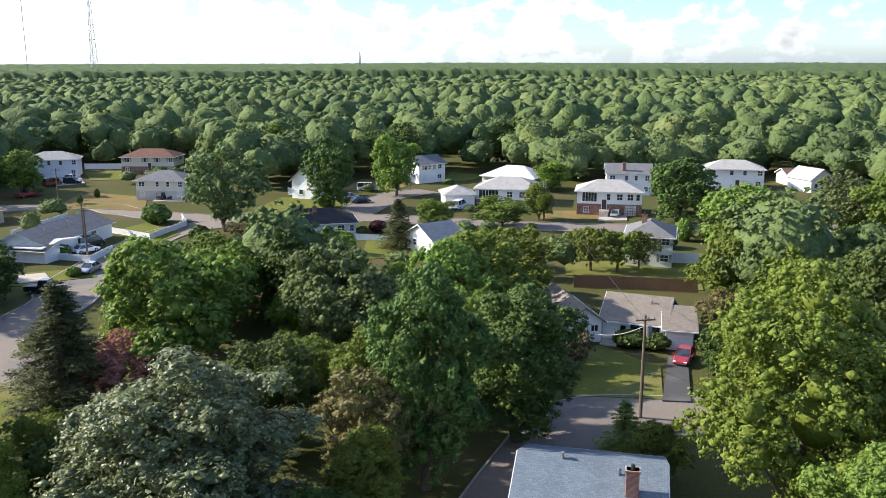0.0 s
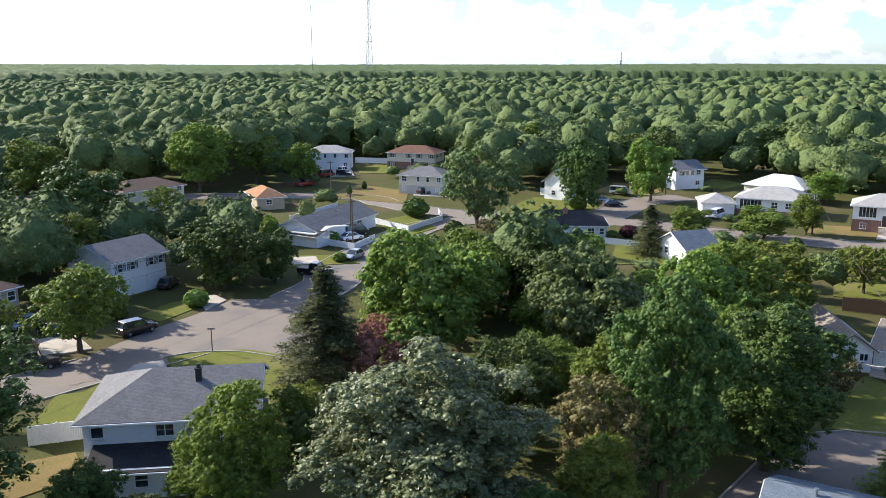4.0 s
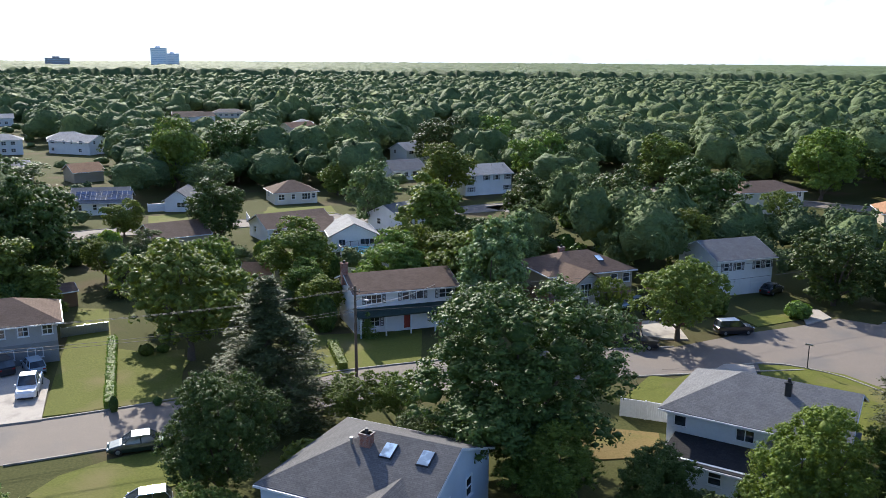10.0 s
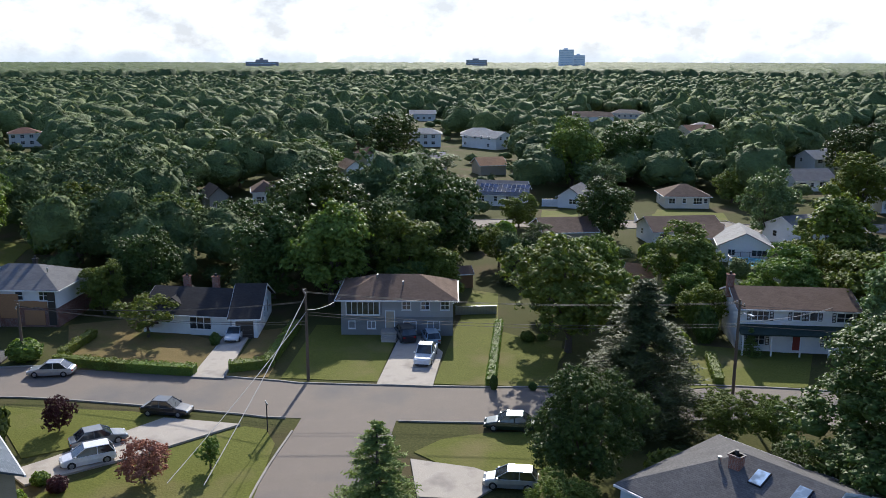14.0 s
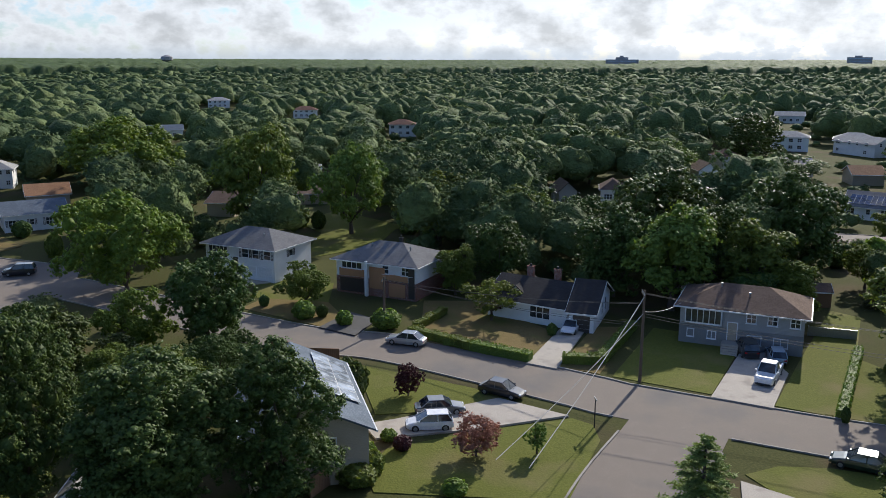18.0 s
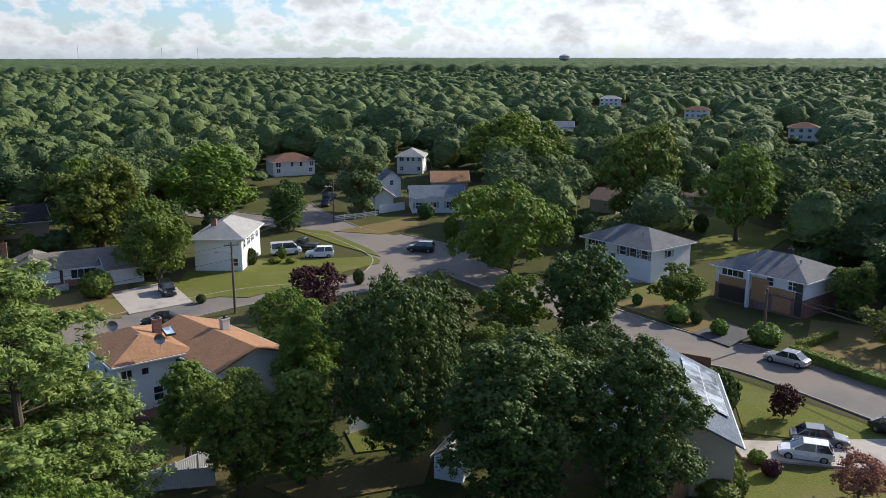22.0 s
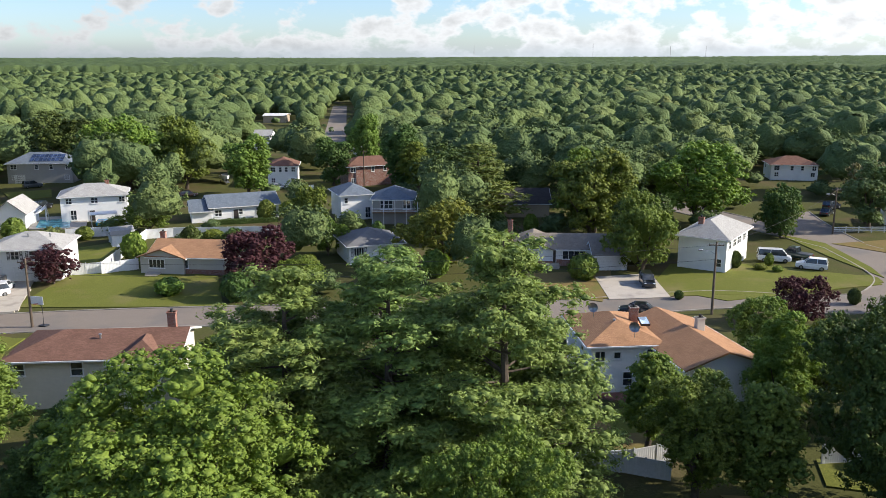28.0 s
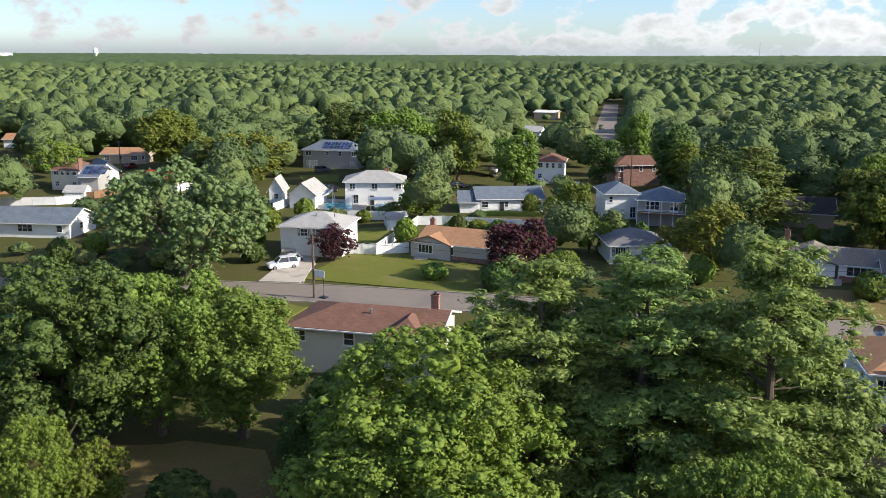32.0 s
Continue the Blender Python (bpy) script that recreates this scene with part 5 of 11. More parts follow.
def build_car(kind, paint):
    L, Wd, belt, roof, (s0, s1, s2, s3), hood, trunk = SHAPES[kind]
    T = thing("pickup_truck" if kind == "pickup" else "van" if kind == "van" else "car", "", "car")
    h = Wd / 2

    def ring(x, zlo, zhi, k):
        w = h * k
        return [(x, -w * 0.96, zlo), (x, -w, (zlo + zhi) / 2), (x, -w * 0.95, zhi - 0.06), (x, -w * 0.82, zhi), (x, w * 0.82, zhi), (x, w * 0.95, zhi - 0.06), (x, w, (zlo + zhi) / 2), (x, w * 0.96, zlo)]

    x = lambda s: (s - 0.5) * L
    if kind == "pickup":
        st = [(0.0, 0.5, 1.05, 0.93), (0.03, 0.35, 1.1, 1.0), (0.36, 0.3, 1.1, 1.0), (0.72, 0.3, 1.1, 1.0), (0.76, 0.3, hood, 0.99), (0.95, 0.35, hood - 0.06, 0.95), (1.0, 0.42, 0.85, 0.84)]
    else:
        st = [(0.0, 0.42, trunk - 0.12, 0.84), (0.03, 0.3, trunk, 0.93), (0.14, 0.24, belt, 1.0), (0.5, 0.22, belt, 1.0), (0.72, 0.22, belt - 0.02, 1.0), (0.78, 0.24, hood + 0.08, 0.98), (0.95, 0.3, hood - 0.08, 0.92), (1.0, 0.4, hood - 0.22, 0.78)]
    body = part("body", loft_bm([ring(x(s), a, b, k) for s, a, b, k in st]), CAR_PAINT[paint], T, smooth=False)
    g = h * 0.93
    cab = [(s0, belt - 0.02, 0.98), (s1, roof, 0.80), (s2, roof, 0.80), (s3, belt - 0.04, 0.96)]
    bm = bmesh.new()
    lo, hi = [], []
    pts = {}
    for i, (s, z, k) in enumerate(cab):
        pts[i] = [bm.verts.new((x(s), -g * k, z)), bm.verts.new((x(s), g * k, z))]
    bm.faces.new((pts[0][0], pts[0][1], pts[1][1], pts[1][0])); bm.faces.new((pts[1][0], pts[1][1], pts[2][1], pts[2][0])); bm.faces.new((pts[2][0], pts[2][1], pts[3][1], pts[3][0]))
    bm.faces.new([pts[i][0] for i in range(4)]); bm.faces.new([pts[i][1] for i in range(3, -1, -1)])
    bm.faces.new((pts[3][0], pts[3][1], pts[0][1], pts[0][0]))
    part("greenhouse", bm, GLASS, T)
    part("roof", bevelled(x(s1) - 0.05, -g * 0.80, roof - 0.03, x(s2) + 0.05, g * 0.80, roof + 0.035, 0.03), CAR_PAINT[paint], T)
    for s in (-1, 1):                                   # pillars
        for a, b in (((s1 + s2) / 2, (s1 + s2) / 2), (s2, s3), (s1, s0)):
            zt, zb = roof, belt - 0.02
            q = tube_bm([(x(b), s * g * 0.975, zb), (x(a), s * g * 0.805, zt)], [0.05, 0.04], 5)
            part("pillar", q, CAR_PAINT[paint], T)
    for s in (0.18, 0.81):
        for k in (-1, 1):
            y = k * (h - 0.10)
            w = part("wheel", tube_bm([(x(s), y - 0.11, 0.33), (x(s), y - 0.08, 0.33), (x(s), y + 0.08, 0.33), (x(s), y + 0.11, 0.33)], [0.28, 0.33, 0.33, 0.28], 14), TYRE, T)
            part("rim", tube_bm([(x(s), y + k * 0.09, 0.33), (x(s), y + k * 0.125, 0.33)], [0.21, 0.17], 10), GREYMETAL, w)
    for k in (-1, 1):
        part("headlight", bevelled(L / 2 - 0.28, k * (h * 0.62) - 0.17, hood - 0.27, L / 2 - 0.02, k * (h * 0.62) + 0.17, hood - 0.13, 0.03), LAMP_CLEAR, T)
        part("taillight", bevelled(-L / 2 - 0.015, k * (h * 0.68) - 0.14, trunk - 0.28, -L / 2 + 0.12, k * (h * 0.68) + 0.14, trunk - 0.12, 0.02), LAMP_RED, T)
        part("mirror", bevelled(x(s3) - 0.28, k * (h + 0.08) - 0.09, belt, x(s3) - 0.12, k * (h + 0.08) + 0.09, belt + 0.13, 0.03), CAR_PAINT[paint], T)
    part("bumper", bevelled(L / 2 - 0.10, -h * 0.72, 0.28, L / 2 + 0.03, h * 0.72, 0.46, 0.03), DARKMETAL, T)
    part("bumper", bevelled(-L / 2 - 0.03, -h * 0.8, 0.30, -L / 2 + 0.1, h * 0.8, 0.48, 0.03), DARKMETAL, T)
    if kind == "pickup":
        part("cargo_bed", box_bm(x(0.02), -h * 0.8, 1.08, x(0.35), h * 0.8, 1.105), DARKMETAL, T)
    return T


def car(kind, paint, label, x, y, turn):
    """A parked car; turn: degrees from +x of its nose."""
    key, m = (kind, paint), pose(x, y, 0.05, 0, 0, turn)
    cat = "pickup truck" if kind == "pickup" else "van" if kind == "van" else "car"
    if key not in CARS:
        CARS[key] = build_car(kind, paint)
        CARS[key].matrix_world = m
        return tagged(CARS[key], label, cat, "parked cars")
    return tagged(copy_thing(CARS[key], m), label, cat, "parked cars")


# ================= fences, poles, yard things =================
def vinyl_fence(label, pts, h=1.8, mat=None, name="fence", gap=2.4):
    """Panels between posts along a line."""
    T = thing(name, label, "fence")
    P = [Vector((*q, 0)) for q in pts]
    for a, b in zip(P, P[1:]):
        L = (b - a).length
        n = max(1, round(L / gap))
        d = (b - a) / n
        ang = math.atan2(d.y, d.x)
        for i in range(n):
            m = Matrix.Translation(a + d * i) @ Matrix.Rotation(ang, 4, "Z")
            w = d.length
            k = max(2, int(w / 0.2))
            edge = [(0.06 + (w - 0.12) * j / (2 * k), 0.025 if j % 2 else 0.012) for j in range(2 * k + 1)]
            outline = [(x, -y) for x, y in edge] + [(x, y) for x, y in edge[::-1]]
            bm = prism_bm(outline, 0.16, h - 0.16)
            bm.transform(m)
            part("fence_panel", bm, mat or VINYL, T)
            for z in (0.05, h - 0.165):
                part("rail", box_bm(0.06, -0.04, z, w - 0.06, 0.04, z + 0.115, m=m), mat or VINYL, T)
            part("post", box_bm(-0.06, -0.06, 0, 0.06, 0.06, h + 0.06, m=m), mat or VINYL, T)
    return T


def rail_fence(label, pts, h=1.1):
    T = thing("rail_fence", label, "fence")
    a, b = (Vector((*q, 0)) for q in pts)
    L = (b - a).length
    m = Matrix.Translation(a) @ Matrix.Rotation(math.atan2((b - a).y, (b - a).x), 4, "Z")
    for z in (0.3, 0.6, 0.92):
        part("rail", box_bm(0, -0.03, z, L, 0.03, z + 0.14, m=m), VINYL, T)
    for i in range(int(L / 2.4) + 1):
        part("post", box_bm(i * 2.4 - 0.07, -0.07, 0, i * 2.4 + 0.07, 0.07, h + 0.1, m=m), VINYL, T)


def utility_pole(x, y, h=9.0, turn=0.0, lamp=False, transformer=False, label="weathered wooden utility pole with crossarm and wires"):
    T = thing("utility_pole", label, "utility pole", pose(x, y, 0, 0, 0, turn), "utility poles")
    part("pole", tube_bm([(0, 0, -0.2), (0, 0, h * 0.5), (0, 0, h)], [0.17, 0.15, 0.11], 10), WOODPOLE, T)
    part("crossarm", bevelled(-0.9, -0.16, h - 0.5, 0.9, -0.04, h - 0.38, 0.01), WOODPOLE, T)
    for k in (-0.8, -0.3, 0.3, 0.8):
        part("insulator", tube_bm([(k, -0.1, h - 0.38), (k, -0.1, h - 0.18)], [0.05, 0.04], 6), GREYMETAL, T)
    if transformer:
        part("transformer", tube_bm([(0.3, -0.25, h - 1.9), (0.3, -0.25, h - 1.85), (0.3, -0.25, h - 0.95), (0.3, -0.25, h - 0.9)], [0.24, 0.26, 0.26, 0.2], 12), GREYMETAL, T)
    if lamp:
        part("lamp_arm", tube_bm([(0, 0, h - 1.6), (0.6, 0, h - 1.2), (1.6, 0, h - 1.1)], [0.04, 0.035, 0.03], 6), GREYMETAL, T)
        part("lamp_head", bevelled(1.5, -0.14, h - 1.2, 2.1, 0.14, h - 1.04, 0.05), GREYMETAL, T)


def wire(label, a, b, sag=0.6, r=0.022, mat=None, name="overhead_wire"):
    pts = []
    for i in range(13):
        s = i / 12
        q = Vector(a).lerp(Vector(b), s)
        q.z -= sag * 4 * s * (1 - s)
        pts.append(q)
    ob = part(name, tube_bm(pts, [r] * 13, 5), mat or CABLE, None)
    tagged(ob, label, "wire", "overhead wires")


CABLE = plain("cable_black", (0.03, 0.03, 0.03), 0.6)
CABLE_PALE = plain("cable_pale", (0.42, 0.40, 0.37), 0.5)


def post_sign(x, y, turn, h=2.6):
    T = thing("sign_post", "slim metal post with a small grey plate at the kerb", "sign post", pose(x, y, 0, 0, 0, turn), "sign posts")
    part("post", tube_bm([(0, 0, -0.1), (0, 0, h)], [0.06, 0.05], 8), DARKMETAL, T)
    part("plate", bevelled(-0.4, -0.03, h, 0.4, 0.03, h + 0.18, 0.01), GREYMETAL, T)


def shed(label, A, B, depth, eave, rise, wall, shingles, roof="gable_x", door=True):
    H = house(label, A, B, depth, eave, roof, rise, wall, shingles, over=0.15, category="shed", name="garden_shed", group="garden sheds", doors=(("f", 0.6, 0.02, None),) if door else ())
    return H


def dish(x, y, z, turn, label="small grey satellite dish on a mast"):
    T = thing("satellite_dish", label, "satellite dish", pose(x, y, z, 0, 0, turn), "satellite dishes")
    part("mast", tube_bm([(0, 0, -0.3), (0, 0, 0.7)], [0.03, 0.03], 6), GREYMETAL, T)
    bm = bmesh.new()
    rings = []
    for k in range(4):
        r = 0.14 + 0.12 * k
        rings.append([bm.verts.new((r * math.cos(a), -0.12 + 0.02 - 0.25 * (r / 0.5) ** 2, 0.8 + r * math.sin(a))) for a in (2 * math.pi * j / 14 for j in range(14))])
    bm.faces.new(rings[0])
    for a, b in zip(rings, rings[1:]):
        for j in range(14):
            bm.faces.new((a[j], a[(j + 1) % 14], b[(j + 1) % 14], b[j]))
    part("reflector", bm, GREYMETAL, T)
    part("feed_arm", tube_bm([(0, -0.1, 0.45), (0, -0.6, 0.7)], [0.02, 0.02], 5), GREYMETAL, T)


def hoop(x, y, turn):
    T = thing("basketball_hoop", "freestanding basketball hoop with white backboard on the driveway", "basketball hoop", pose(x, y, 0, 0, 0, turn), "basketball hoops")
    part("base", bevelled(-0.5, 0.3, 0, 0.5, 1.1, 0.2, 0.05), DARKMETAL, T)
    part("pole", tube_bm([(0, 0.7, 0.1), (0, 0.7, 2.4), (0, 0.1, 3.2)], [0.06, 0.06, 0.05], 8), DARKMETAL, T)
    part("backboard", bevelled(-0.85, -0.05, 2.9, 0.85, 0.0, 3.9, 0.02), WHITE, T)
    part("rim", tube_bm([(0.22 * math.cos(a), -0.3 + 0.22 * math.sin(a), 3.05) for a in (i * math.pi / 6 for i in range(13))], [0.015] * 13, 5, False), LAMP_RED, T)


def lattice_tower(x, y, h, w, label):
    T = thing("radio_mast", label, "radio mast", pose(x, y, 0), "radio masts")
    bm = bmesh.new()
    n = int(h / (w * 2.2))
    for k in range(3):
        a = 2 * math.pi * k / 3
        b = 2 * math.pi * (k + 1) / 3
        add = lambda p, q, r: bm.from_mesh(tmp_mesh(tube_bm([p, q], [r, r], 4, False)))
        P = lambda ang, i: (w * (1 - 0.75 * i / n) * math.cos(ang), w * (1 - 0.75 * i / n) * math.sin(ang), h * i / n)
        add(P(a, 0), P(a, n), 0.4)
        for i in range(n):
            add(P(a, i), P(b, i + 1), 0.2); add(P(b, i), P(a, i + 1), 0.2); add(P(a, i + 1), P(b, i + 1), 0.2)
    part("lattice", bm, MASTRED, T)
    part("antenna", tube_bm([(0, 0, h), (0, 0, h * 1.12)], [0.2, 0.1], 5), MASTRED, T)
    for z in (0.45, 0.55, 0.62):
        for k in (-1, 1):
            part("dish", bevelled(k * w * 0.5 - 1.0, -1.2, h * z - 1.4, k * w * 0.5 + 1.0, 1.2, h * z + 1.4, 0.3), GREYMETAL, T)


def tmp_mesh(b):
    me = bpy.data.meshes.new("tmp")
    b.to_mesh(me)
    b.free()
    return me


MASTRED = plain("mast_grey_red", (0.30, 0.27, 0.27), 0.6, 0.3)


def round_pool(x, y, r, label):
    T = thing("swimming_pool", label, "swimming pool", pose(x, y, 0))
    part("pool_wall", tube_bm([(0, 0, 0), (0, 0, 1.2)], [r, r], 28), VINYL, T)
    part("water", tube_bm([(0, 0, 1.1), (0, 0, 1.22)], [r - 0.15, r - 0.15], 28), WATER, T)
    for i in range(14):
        a = 2 * math.pi * i / 14
        part("post", tube_bm([(r * 1.02 * math.cos(a), r * 1.02 * math.sin(a), 0), (r * 1.02 * math.cos(a), r * 1.02 * math.sin(a), 2.0)], [0.04, 0.04], 5), DARKMETAL, T)
    part("rail", tube_bm([(r * 1.02 * math.cos(2 * math.pi * i / 28), r * 1.02 * math.sin(2 * math.pi * i / 28), 2.0) for i in range(29)], [0.04] * 29, 5, False), DARKMETAL, T)


WATER = glass("pool_water", (0.12, 0.33, 0.38))


def tower_block(label, A, B, depth, h, mat, floors, name="apartment_tower"):
    """A far high building with rows of windows."""
    A, B = Vector((*A, 0)), Vector((*B, 0))
    L = (B - A).length
    ax = (B - A).normalized()
    m = Matrix(((ax.x, -ax.y, 0, A.x), (ax.y, ax.x, 0, A.y), (0, 0, 1, 0), (0, 0, 0, 1)))
    T = thing(name, label, "tall building", m)
    part("wall", bevelled(0, 0, 0, L, depth, h, 0.3), mat, T)
    part("roof", box_bm(L * 0.3, depth * 0.3, h, L * 0.6, depth * 0.7, h + 4), mat, T)
    for f in range(floors):
        z = h * (f + 0.35) / floors
        # pale glass lightens the rows in place of haze
        part("window_row", box_bm(L * 0.08, -0.06, z, L * 0.92, 0.1, z + h / floors * 0.22), SKYGLASS, T)


def hedge(label, pts, h, w, tint="mid"):
    """A clipped hedge along a line, leaves over a dense heart."""
    rng = np.random.default_rng(int(abs(pts[0][0] * 10)) + 3)
    T = thing("hedge", label, "hedge")
    for a, b in zip(pts, pts[1:]):
        a, b = np.array((*a, 0.0)), np.array((*b, 0.0))
        L = np.linalg.norm(b - a)
        t = (b - a) / L
        nv = np.array((-t[1], t[0], 0))
        n = int(L * 110)
        u, s = rng.uniform(0, L, n), rng.integers(0, 3, n)
        off = np.where(s == 0, rng.uniform(-w / 2, w / 2, n), np.where(s == 1, w / 2, -w / 2))
        z = np.where(s == 0, h, rng.uniform(0.05, h, n)) + rng.normal(0, 0.04, n) + 0.08 * np.sin(u * 2.1)
        C = a + u[:, None] * t + (off + rng.normal(0, 0.05, n))[:, None] * nv + z[:, None] * np.array((0, 0, 1.0))
        nn = np.where(s == 0, 0, np.sign(off))[:, None] * nv + np.where(s == 0, 1.0, 0.2)[:, None] * np.array((0, 0, 1.0)) + rand_dirs(rng, n) * 0.7
        nn /= np.linalg.norm(nn, axis=1)[:, None]
        v, f = leaf_quads(rng, C, nn, np.full(n, 0.2), 0.7)
        mesh_np("leaves", v, f, GREENS[tint], T)
        m = Matrix.Translation(a) @ Matrix.Rotation(math.atan2(t[1], t[0]), 4, "Z")
        part("heart", box_bm(0, -w * 0.42, 0, L, w * 0.42, h * 0.9, m=m), GREENS[tint], T)


POOL_BLUE = plain("pool_blue", (0.03, 0.35, 0.62), 0.2)
def garden_shed(x, y, turn):
    """A small shed with a shallow roof and dark double doors."""
    T = thing("garden_shed", "small pale shed with brown doors by a white fence", "shed", pose(x, y, 0, 0, 0, turn))
    part("wall", box_bm(-1.5, -1.1, 0, 1.5, 1.1, 2.0), VINYL, T)
    bm = bmesh.new()
    q = [bm.verts.new(v) for v in ((-1.7, -1.35, 2.0), (1.7, -1.35, 2.0), (1.7, 0, 2.55), (-1.7, 0, 2.55), (1.7, 1.35, 2.0), (-1.7, 1.35, 2.0))]
    for f in ((0, 1, 2, 3), (3, 2, 4, 5), (0, 3, 5), (1, 4, 2), (0, 5, 4, 1)):
        bm.faces.new([q[i] for i in f])
    part("roof", bm, KERB, T)
    for s in (-1, 1):
        d = part("door", box_bm(min(0.03 * s, 1.1 * s), -1.16, 0.1, max(0.03 * s, 1.1 * s), -1.08, 1.8), CEDAR, T)
        part("door_frame", box_bm(s * 1.2 - 0.06, -1.17, 0.0, s * 1.2 + 0.06, -1.1, 1.95), WHITE, T)


def pool_slide(x, y, turn):
    """A curved white slide on posts beside the pool."""
    T = thing("pool_slide", "white curved pool slide with a ladder", "slide", pose(x, y, 0, 0, 0, turn))
    line = [Vector((-2.6 + 0.4 * i, 0.5 * math.sin(i * 0.5), 0)) for i in range(14)]
    bm = bmesh.new()
    rows = []
    for i, q in enumerate(line):
        z = 3.0 - 2.3 * (i / 13) ** 0.8
        rows.append([bm.verts.new((q.x, q.y + o, z + h)) for o, h in ((-0.5, 0.3), (-0.42, 0.0), (0.42, 0.0), (0.5, 0.3), (0.56, 0.3), (0.46, -0.08), (-0.46, -0.08), (-0.56, 0.3))])
    for a, b in zip(rows, rows[1:]):
        for i in range(8):
            bm.faces.new((a[i], a[(i + 1) % 8], b[(i + 1) % 8], b[i]))
    bm.faces.new(rows[0]); bm.faces.new(rows[-1][::-1])
    part("chute", bm, VINYL, T)
    for i in (0, 5, 9):
        for s in (-0.4, 0.4):
            q = line[i]
            part("post", tube_bm([(q.x, q.y + s, 0), (q.x, q.y + s, 2.9 - 2.3 * (i / 13) ** 0.8)], [0.05, 0.05], 6), VINYL, T)
    for k in range(8):
        part("rung", tube_bm([(-2.75 - 0.05 * (8 - k), -0.35, 0.3 + k * 0.33), (-2.75 - 0.05 * (8 - k), 0.35, 0.3 + k * 0.33)], [0.03, 0.03], 6), GREYMETAL, T)
    for s in (-0.36, 0.36):
        part("ladder_rail", tube_bm([(-3.2, s, 0), (-2.7, s, 3.5)], [0.035, 0.035], 6), GREYMETAL, T)


def boat(x, y, turn):
    """A motor boat on a two-wheeled trailer."""
    T = thing("boat", "white motor boat on a trailer in a back yard", "boat", pose(x, y, 0, 0, 0, turn))
    bm = bmesh.new()
    rows = []
    for i in range(9):
        f = i / 8
        w = 1.15 * (1 - max(0, f - 0.45) ** 2 * 3.1)
        rise = 0.35 * f * f
        rows.append([bm.verts.new((-2.9 + 5.8 * f, sy * w * k, z + rise)) for sy, k, z in ((-1, 1.0, 1.75), (-1, 0.82, 1.05), (1, 0.0, 0.65 + 0.5 * f * f), (1, 0.82, 1.05), (1, 1.0, 1.75))])
    for a, b in zip(rows, rows[1:]):
        for i in range(4):
            bm.faces.new((a[i], a[i + 1], b[i + 1], b[i]))
        bm.faces.new((a[4], a[0], b[0], b[4]))
    bm.faces.new(rows[0][::-1]); bm.faces.new(rows[-1])
    part("hull", bm, VINYL, T)
    part("windscreen", bevelled(0.2, -0.75, 1.9, 0.32, 0.75, 2.45, 0.03), GLASS, T)
    part("cover", bevelled(-2.5, -0.85, 1.8, 0.1, 0.85, 2.0, 0.06), KERB, T)
    part("outboard", bevelled(-3.4, -0.25, 0.9, -2.9, 0.25, 2.1, 0.08), DARKMETAL, T)
    part("trailer", box_bm(-2.4, -0.5, 0.4, 3.6, 0.5, 0.55), GREYMETAL, T)
    for s in (-1, 1):
        part("wheel", tube_bm([(-0.9, s * 0.85, 0.33), (-0.9, s * 1.05, 0.33)], [0.33, 0.33], 16), TYRE, T)
        part("cradle", box_bm(-1.5, s * 0.42 - 0.06, 0.55, 1.2, s * 0.42 + 0.06, 1.0), GREYMETAL, T)


def patio_roof(x, y, turn):
    T = thing("patio_cover", "white flat patio cover on four posts", "patio cover", pose(x, y, 0, 0, 0, turn))
    part("roof", bevelled(-2.4, -1.6, 2.4, 2.4, 1.6, 2.55, 0.03), VINYL, T)
    for px in (-2.2, 2.2):
        for py in (-1.4, 1.4):
            part("post", box_bm(px - 0.06, py - 0.06, 0, px + 0.06, py + 0.06, 2.4), WHITE, T)


def mail_pillar(x, y, turn):
    T = thing("mailbox_pillar", "brown brick pillar with a letter box by a driveway", "mailbox", pose(x, y, 0, 0, 0, turn), "brick pillars by driveways")
    part("pillar_shaft", bevelled(-0.4, -0.4, 0, 0.4, 0.4, 1.35, 0.02), BRICK_RED, T)
    part("cap", bevelled(-0.47, -0.47, 1.35, 0.47, 0.47, 1.45, 0.02), CONCRETE, T)
    part("letter_box", bevelled(-0.14, -0.5, 0.9, 0.14, -0.38, 1.15, 0.02), DARKMETAL, T)


# pale walls, base colour whitened further to stand for distance haze
TOWER_PALE_HAZE = surface("tower_pale_haze", (0.86, 0.87, 0.88), (0.80, 0.81, 0.83), 0.1, 0.5, 0.7, bump=0)
TOWER_BROWN = surface("tower_brown", (0.34, 0.33, 0.34), (0.28, 0.27, 0.28), 0.1, 0.5, 0.7, bump=0)


def water_tower(x, y, h, r, mat, label):
    T = thing("water_tower", label, "water tower", pose(x, y, 0))
    part("tank", tube_bm([(0, 0, h * 0.62), (0, 0, h * 0.7), (0, 0, h * 0.9), (0, 0, h)], [r * 0.6, r, r * 0.95, r * 0.3], 20), mat, T)
    part("column", tube_bm([(0, 0, 0), (0, 0, h * 0.63)], [r * 0.3, r * 0.25], 12), mat, T)


def garden_tent(x, y, w, d, turn):
    T = thing("garden_tent", "white canvas party tent on poles under pines", "tent", pose(x, y, 0, 0, 0, turn))
    part("canopy", roof_bm(w, d, 2.4, 0.9, 0.1, "hip", 0.05), WHITE, T)
    for a in (0, w / 2, w):
        for b in (0, d):
            part("pole", tube_bm([(a, b, 0), (a, b, 2.4)], [0.04, 0.04], 6), GREYMETAL, T)



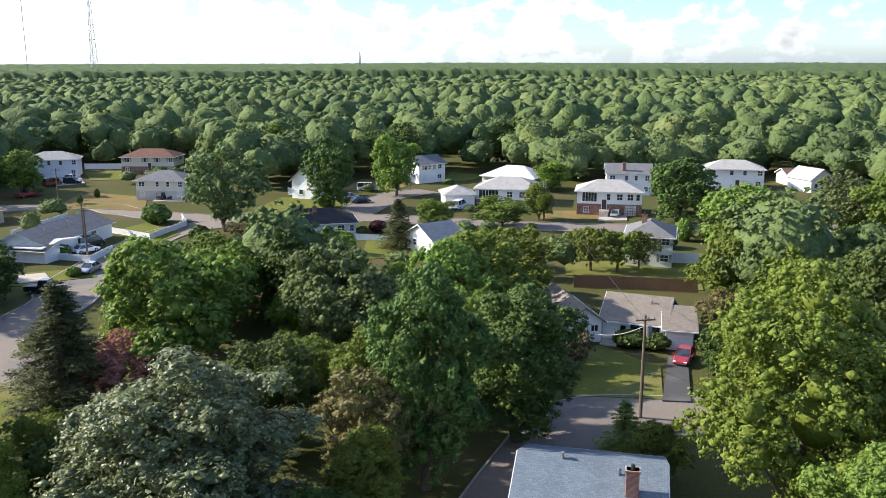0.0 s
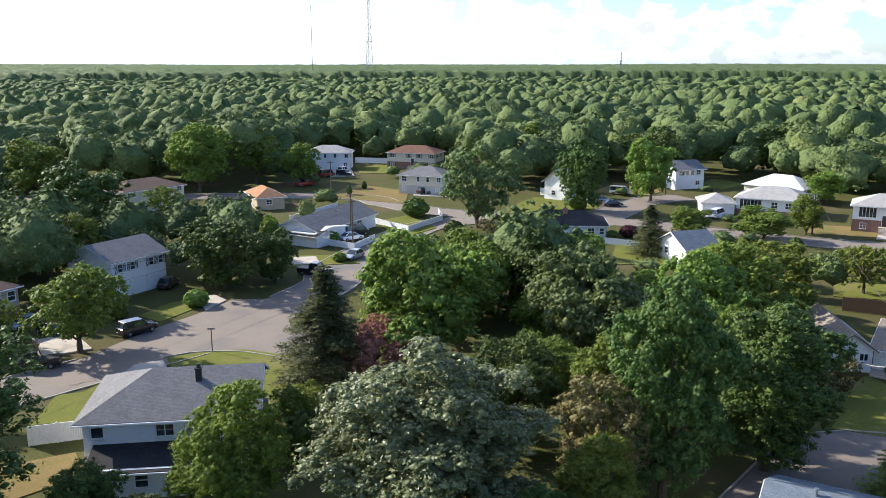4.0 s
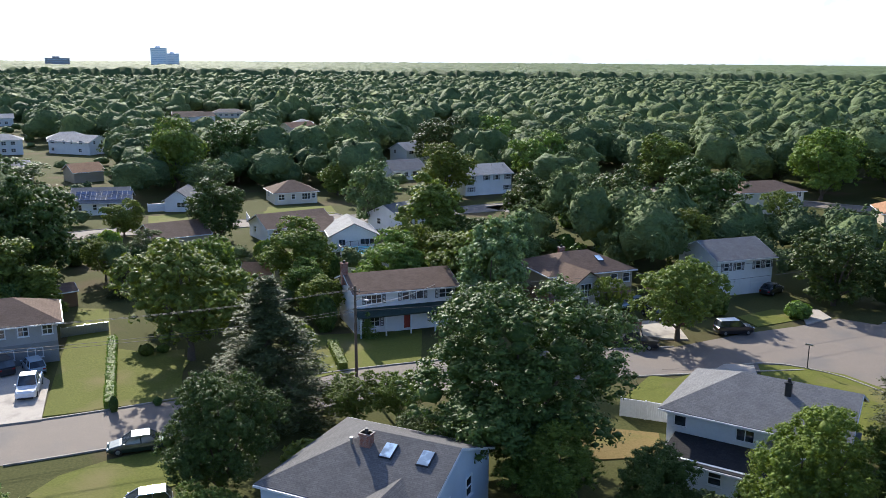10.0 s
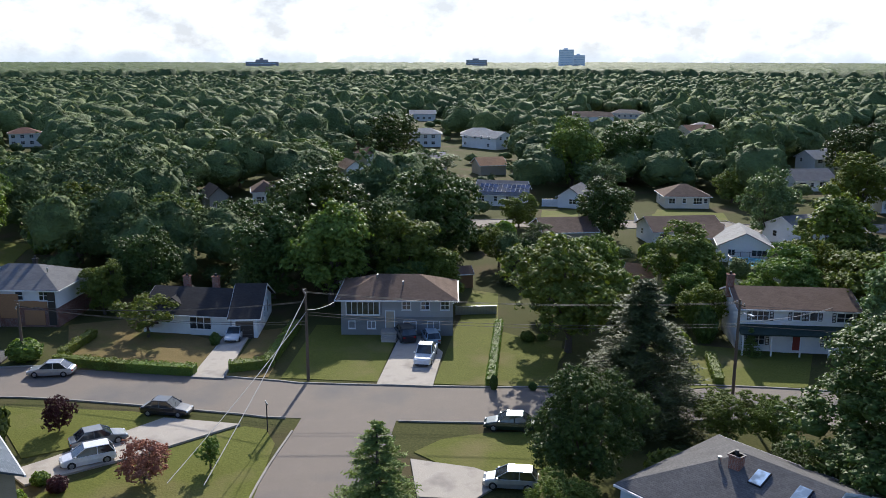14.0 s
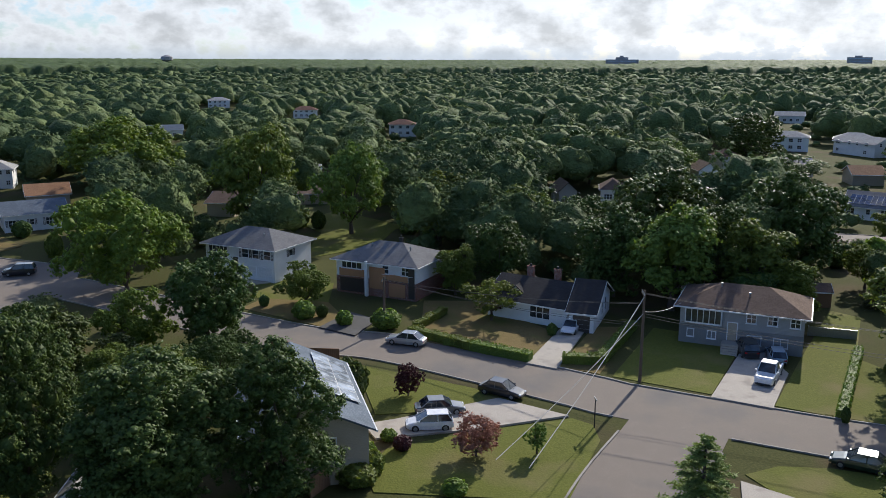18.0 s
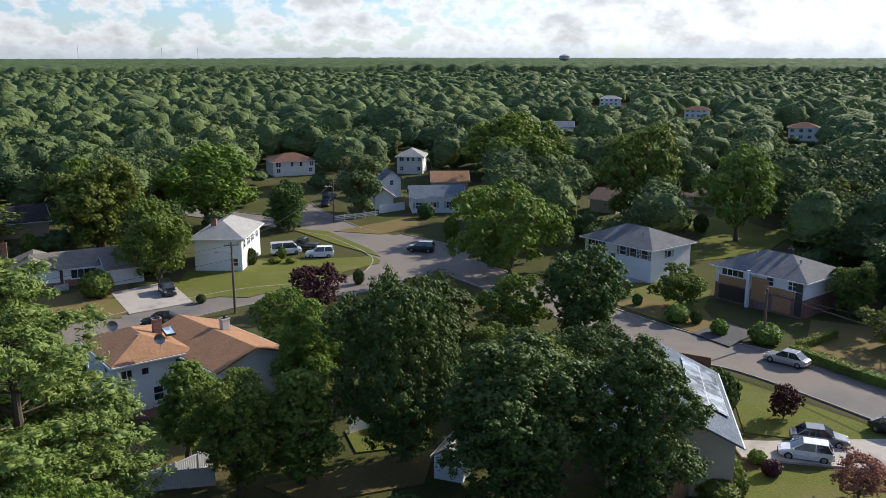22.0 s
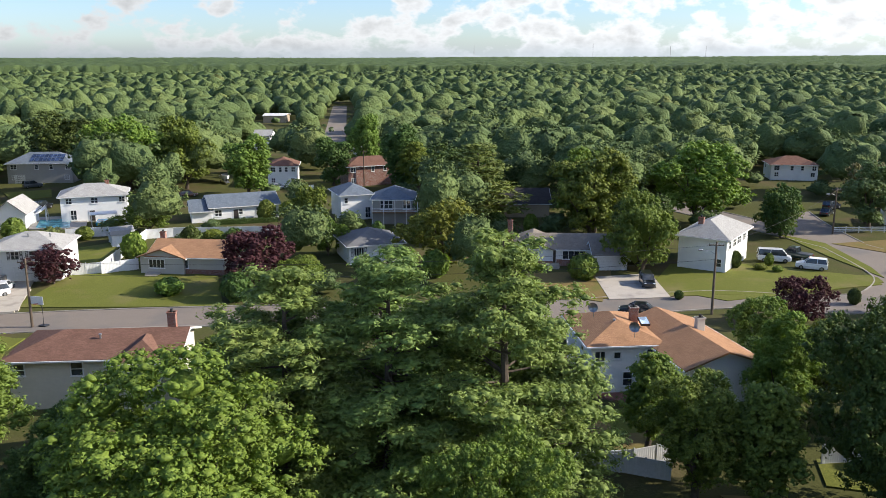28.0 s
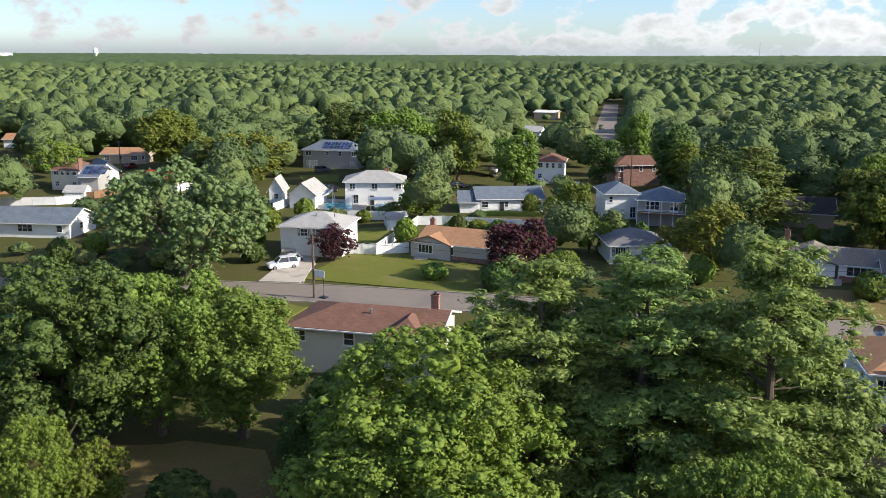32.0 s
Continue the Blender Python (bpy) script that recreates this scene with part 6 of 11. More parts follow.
# ================= the place =================
WALL_WHITE = siding("siding_white", (0.80, 0.80, 0.79))
WALL_GREY = siding("siding_grey", (0.35, 0.34, 0.325))
WALL_CREAM = siding("siding_cream", (0.68, 0.63, 0.52))
WALL_TAN = siding("siding_tan", (0.42, 0.35, 0.26))
WALL_BLUE = siding("siding_pale_blue", (0.55, 0.62, 0.68))
ROOF_GREY = shingle("shingles_grey", (0.20, 0.20, 0.205), (0.15, 0.15, 0.155))
ROOF_BLUE = shingle("shingles_blue_grey", (0.17, 0.20, 0.24), (0.12, 0.145, 0.175))
ROOF_DARK = shingle("shingles_charcoal", (0.05, 0.048, 0.05), (0.036, 0.035, 0.037))
ROOF_BROWN = shingle("shingles_brown", (0.19, 0.13, 0.10), (0.14, 0.095, 0.07))
ROOF_RED = shingle("shingles_red_brown", (0.21, 0.115, 0.085), (0.155, 0.085, 0.062))
ROOF_ORANGE = shingle("shingles_orange_brown", (0.42, 0.235, 0.13), (0.33, 0.18, 0.10))
ROOF_BRIGHT = shingle("shingles_red", (0.42, 0.05, 0.035), (0.34, 0.04, 0.03))
# cells with the pale sheen of the sky put into their base colour
SOLAR_SHEEN = glass("solar_cells_sheen", (0.15, 0.17, 0.20))
ROOF_DKGREY = shingle("shingles_dark_grey", (0.15, 0.145, 0.145), (0.11, 0.107, 0.108))
ROOF_PALEBLUE = shingle("shingles_pale_blue", (0.175, 0.21, 0.25), (0.13, 0.16, 0.195))
ROOF_LIGHT = shingle("shingles_light_grey", (0.42, 0.41, 0.39), (0.34, 0.33, 0.315))
SHUT_BLACK = plain("shutter_black", (0.03, 0.03, 0.035), 0.5)
RED_DOOR = plain("door_red", (0.25, 0.03, 0.025), 0.4)
# --- streets
road('road_main', 'grey worn asphalt residential street with kerbs', [(-94.4, -166.1), (-102.4, -113.0), (-95.1, -80.3), (-85.7, -45.2), (-85.0, -30.3), (-78.4, -8.3), (-77.5, -6.1), (-74.0, 14.1), (-72.3, 33.7), (-67.9, 50.5), (-61.3, 66.0), (-53.9, 81.1), (-53.3, 86.0), (-50.7, 108.4), (-53.5, 118.8), (-53.3, 140.5), (-50.7, 158.9), (-39.4, 169.8)], 8.4, ASPHALT, True, 'road', 0.03)
road('road_side', 'grey asphalt side street leading under the trees', [(-74.4, 0.5), (-69.1, -0.6), (-59.7, -2.7), (-45.4, -4.7)], 8.6, ASPHALT, True, 'road', 0.034)
road('road_back', 'pale grey asphalt back street', [(-163.5, 24.5), (-165.7, 29.5), (-160.9, 61.2), (-162.3, 72.8), (-154.6, 79.2), (-150.1, 122.6), (-148.6, 109.9)], 8.0, ASPHALT, True, 'road', 0.03)
road('road_south', 'grey asphalt residential street with kerbs', [(107.7, -104.3), (65.6, -110.6), (29.3, -109.3), (0.5, -105.1), (-39.3, -96.0), (-39.8, -95.5), (-62.9, -94.5), (-77.9, -88.0), (-100.2, -90.4), (-104.2, -108.6)], 8.0, ASPHALT, True, 'road', 0.036)
road('road_away', 'grey asphalt street running away between lawns', [(-81.5, -86.0), (-94.7, -95.8), (-102.4, -116.9), (-108.8, -134.8), (-115.0, -148.3)], 8.0, ASPHALT, True, 'road', 0.04)
road('road_north', 'grey asphalt street past the raised ranch houses', [(-163.5, 158.1), (-87.6, 186.8), (-68.2, 180.7), (-56.7, 174.3), (-37.4, 171.5), (-19.1, 173.4), (21.5, 162.6), (55.9, 160.6), (88.4, 160.5)], 8.0, ASPHALT, True, 'road', 0.04)
road('road_court', 'grey asphalt street between lawns', [(-20.9, 168.9), (-17.8, 183.9), (-12.7, 201.7), (-3.4, 210.9)], 9.0, ASPHALT, True, 'road', 0.044)
road('road_east', 'grey asphalt street before a ranch house', [(39.5, 71.9), (21.2, 71.9), (12.9, 71.3), (7.8, 61.5), (2.7, 48.5)], 8.5, ASPHALT, True, 'road', 0.04)
road('road_far', 'straight grey asphalt street into the distance', [(-41.6, -295.2), (-54.7, -368.9), (-69.4, -457.2), (-87.3, -564.8)], 9.0, ASPHALT, False, 'road', 0.04)
widening([(-62.1, 82.9), (-60.5, 90.7), (-59.8, 98.2), (-55.4, 99.9), (-49.9, 94.6), (-46.7, 89.5), (-42.7, 86.6), (-39.4, 85.9), (-34.7, 77.2), (-40.7, 78.4), (-43.9, 79.2), (-47.0, 79.5), (-51.0, 78.5), (-54.5, 75.7), (-56.1, 68.6), (-58.7, 65.3), (-63.1, 71.3)])
kerbs()
ROOF_WHITE = shingle("roof_white_metal", (0.66, 0.65, 0.62), (0.60, 0.59, 0.56), 0.85)
WALL_BRICK = brickwork("brick_brown", (0.24, 0.09, 0.06), (0.16, 0.06, 0.045))
WALL_DKGREY = siding("siding_dark_grey", (0.22, 0.218, 0.215))
WALL_STONE = siding("siding_stone", (0.48, 0.46, 0.42), 0.25)
PLYWOOD = surface("plywood_bare", (0.48, 0.25, 0.12), (0.38, 0.20, 0.10), 1.2, 8, 0.8, bump=0.2)
# for dark doors, and for the painted shade inside open bays and a garage
DOOR_AND_SHADE = plain("door_and_shade", (0.05, 0.04, 0.035), 0.5)
GARAGE_GREY = plain("garage_grey", (0.55, 0.56, 0.57), 0.5)
AWNING = shingle("awning_dark_green", (0.05, 0.075, 0.065), (0.04, 0.06, 0.05))
ROOF_TAUPE = shingle("shingles_taupe", (0.27, 0.235, 0.195), (0.21, 0.18, 0.15))
# --- houses to the north
h_ranch_e = house('white ranch house with brown shingle roof and lawn', (18.2, 93.4), (24.6, 90.9), 9, 2.7, "gable_x", 1.9, WALL_WHITE, ROOF_TAUPE, wins=(('f', 3.4, 0.9, 3.6, 1.4, 3), ('f', 2.2, 1.2, 0.7, 0.8, 1)), doors=(('f', 0.6, 0.35, WHITE),), vents=((5, 3),))   # 6.9 m long
h_ranch_e_bump = house('white front gable wing of a ranch house', (13.8, 92.0), (18.0, 92.8), 11, 2.7, "gable_y", 1.5, WALL_WHITE, ROOF_TAUPE, wins=(('f', 1.0, 1.1, 1.3, 1.1, 2), ('f', 3.4, 1.3, 0.9, 0.7, 2)))   # 4.3 m long
h_ranch_e_gar = house('white attached garage with a brown roof', (24.6, 90.1), (27.5, 89.5), 8, 2.5, "gable_x", 1.5, WALL_WHITE, ROOF_TAUPE, garages=(('f', 0.8, 2.6, None),))   # 3.0 m long
h_deck_n = house('white two-storey house with a grey hip roof and deck', (28.5, 130.2), (35.3, 128.3), 9, 5.0, "hip", 1.7, WALL_WHITE, ROOF_GREY, wins=(('f', 1.0, 3.6, 1.6, 1.1, 2), ('f', 2.66, 3.6, 0.9, 1.1, 1), ('f', 4.06, 3.6, 0.9, 1.1, 1), ('f', 5.6000000000000005, 3.6, 1.2, 1.1, 2), ('r', 2.0, 3.6, 0.9, 1.0, 1), ('r', 5.5, 3.6, 0.9, 1.0, 1), ('l', 2.0, 3.6, 0.9, 1.0, 1), ('f', 1.2, 1.0, 1.2, 1.0, 2), ('f', 5.46, 1.0, 1.2, 1.0, 2)), chimney=((2.5, 4.0, 7.6, BRICK_RED),), shutters=SHUT_BLACK)   # 7.1 m long
h_raised_n = house('white raised ranch with dark brick base and pale roof', (28.0, 176.4), (41.0, 173.9), 9, 5.2, "hip", 1.8, WALL_WHITE, ROOF_LIGHT, wins=(('f', 1.5, 2.9, 4.2, 1.9, 5), ('f', 8.6, 3.3, 1.0, 1.2, 1), ('f', 11.5, 3.3, 1.6, 1.2, 2), ('f', 14.5, 3.3, 1.6, 1.2, 2), ('f', 17, 3.3, 1.0, 1.2, 1), ('f', 2, 0.7, 1.4, 1, 2)), doors=(('f', 7.2, 1.3, DOOR_AND_SHADE),), garages=(('f', 14.0, 2.8, None),), base=(2.4, WALL_BRICK))   # 13.2 m long
h_back_n = house('white two-storey house with a brick chimney', (39.4, 204.1), (49.7, 202.5), 9, 5.4, "gable_x", 1.8, WALL_WHITE, ROOF_GREY, wins=(('f', 1.0, 3.6, 1.6, 1.1, 2), ('f', 5.7, 3.6, 0.9, 1.1, 1), ('f', 8.7, 3.6, 0.9, 1.1, 1), ('f', 12.0, 3.6, 1.2, 1.1, 2), ('r', 2.0, 3.6, 0.9, 1.0, 1), ('r', 5.5, 3.6, 0.9, 1.0, 1), ('l', 2.0, 3.6, 0.9, 1.0, 1), ('f', 1.2, 1.0, 1.2, 1.0, 2), ('f', 11.700000000000001, 1.0, 1.2, 1.0, 2)), chimney=((4.0, 1.0, 7.8, BRICK_RED),))   # 10.4 m long
h_far_ne = house('white two-storey house before dark woods', (66.2, 214.5), (80.0, 211.4), 9, 5.2, "hip", 1.8, WALL_WHITE, ROOF_LIGHT, wins=(('f', 1.0, 3.6, 1.6, 1.1, 2), ('f', 6.46, 3.6, 0.9, 1.1, 1), ('f', 9.86, 3.6, 0.9, 1.1, 1), ('f', 13.600000000000001, 3.6, 1.2, 1.1, 2), ('r', 2.0, 3.6, 0.9, 1.0, 1), ('r', 5.5, 3.6, 0.9, 1.0, 1), ('l', 2.0, 3.6, 0.9, 1.0, 1), ('f', 1.2, 1.0, 1.2, 1.0, 2), ('f', 13.26, 1.0, 1.2, 1.0, 2)), doors=(('f', 8.0, 0.3, DOOR_AND_SHADE),))   # 14.1 m long
h_hip_n = house('white house with big windows and a pale hip roof', (7.3, 190.1), (21.3, 187.3), 10, 3.8, "hip", 2.0, WALL_WHITE, ROOF_LIGHT, wins=(('f', 1.0, 1.4, 5.5, 1.9, 6), ('f', 9, 1.8, 1.5, 1.2, 2), ('f', 12.5, 1.8, 1.5, 1.2, 2), ('f', 16, 1.8, 1.5, 1.2, 2)), base=(1.2, WALL_BRICK))   # 14.3 m long
h_hip_gar = house('white garage wing with a pale roof', (0.5, 187.3), (7.0, 188.2), 8, 2.7, "hip", 1.4, WALL_WHITE, ROOF_LIGHT, garages=(('f', 2.2, 4.6, None),))   # 6.6 m long
h_whiteroof_n = house('house with a bright white metal roof', (9.8, 214.5), (22.2, 207.8), 10, 3.6, "hip", 2.2, WALL_CREAM, ROOF_WHITE, wins=(('f', 1.0, 1.1, 1.6, 1.1, 2), ('f', 5.7, 1.2, 0.9, 1.0, 1), ('f', 9.3, 1.0, 2.2, 1.3, 3), ('f', 12.75, 1.2, 0.9, 1.0, 1), ('r', 2.5, 1.2, 0.9, 1.0, 1), ('l', 2.5, 1.2, 0.9, 1.0, 1)))   # 14.1 m long
h_grey_n = house('grey-white two-storey house beside tall trees', (-6.3, 223.1), (0.5, 228.7), 8, 5.2, "gable_x", 1.8, WALL_WHITE, ROOF_GREY, wins=(('f', 1.0, 3.6, 1.6, 1.1, 2), ('f', 3.04, 3.6, 0.9, 1.1, 1), ('f', 4.64, 3.6, 0.9, 1.1, 1), ('f', 6.4, 3.6, 1.2, 1.1, 2), ('r', 2.0, 3.6, 0.9, 1.0, 1), ('r', 5.5, 3.6, 0.9, 1.0, 1), ('l', 2.0, 3.6, 0.9, 1.0, 1), ('f', 1.2, 1.0, 1.2, 1.0, 2), ('f', 6.24, 1.0, 1.2, 1.0, 2)), garages=(('f', 0.8, 2.4, None),))   # 8.8 m long
h_small_n = house('small white house with a blue-grey gable roof', (-1.6, 136.0), (3.3, 139.4), 8, 3.0, "gable_x", 2.0, WALL_WHITE, ROOF_BLUE, wins=(('f', 1.6, 1.2, 1.0, 1.0, 2), ('l', 2.0, 1.2, 0.9, 1.0, 1)))   # 6.0 m long
h_pink_ne = house('small pale house at the wood edge', (89.2, 219.5), (94.0, 219.7), 7, 2.8, "gable_x", 1.4, WALL_CREAM, ROOF_BROWN, wins=(('f', 1, 1.1, 1, 1, 1),))   # 4.8 m long
h_white_ne = house('white house half hidden by trees', (89.8, 206.6), (96.1, 208.9), 8, 3.5, "gable_y", 2.2, WALL_WHITE, ROOF_LIGHT, wins=(('f', 1, 1.1, 1, 1, 1),))   # 6.7 m long
h_blue_n = house('low white house with a dark grey hip roof', (-31.3, 150.0), (-15.9, 153.4), 9, 2.9, "hip", 1.9, WALL_BLUE, ROOF_DARK, wins=(('f', 12, 1.1, 1.0, 1.1, 1), ('f', 14.5, 1.1, 1.4, 1.1, 2), ('f', 17, 1.1, 0.9, 1.1, 1)), chimney=((8.5, 3.4, 5.3, BRICK_RED),))   # 15.8 m long
h_gable_n = house('tall white gabled house behind trees', (-35.5, 198.7), (-29.9, 196.3), 9, 4.6, "gable_y", 2.6, WALL_WHITE, ROOF_LIGHT, wins=(('f', 2, 1.2, 1.0, 1.0, 1),))   # 6.1 m long
h_red_n = house('cream raised ranch with a red roof and front steps', (-92.1, 243.7), (-76.9, 243.4), 9, 5.2, "hip", 1.8, WALL_CREAM, ROOF_RED, wins=(('f', 1.0, 3.6, 1.6, 1.1, 2), ('f', 7.22, 3.6, 0.9, 1.1, 1), ('f', 11.02, 3.6, 0.9, 1.1, 1), ('f', 15.200000000000001, 3.6, 1.2, 1.1, 2), ('r', 2.0, 3.6, 0.9, 1.0, 1), ('r', 5.5, 3.6, 0.9, 1.0, 1), ('l', 2.0, 3.6, 0.9, 1.0, 1), ('f', 1.2, 1.0, 1.2, 1.0, 2), ('f', 14.82, 1.0, 1.2, 1.0, 2)), doors=(('f', 8.5, 1.3, DOOR_AND_SHADE),), base=(2.3, WALL_BRICK), shutters=SHUT_BLACK)   # 15.2 m long
h_grey_nw = house('grey-white two-storey house with a light roof', (-115.1, 234.3), (-102.2, 238.0), 9, 5.2, "hip", 1.8, WALL_WHITE, ROOF_LIGHT, wins=(('f', 1.0, 3.6, 1.6, 1.1, 2), ('f', 6.84, 3.6, 0.9, 1.1, 1), ('f', 10.44, 3.6, 0.9, 1.1, 1), ('f', 14.4, 3.6, 1.2, 1.1, 2), ('r', 2.0, 3.6, 0.9, 1.0, 1), ('r', 5.5, 3.6, 0.9, 1.0, 1), ('l', 2.0, 3.6, 0.9, 1.0, 1), ('f', 1.2, 1.0, 1.2, 1.0, 2), ('f', 14.040000000000001, 1.0, 1.2, 1.0, 2)))   # 13.4 m long
h_raised_nw = house('pale raised ranch with a grey roof on a rise', (-71.4, 196.7), (-60.0, 195.9), 9, 4.8, "hip", 1.7, WALL_CREAM, ROOF_GREY, wins=(('f', 1.0, 3.2, 1.6, 1.1, 2), ('f', 6.08, 3.2, 0.9, 1.1, 1), ('f', 9.28, 3.2, 0.9, 1.1, 1), ('f', 12.8, 3.2, 1.2, 1.1, 2), ('r', 2.0, 3.2, 0.9, 1.0, 1), ('r', 5.5, 3.2, 0.9, 1.0, 1), ('l', 2.0, 3.2, 0.9, 1.0, 1), ('f', 1.2, 1.0, 1.2, 1.0, 2), ('f', 12.48, 1.0, 1.2, 1.0, 2)), base=(2.2, WALL_STONE))   # 11.4 m long
h_tan_nw = house('tan house with an orange-brown hip roof', (-92.1, 163.4), (-87.6, 167.4), 11, 2.9, "hip", 1.6, WALL_TAN, ROOF_ORANGE, wins=(('f', 2, 1.2, 1.2, 1.0, 2), ('l', 3, 1.2, 1.2, 1.0, 2)))   # 6.0 m long
h_long = house('long white ranch house with a grey roof', (-63.7, 133.1), (-60.9, 154.0), 9, 2.8, "gable_x", 1.9, WALL_WHITE, ROOF_GREY, wins=(('f', 2, 1.1, 1.6, 1.1, 2), ('f', 6, 1.1, 1.2, 1.1, 2), ('f', 10, 1.1, 1.2, 1.1, 2), ('f', 14, 1.1, 1.6, 1.1, 2), ('r', 3, 1.1, 1.2, 1.1, 2)), vents=((5, 3), (12, 3)))   # 21.1 m long
h_long_patio = house('white patio roof beside a ranch house', (-70.1, 133.7), (-63.7, 132.2), 9, 2.5, "gable_x", 0.5, WALL_WHITE, ROOF_WHITE)   # 6.6 m long
h_long_gar = house('dark low roof annex of a ranch house', (-69.9, 133.4), (-63.0, 131.6), 3.5, 2.2, "gable_x", 0.6, WALL_WHITE, ROOF_DARK)   # 7.1 m long
# --- houses to the west
h_split = house('white split-level house with a grey shingle roof', (-43.7, 49.5), (-32.1, 54.9), 9.5, 5.0, "half", 2.1, WALL_WHITE, ROOF_GREY, over=0.6, wins=(('f', 0.6, 3.4, 0.9, 0.8, 1), ('f', 5.4, 3.3, 1.3, 0.9, 2), ('l', 3, 3.3, 1.2, 1.0, 2)), chimney=((8.3, 3.3, 7.5, DARKMETAL),), frame_mat=WHITE)   # 12.8 m long
h_split_low = house('lower wing of a split-level house with a grey roof', (-36.0, 52.0), (-31.2, 54.1), 3.1, 3.5, "shed", 1.45, WALL_WHITE, ROOF_GREY, over=0.4)   # 5.2 m long
h_split_ext = house('rear extension with a dark brown low-slope roof', (-41.3, 46.8), (-34.9, 49.7), 5.5, 2.3, "shed", 0.9, WALL_WHITE, ROOF_DARK, over=0.35, wins=(('f', 3.6, 0.9, 1.0, 1.1, 1), ('f', 0.6, 0.9, 1.0, 1.1, 1)), doors=(('f', 6.0, 0.1, DOOR_AND_SHADE),))   # 7.0 m long
h_red_raised = house('brick and tan raised ranch with red-brown roof', (-81.4, 68.9), (-78.9, 80.9), 9, 5.0, "hip", 1.8, WALL_TAN, ROOF_BROWN, wins=(('f', 0.8, 2.6, 1.6, 1.6, 3), ('f', 3.2, 2.6, 1.2, 1.6, 2), ('f', 9.6, 3.2, 1.0, 1.1, 1), ('f', 11.6, 3.2, 1.0, 1.1, 1), ('f', 0.8, 0.6, 1.6, 1.2, 3), ('r', 3, 3.2, 1.0, 1.1, 1)), base=(2.4, WALL_BRICK), skylights=((8.5, 2.4),), chimney=((4.5, 5.5, 7.2, BRICK_RED),))   # 12.3 m long
h_red_bump = house('brick entry gable of a raised ranch', (-77.2, 69.6), (-76.9, 73.3), 5, 4.9, "gable_y", 1.2, WALL_STONE, ROOF_BROWN, wins=(('f', 0.7, 2.8, 1.6, 1.6, 3),), doors=(('f', 1.0, 0.4, DOOR_AND_SHADE),))   # 3.7 m long
h_two_garage = house('white two-storey house with grey roof and two garage doors', (-75.0, 93.3), (-72.9, 102.3), 9, 5.3, "gable_x", 1.8, WALL_WHITE, ROOF_GREY, wins=(('f', 1.2, 3.6, 0.9, 1.0, 1), ('f', 3.6, 3.6, 0.9, 1.0, 1), ('f', 7.4, 3.6, 0.9, 1.0, 1), ('f', 9.4, 3.6, 0.9, 1.0, 1), ('r', 3, 3.6, 0.9, 1.0, 1)), garages=(('f', 2.0, 2.5, None), ('f', 6.8, 2.5, None)), shutters=SHUT_BLACK)   # 9.2 m long
h_mid_w = house('cream two-storey house half hidden by trees', (-115.8, 149.8), (-111.0, 164.5), 9, 5.0, "hip", 1.7, WALL_CREAM, ROOF_BROWN, wins=(('f', 1.0, 3.6, 1.6, 1.1, 2), ('f', 6.46, 3.6, 0.9, 1.1, 1), ('f', 9.86, 3.6, 0.9, 1.1, 1), ('f', 13.600000000000001, 3.6, 1.2, 1.1, 2), ('r', 2.0, 3.6, 0.9, 1.0, 1), ('r', 5.5, 3.6, 0.9, 1.0, 1), ('l', 2.0, 3.6, 0.9, 1.0, 1), ('f', 1.2, 1.0, 1.2, 1.0, 2), ('f', 13.26, 1.0, 1.2, 1.0, 2)))   # 15.5 m long
h_white_w = house('white two-storey house with roof vents', (-168.2, 115.1), (-166.9, 127.9), 9, 5.2, "gable_x", 1.9, WALL_WHITE, ROOF_LIGHT, wins=(('f', 1.0, 3.6, 1.6, 1.1, 2), ('f', 6.08, 3.6, 0.9, 1.1, 1), ('f', 9.28, 3.6, 0.9, 1.1, 1), ('f', 12.8, 3.6, 1.2, 1.1, 2), ('r', 2.0, 3.6, 0.9, 1.0, 1), ('r', 5.5, 3.6, 0.9, 1.0, 1), ('l', 2.0, 3.6, 0.9, 1.0, 1), ('f', 1.2, 1.0, 1.2, 1.0, 2), ('f', 12.48, 1.0, 1.2, 1.0, 2)), vents=((4, 3), (9, 3), (12, 3)), shutters=SHUT_BLACK)   # 12.9 m long
h_grey_w = house('grey roofed house at the back street', (-200.2, 113.1), (-199.9, 123.5), 10, 3.0, "gable_x", 2.2, WALL_WHITE, ROOF_GREY, wins=(('f', 1.0, 1.1, 1.6, 1.1, 2), ('f', 3.8, 1.2, 0.9, 1.0, 1), ('f', 6.2, 1.0, 2.2, 1.3, 3), ('f', 8.5, 1.2, 0.9, 1.0, 1), ('r', 2.5, 1.2, 0.9, 1.0, 1), ('l', 2.5, 1.2, 0.9, 1.0, 1)))   # 10.4 m long
h_grey_w2 = house('grey house with a long roof by the back street', (-136.2, 78.9), (-140.4, 91.6), 9, 3.0, "gable_x", 2.0, WALL_WHITE, ROOF_GREY, wins=(('f', 1.0, 1.1, 1.6, 1.1, 2), ('f', 3.42, 1.2, 0.9, 1.0, 1), ('f', 5.58, 1.0, 2.2, 1.3, 3), ('f', 7.6499999999999995, 1.2, 0.9, 1.0, 1), ('r', 2.5, 1.2, 0.9, 1.0, 1), ('l', 2.5, 1.2, 0.9, 1.0, 1)))   # 13.4 m long
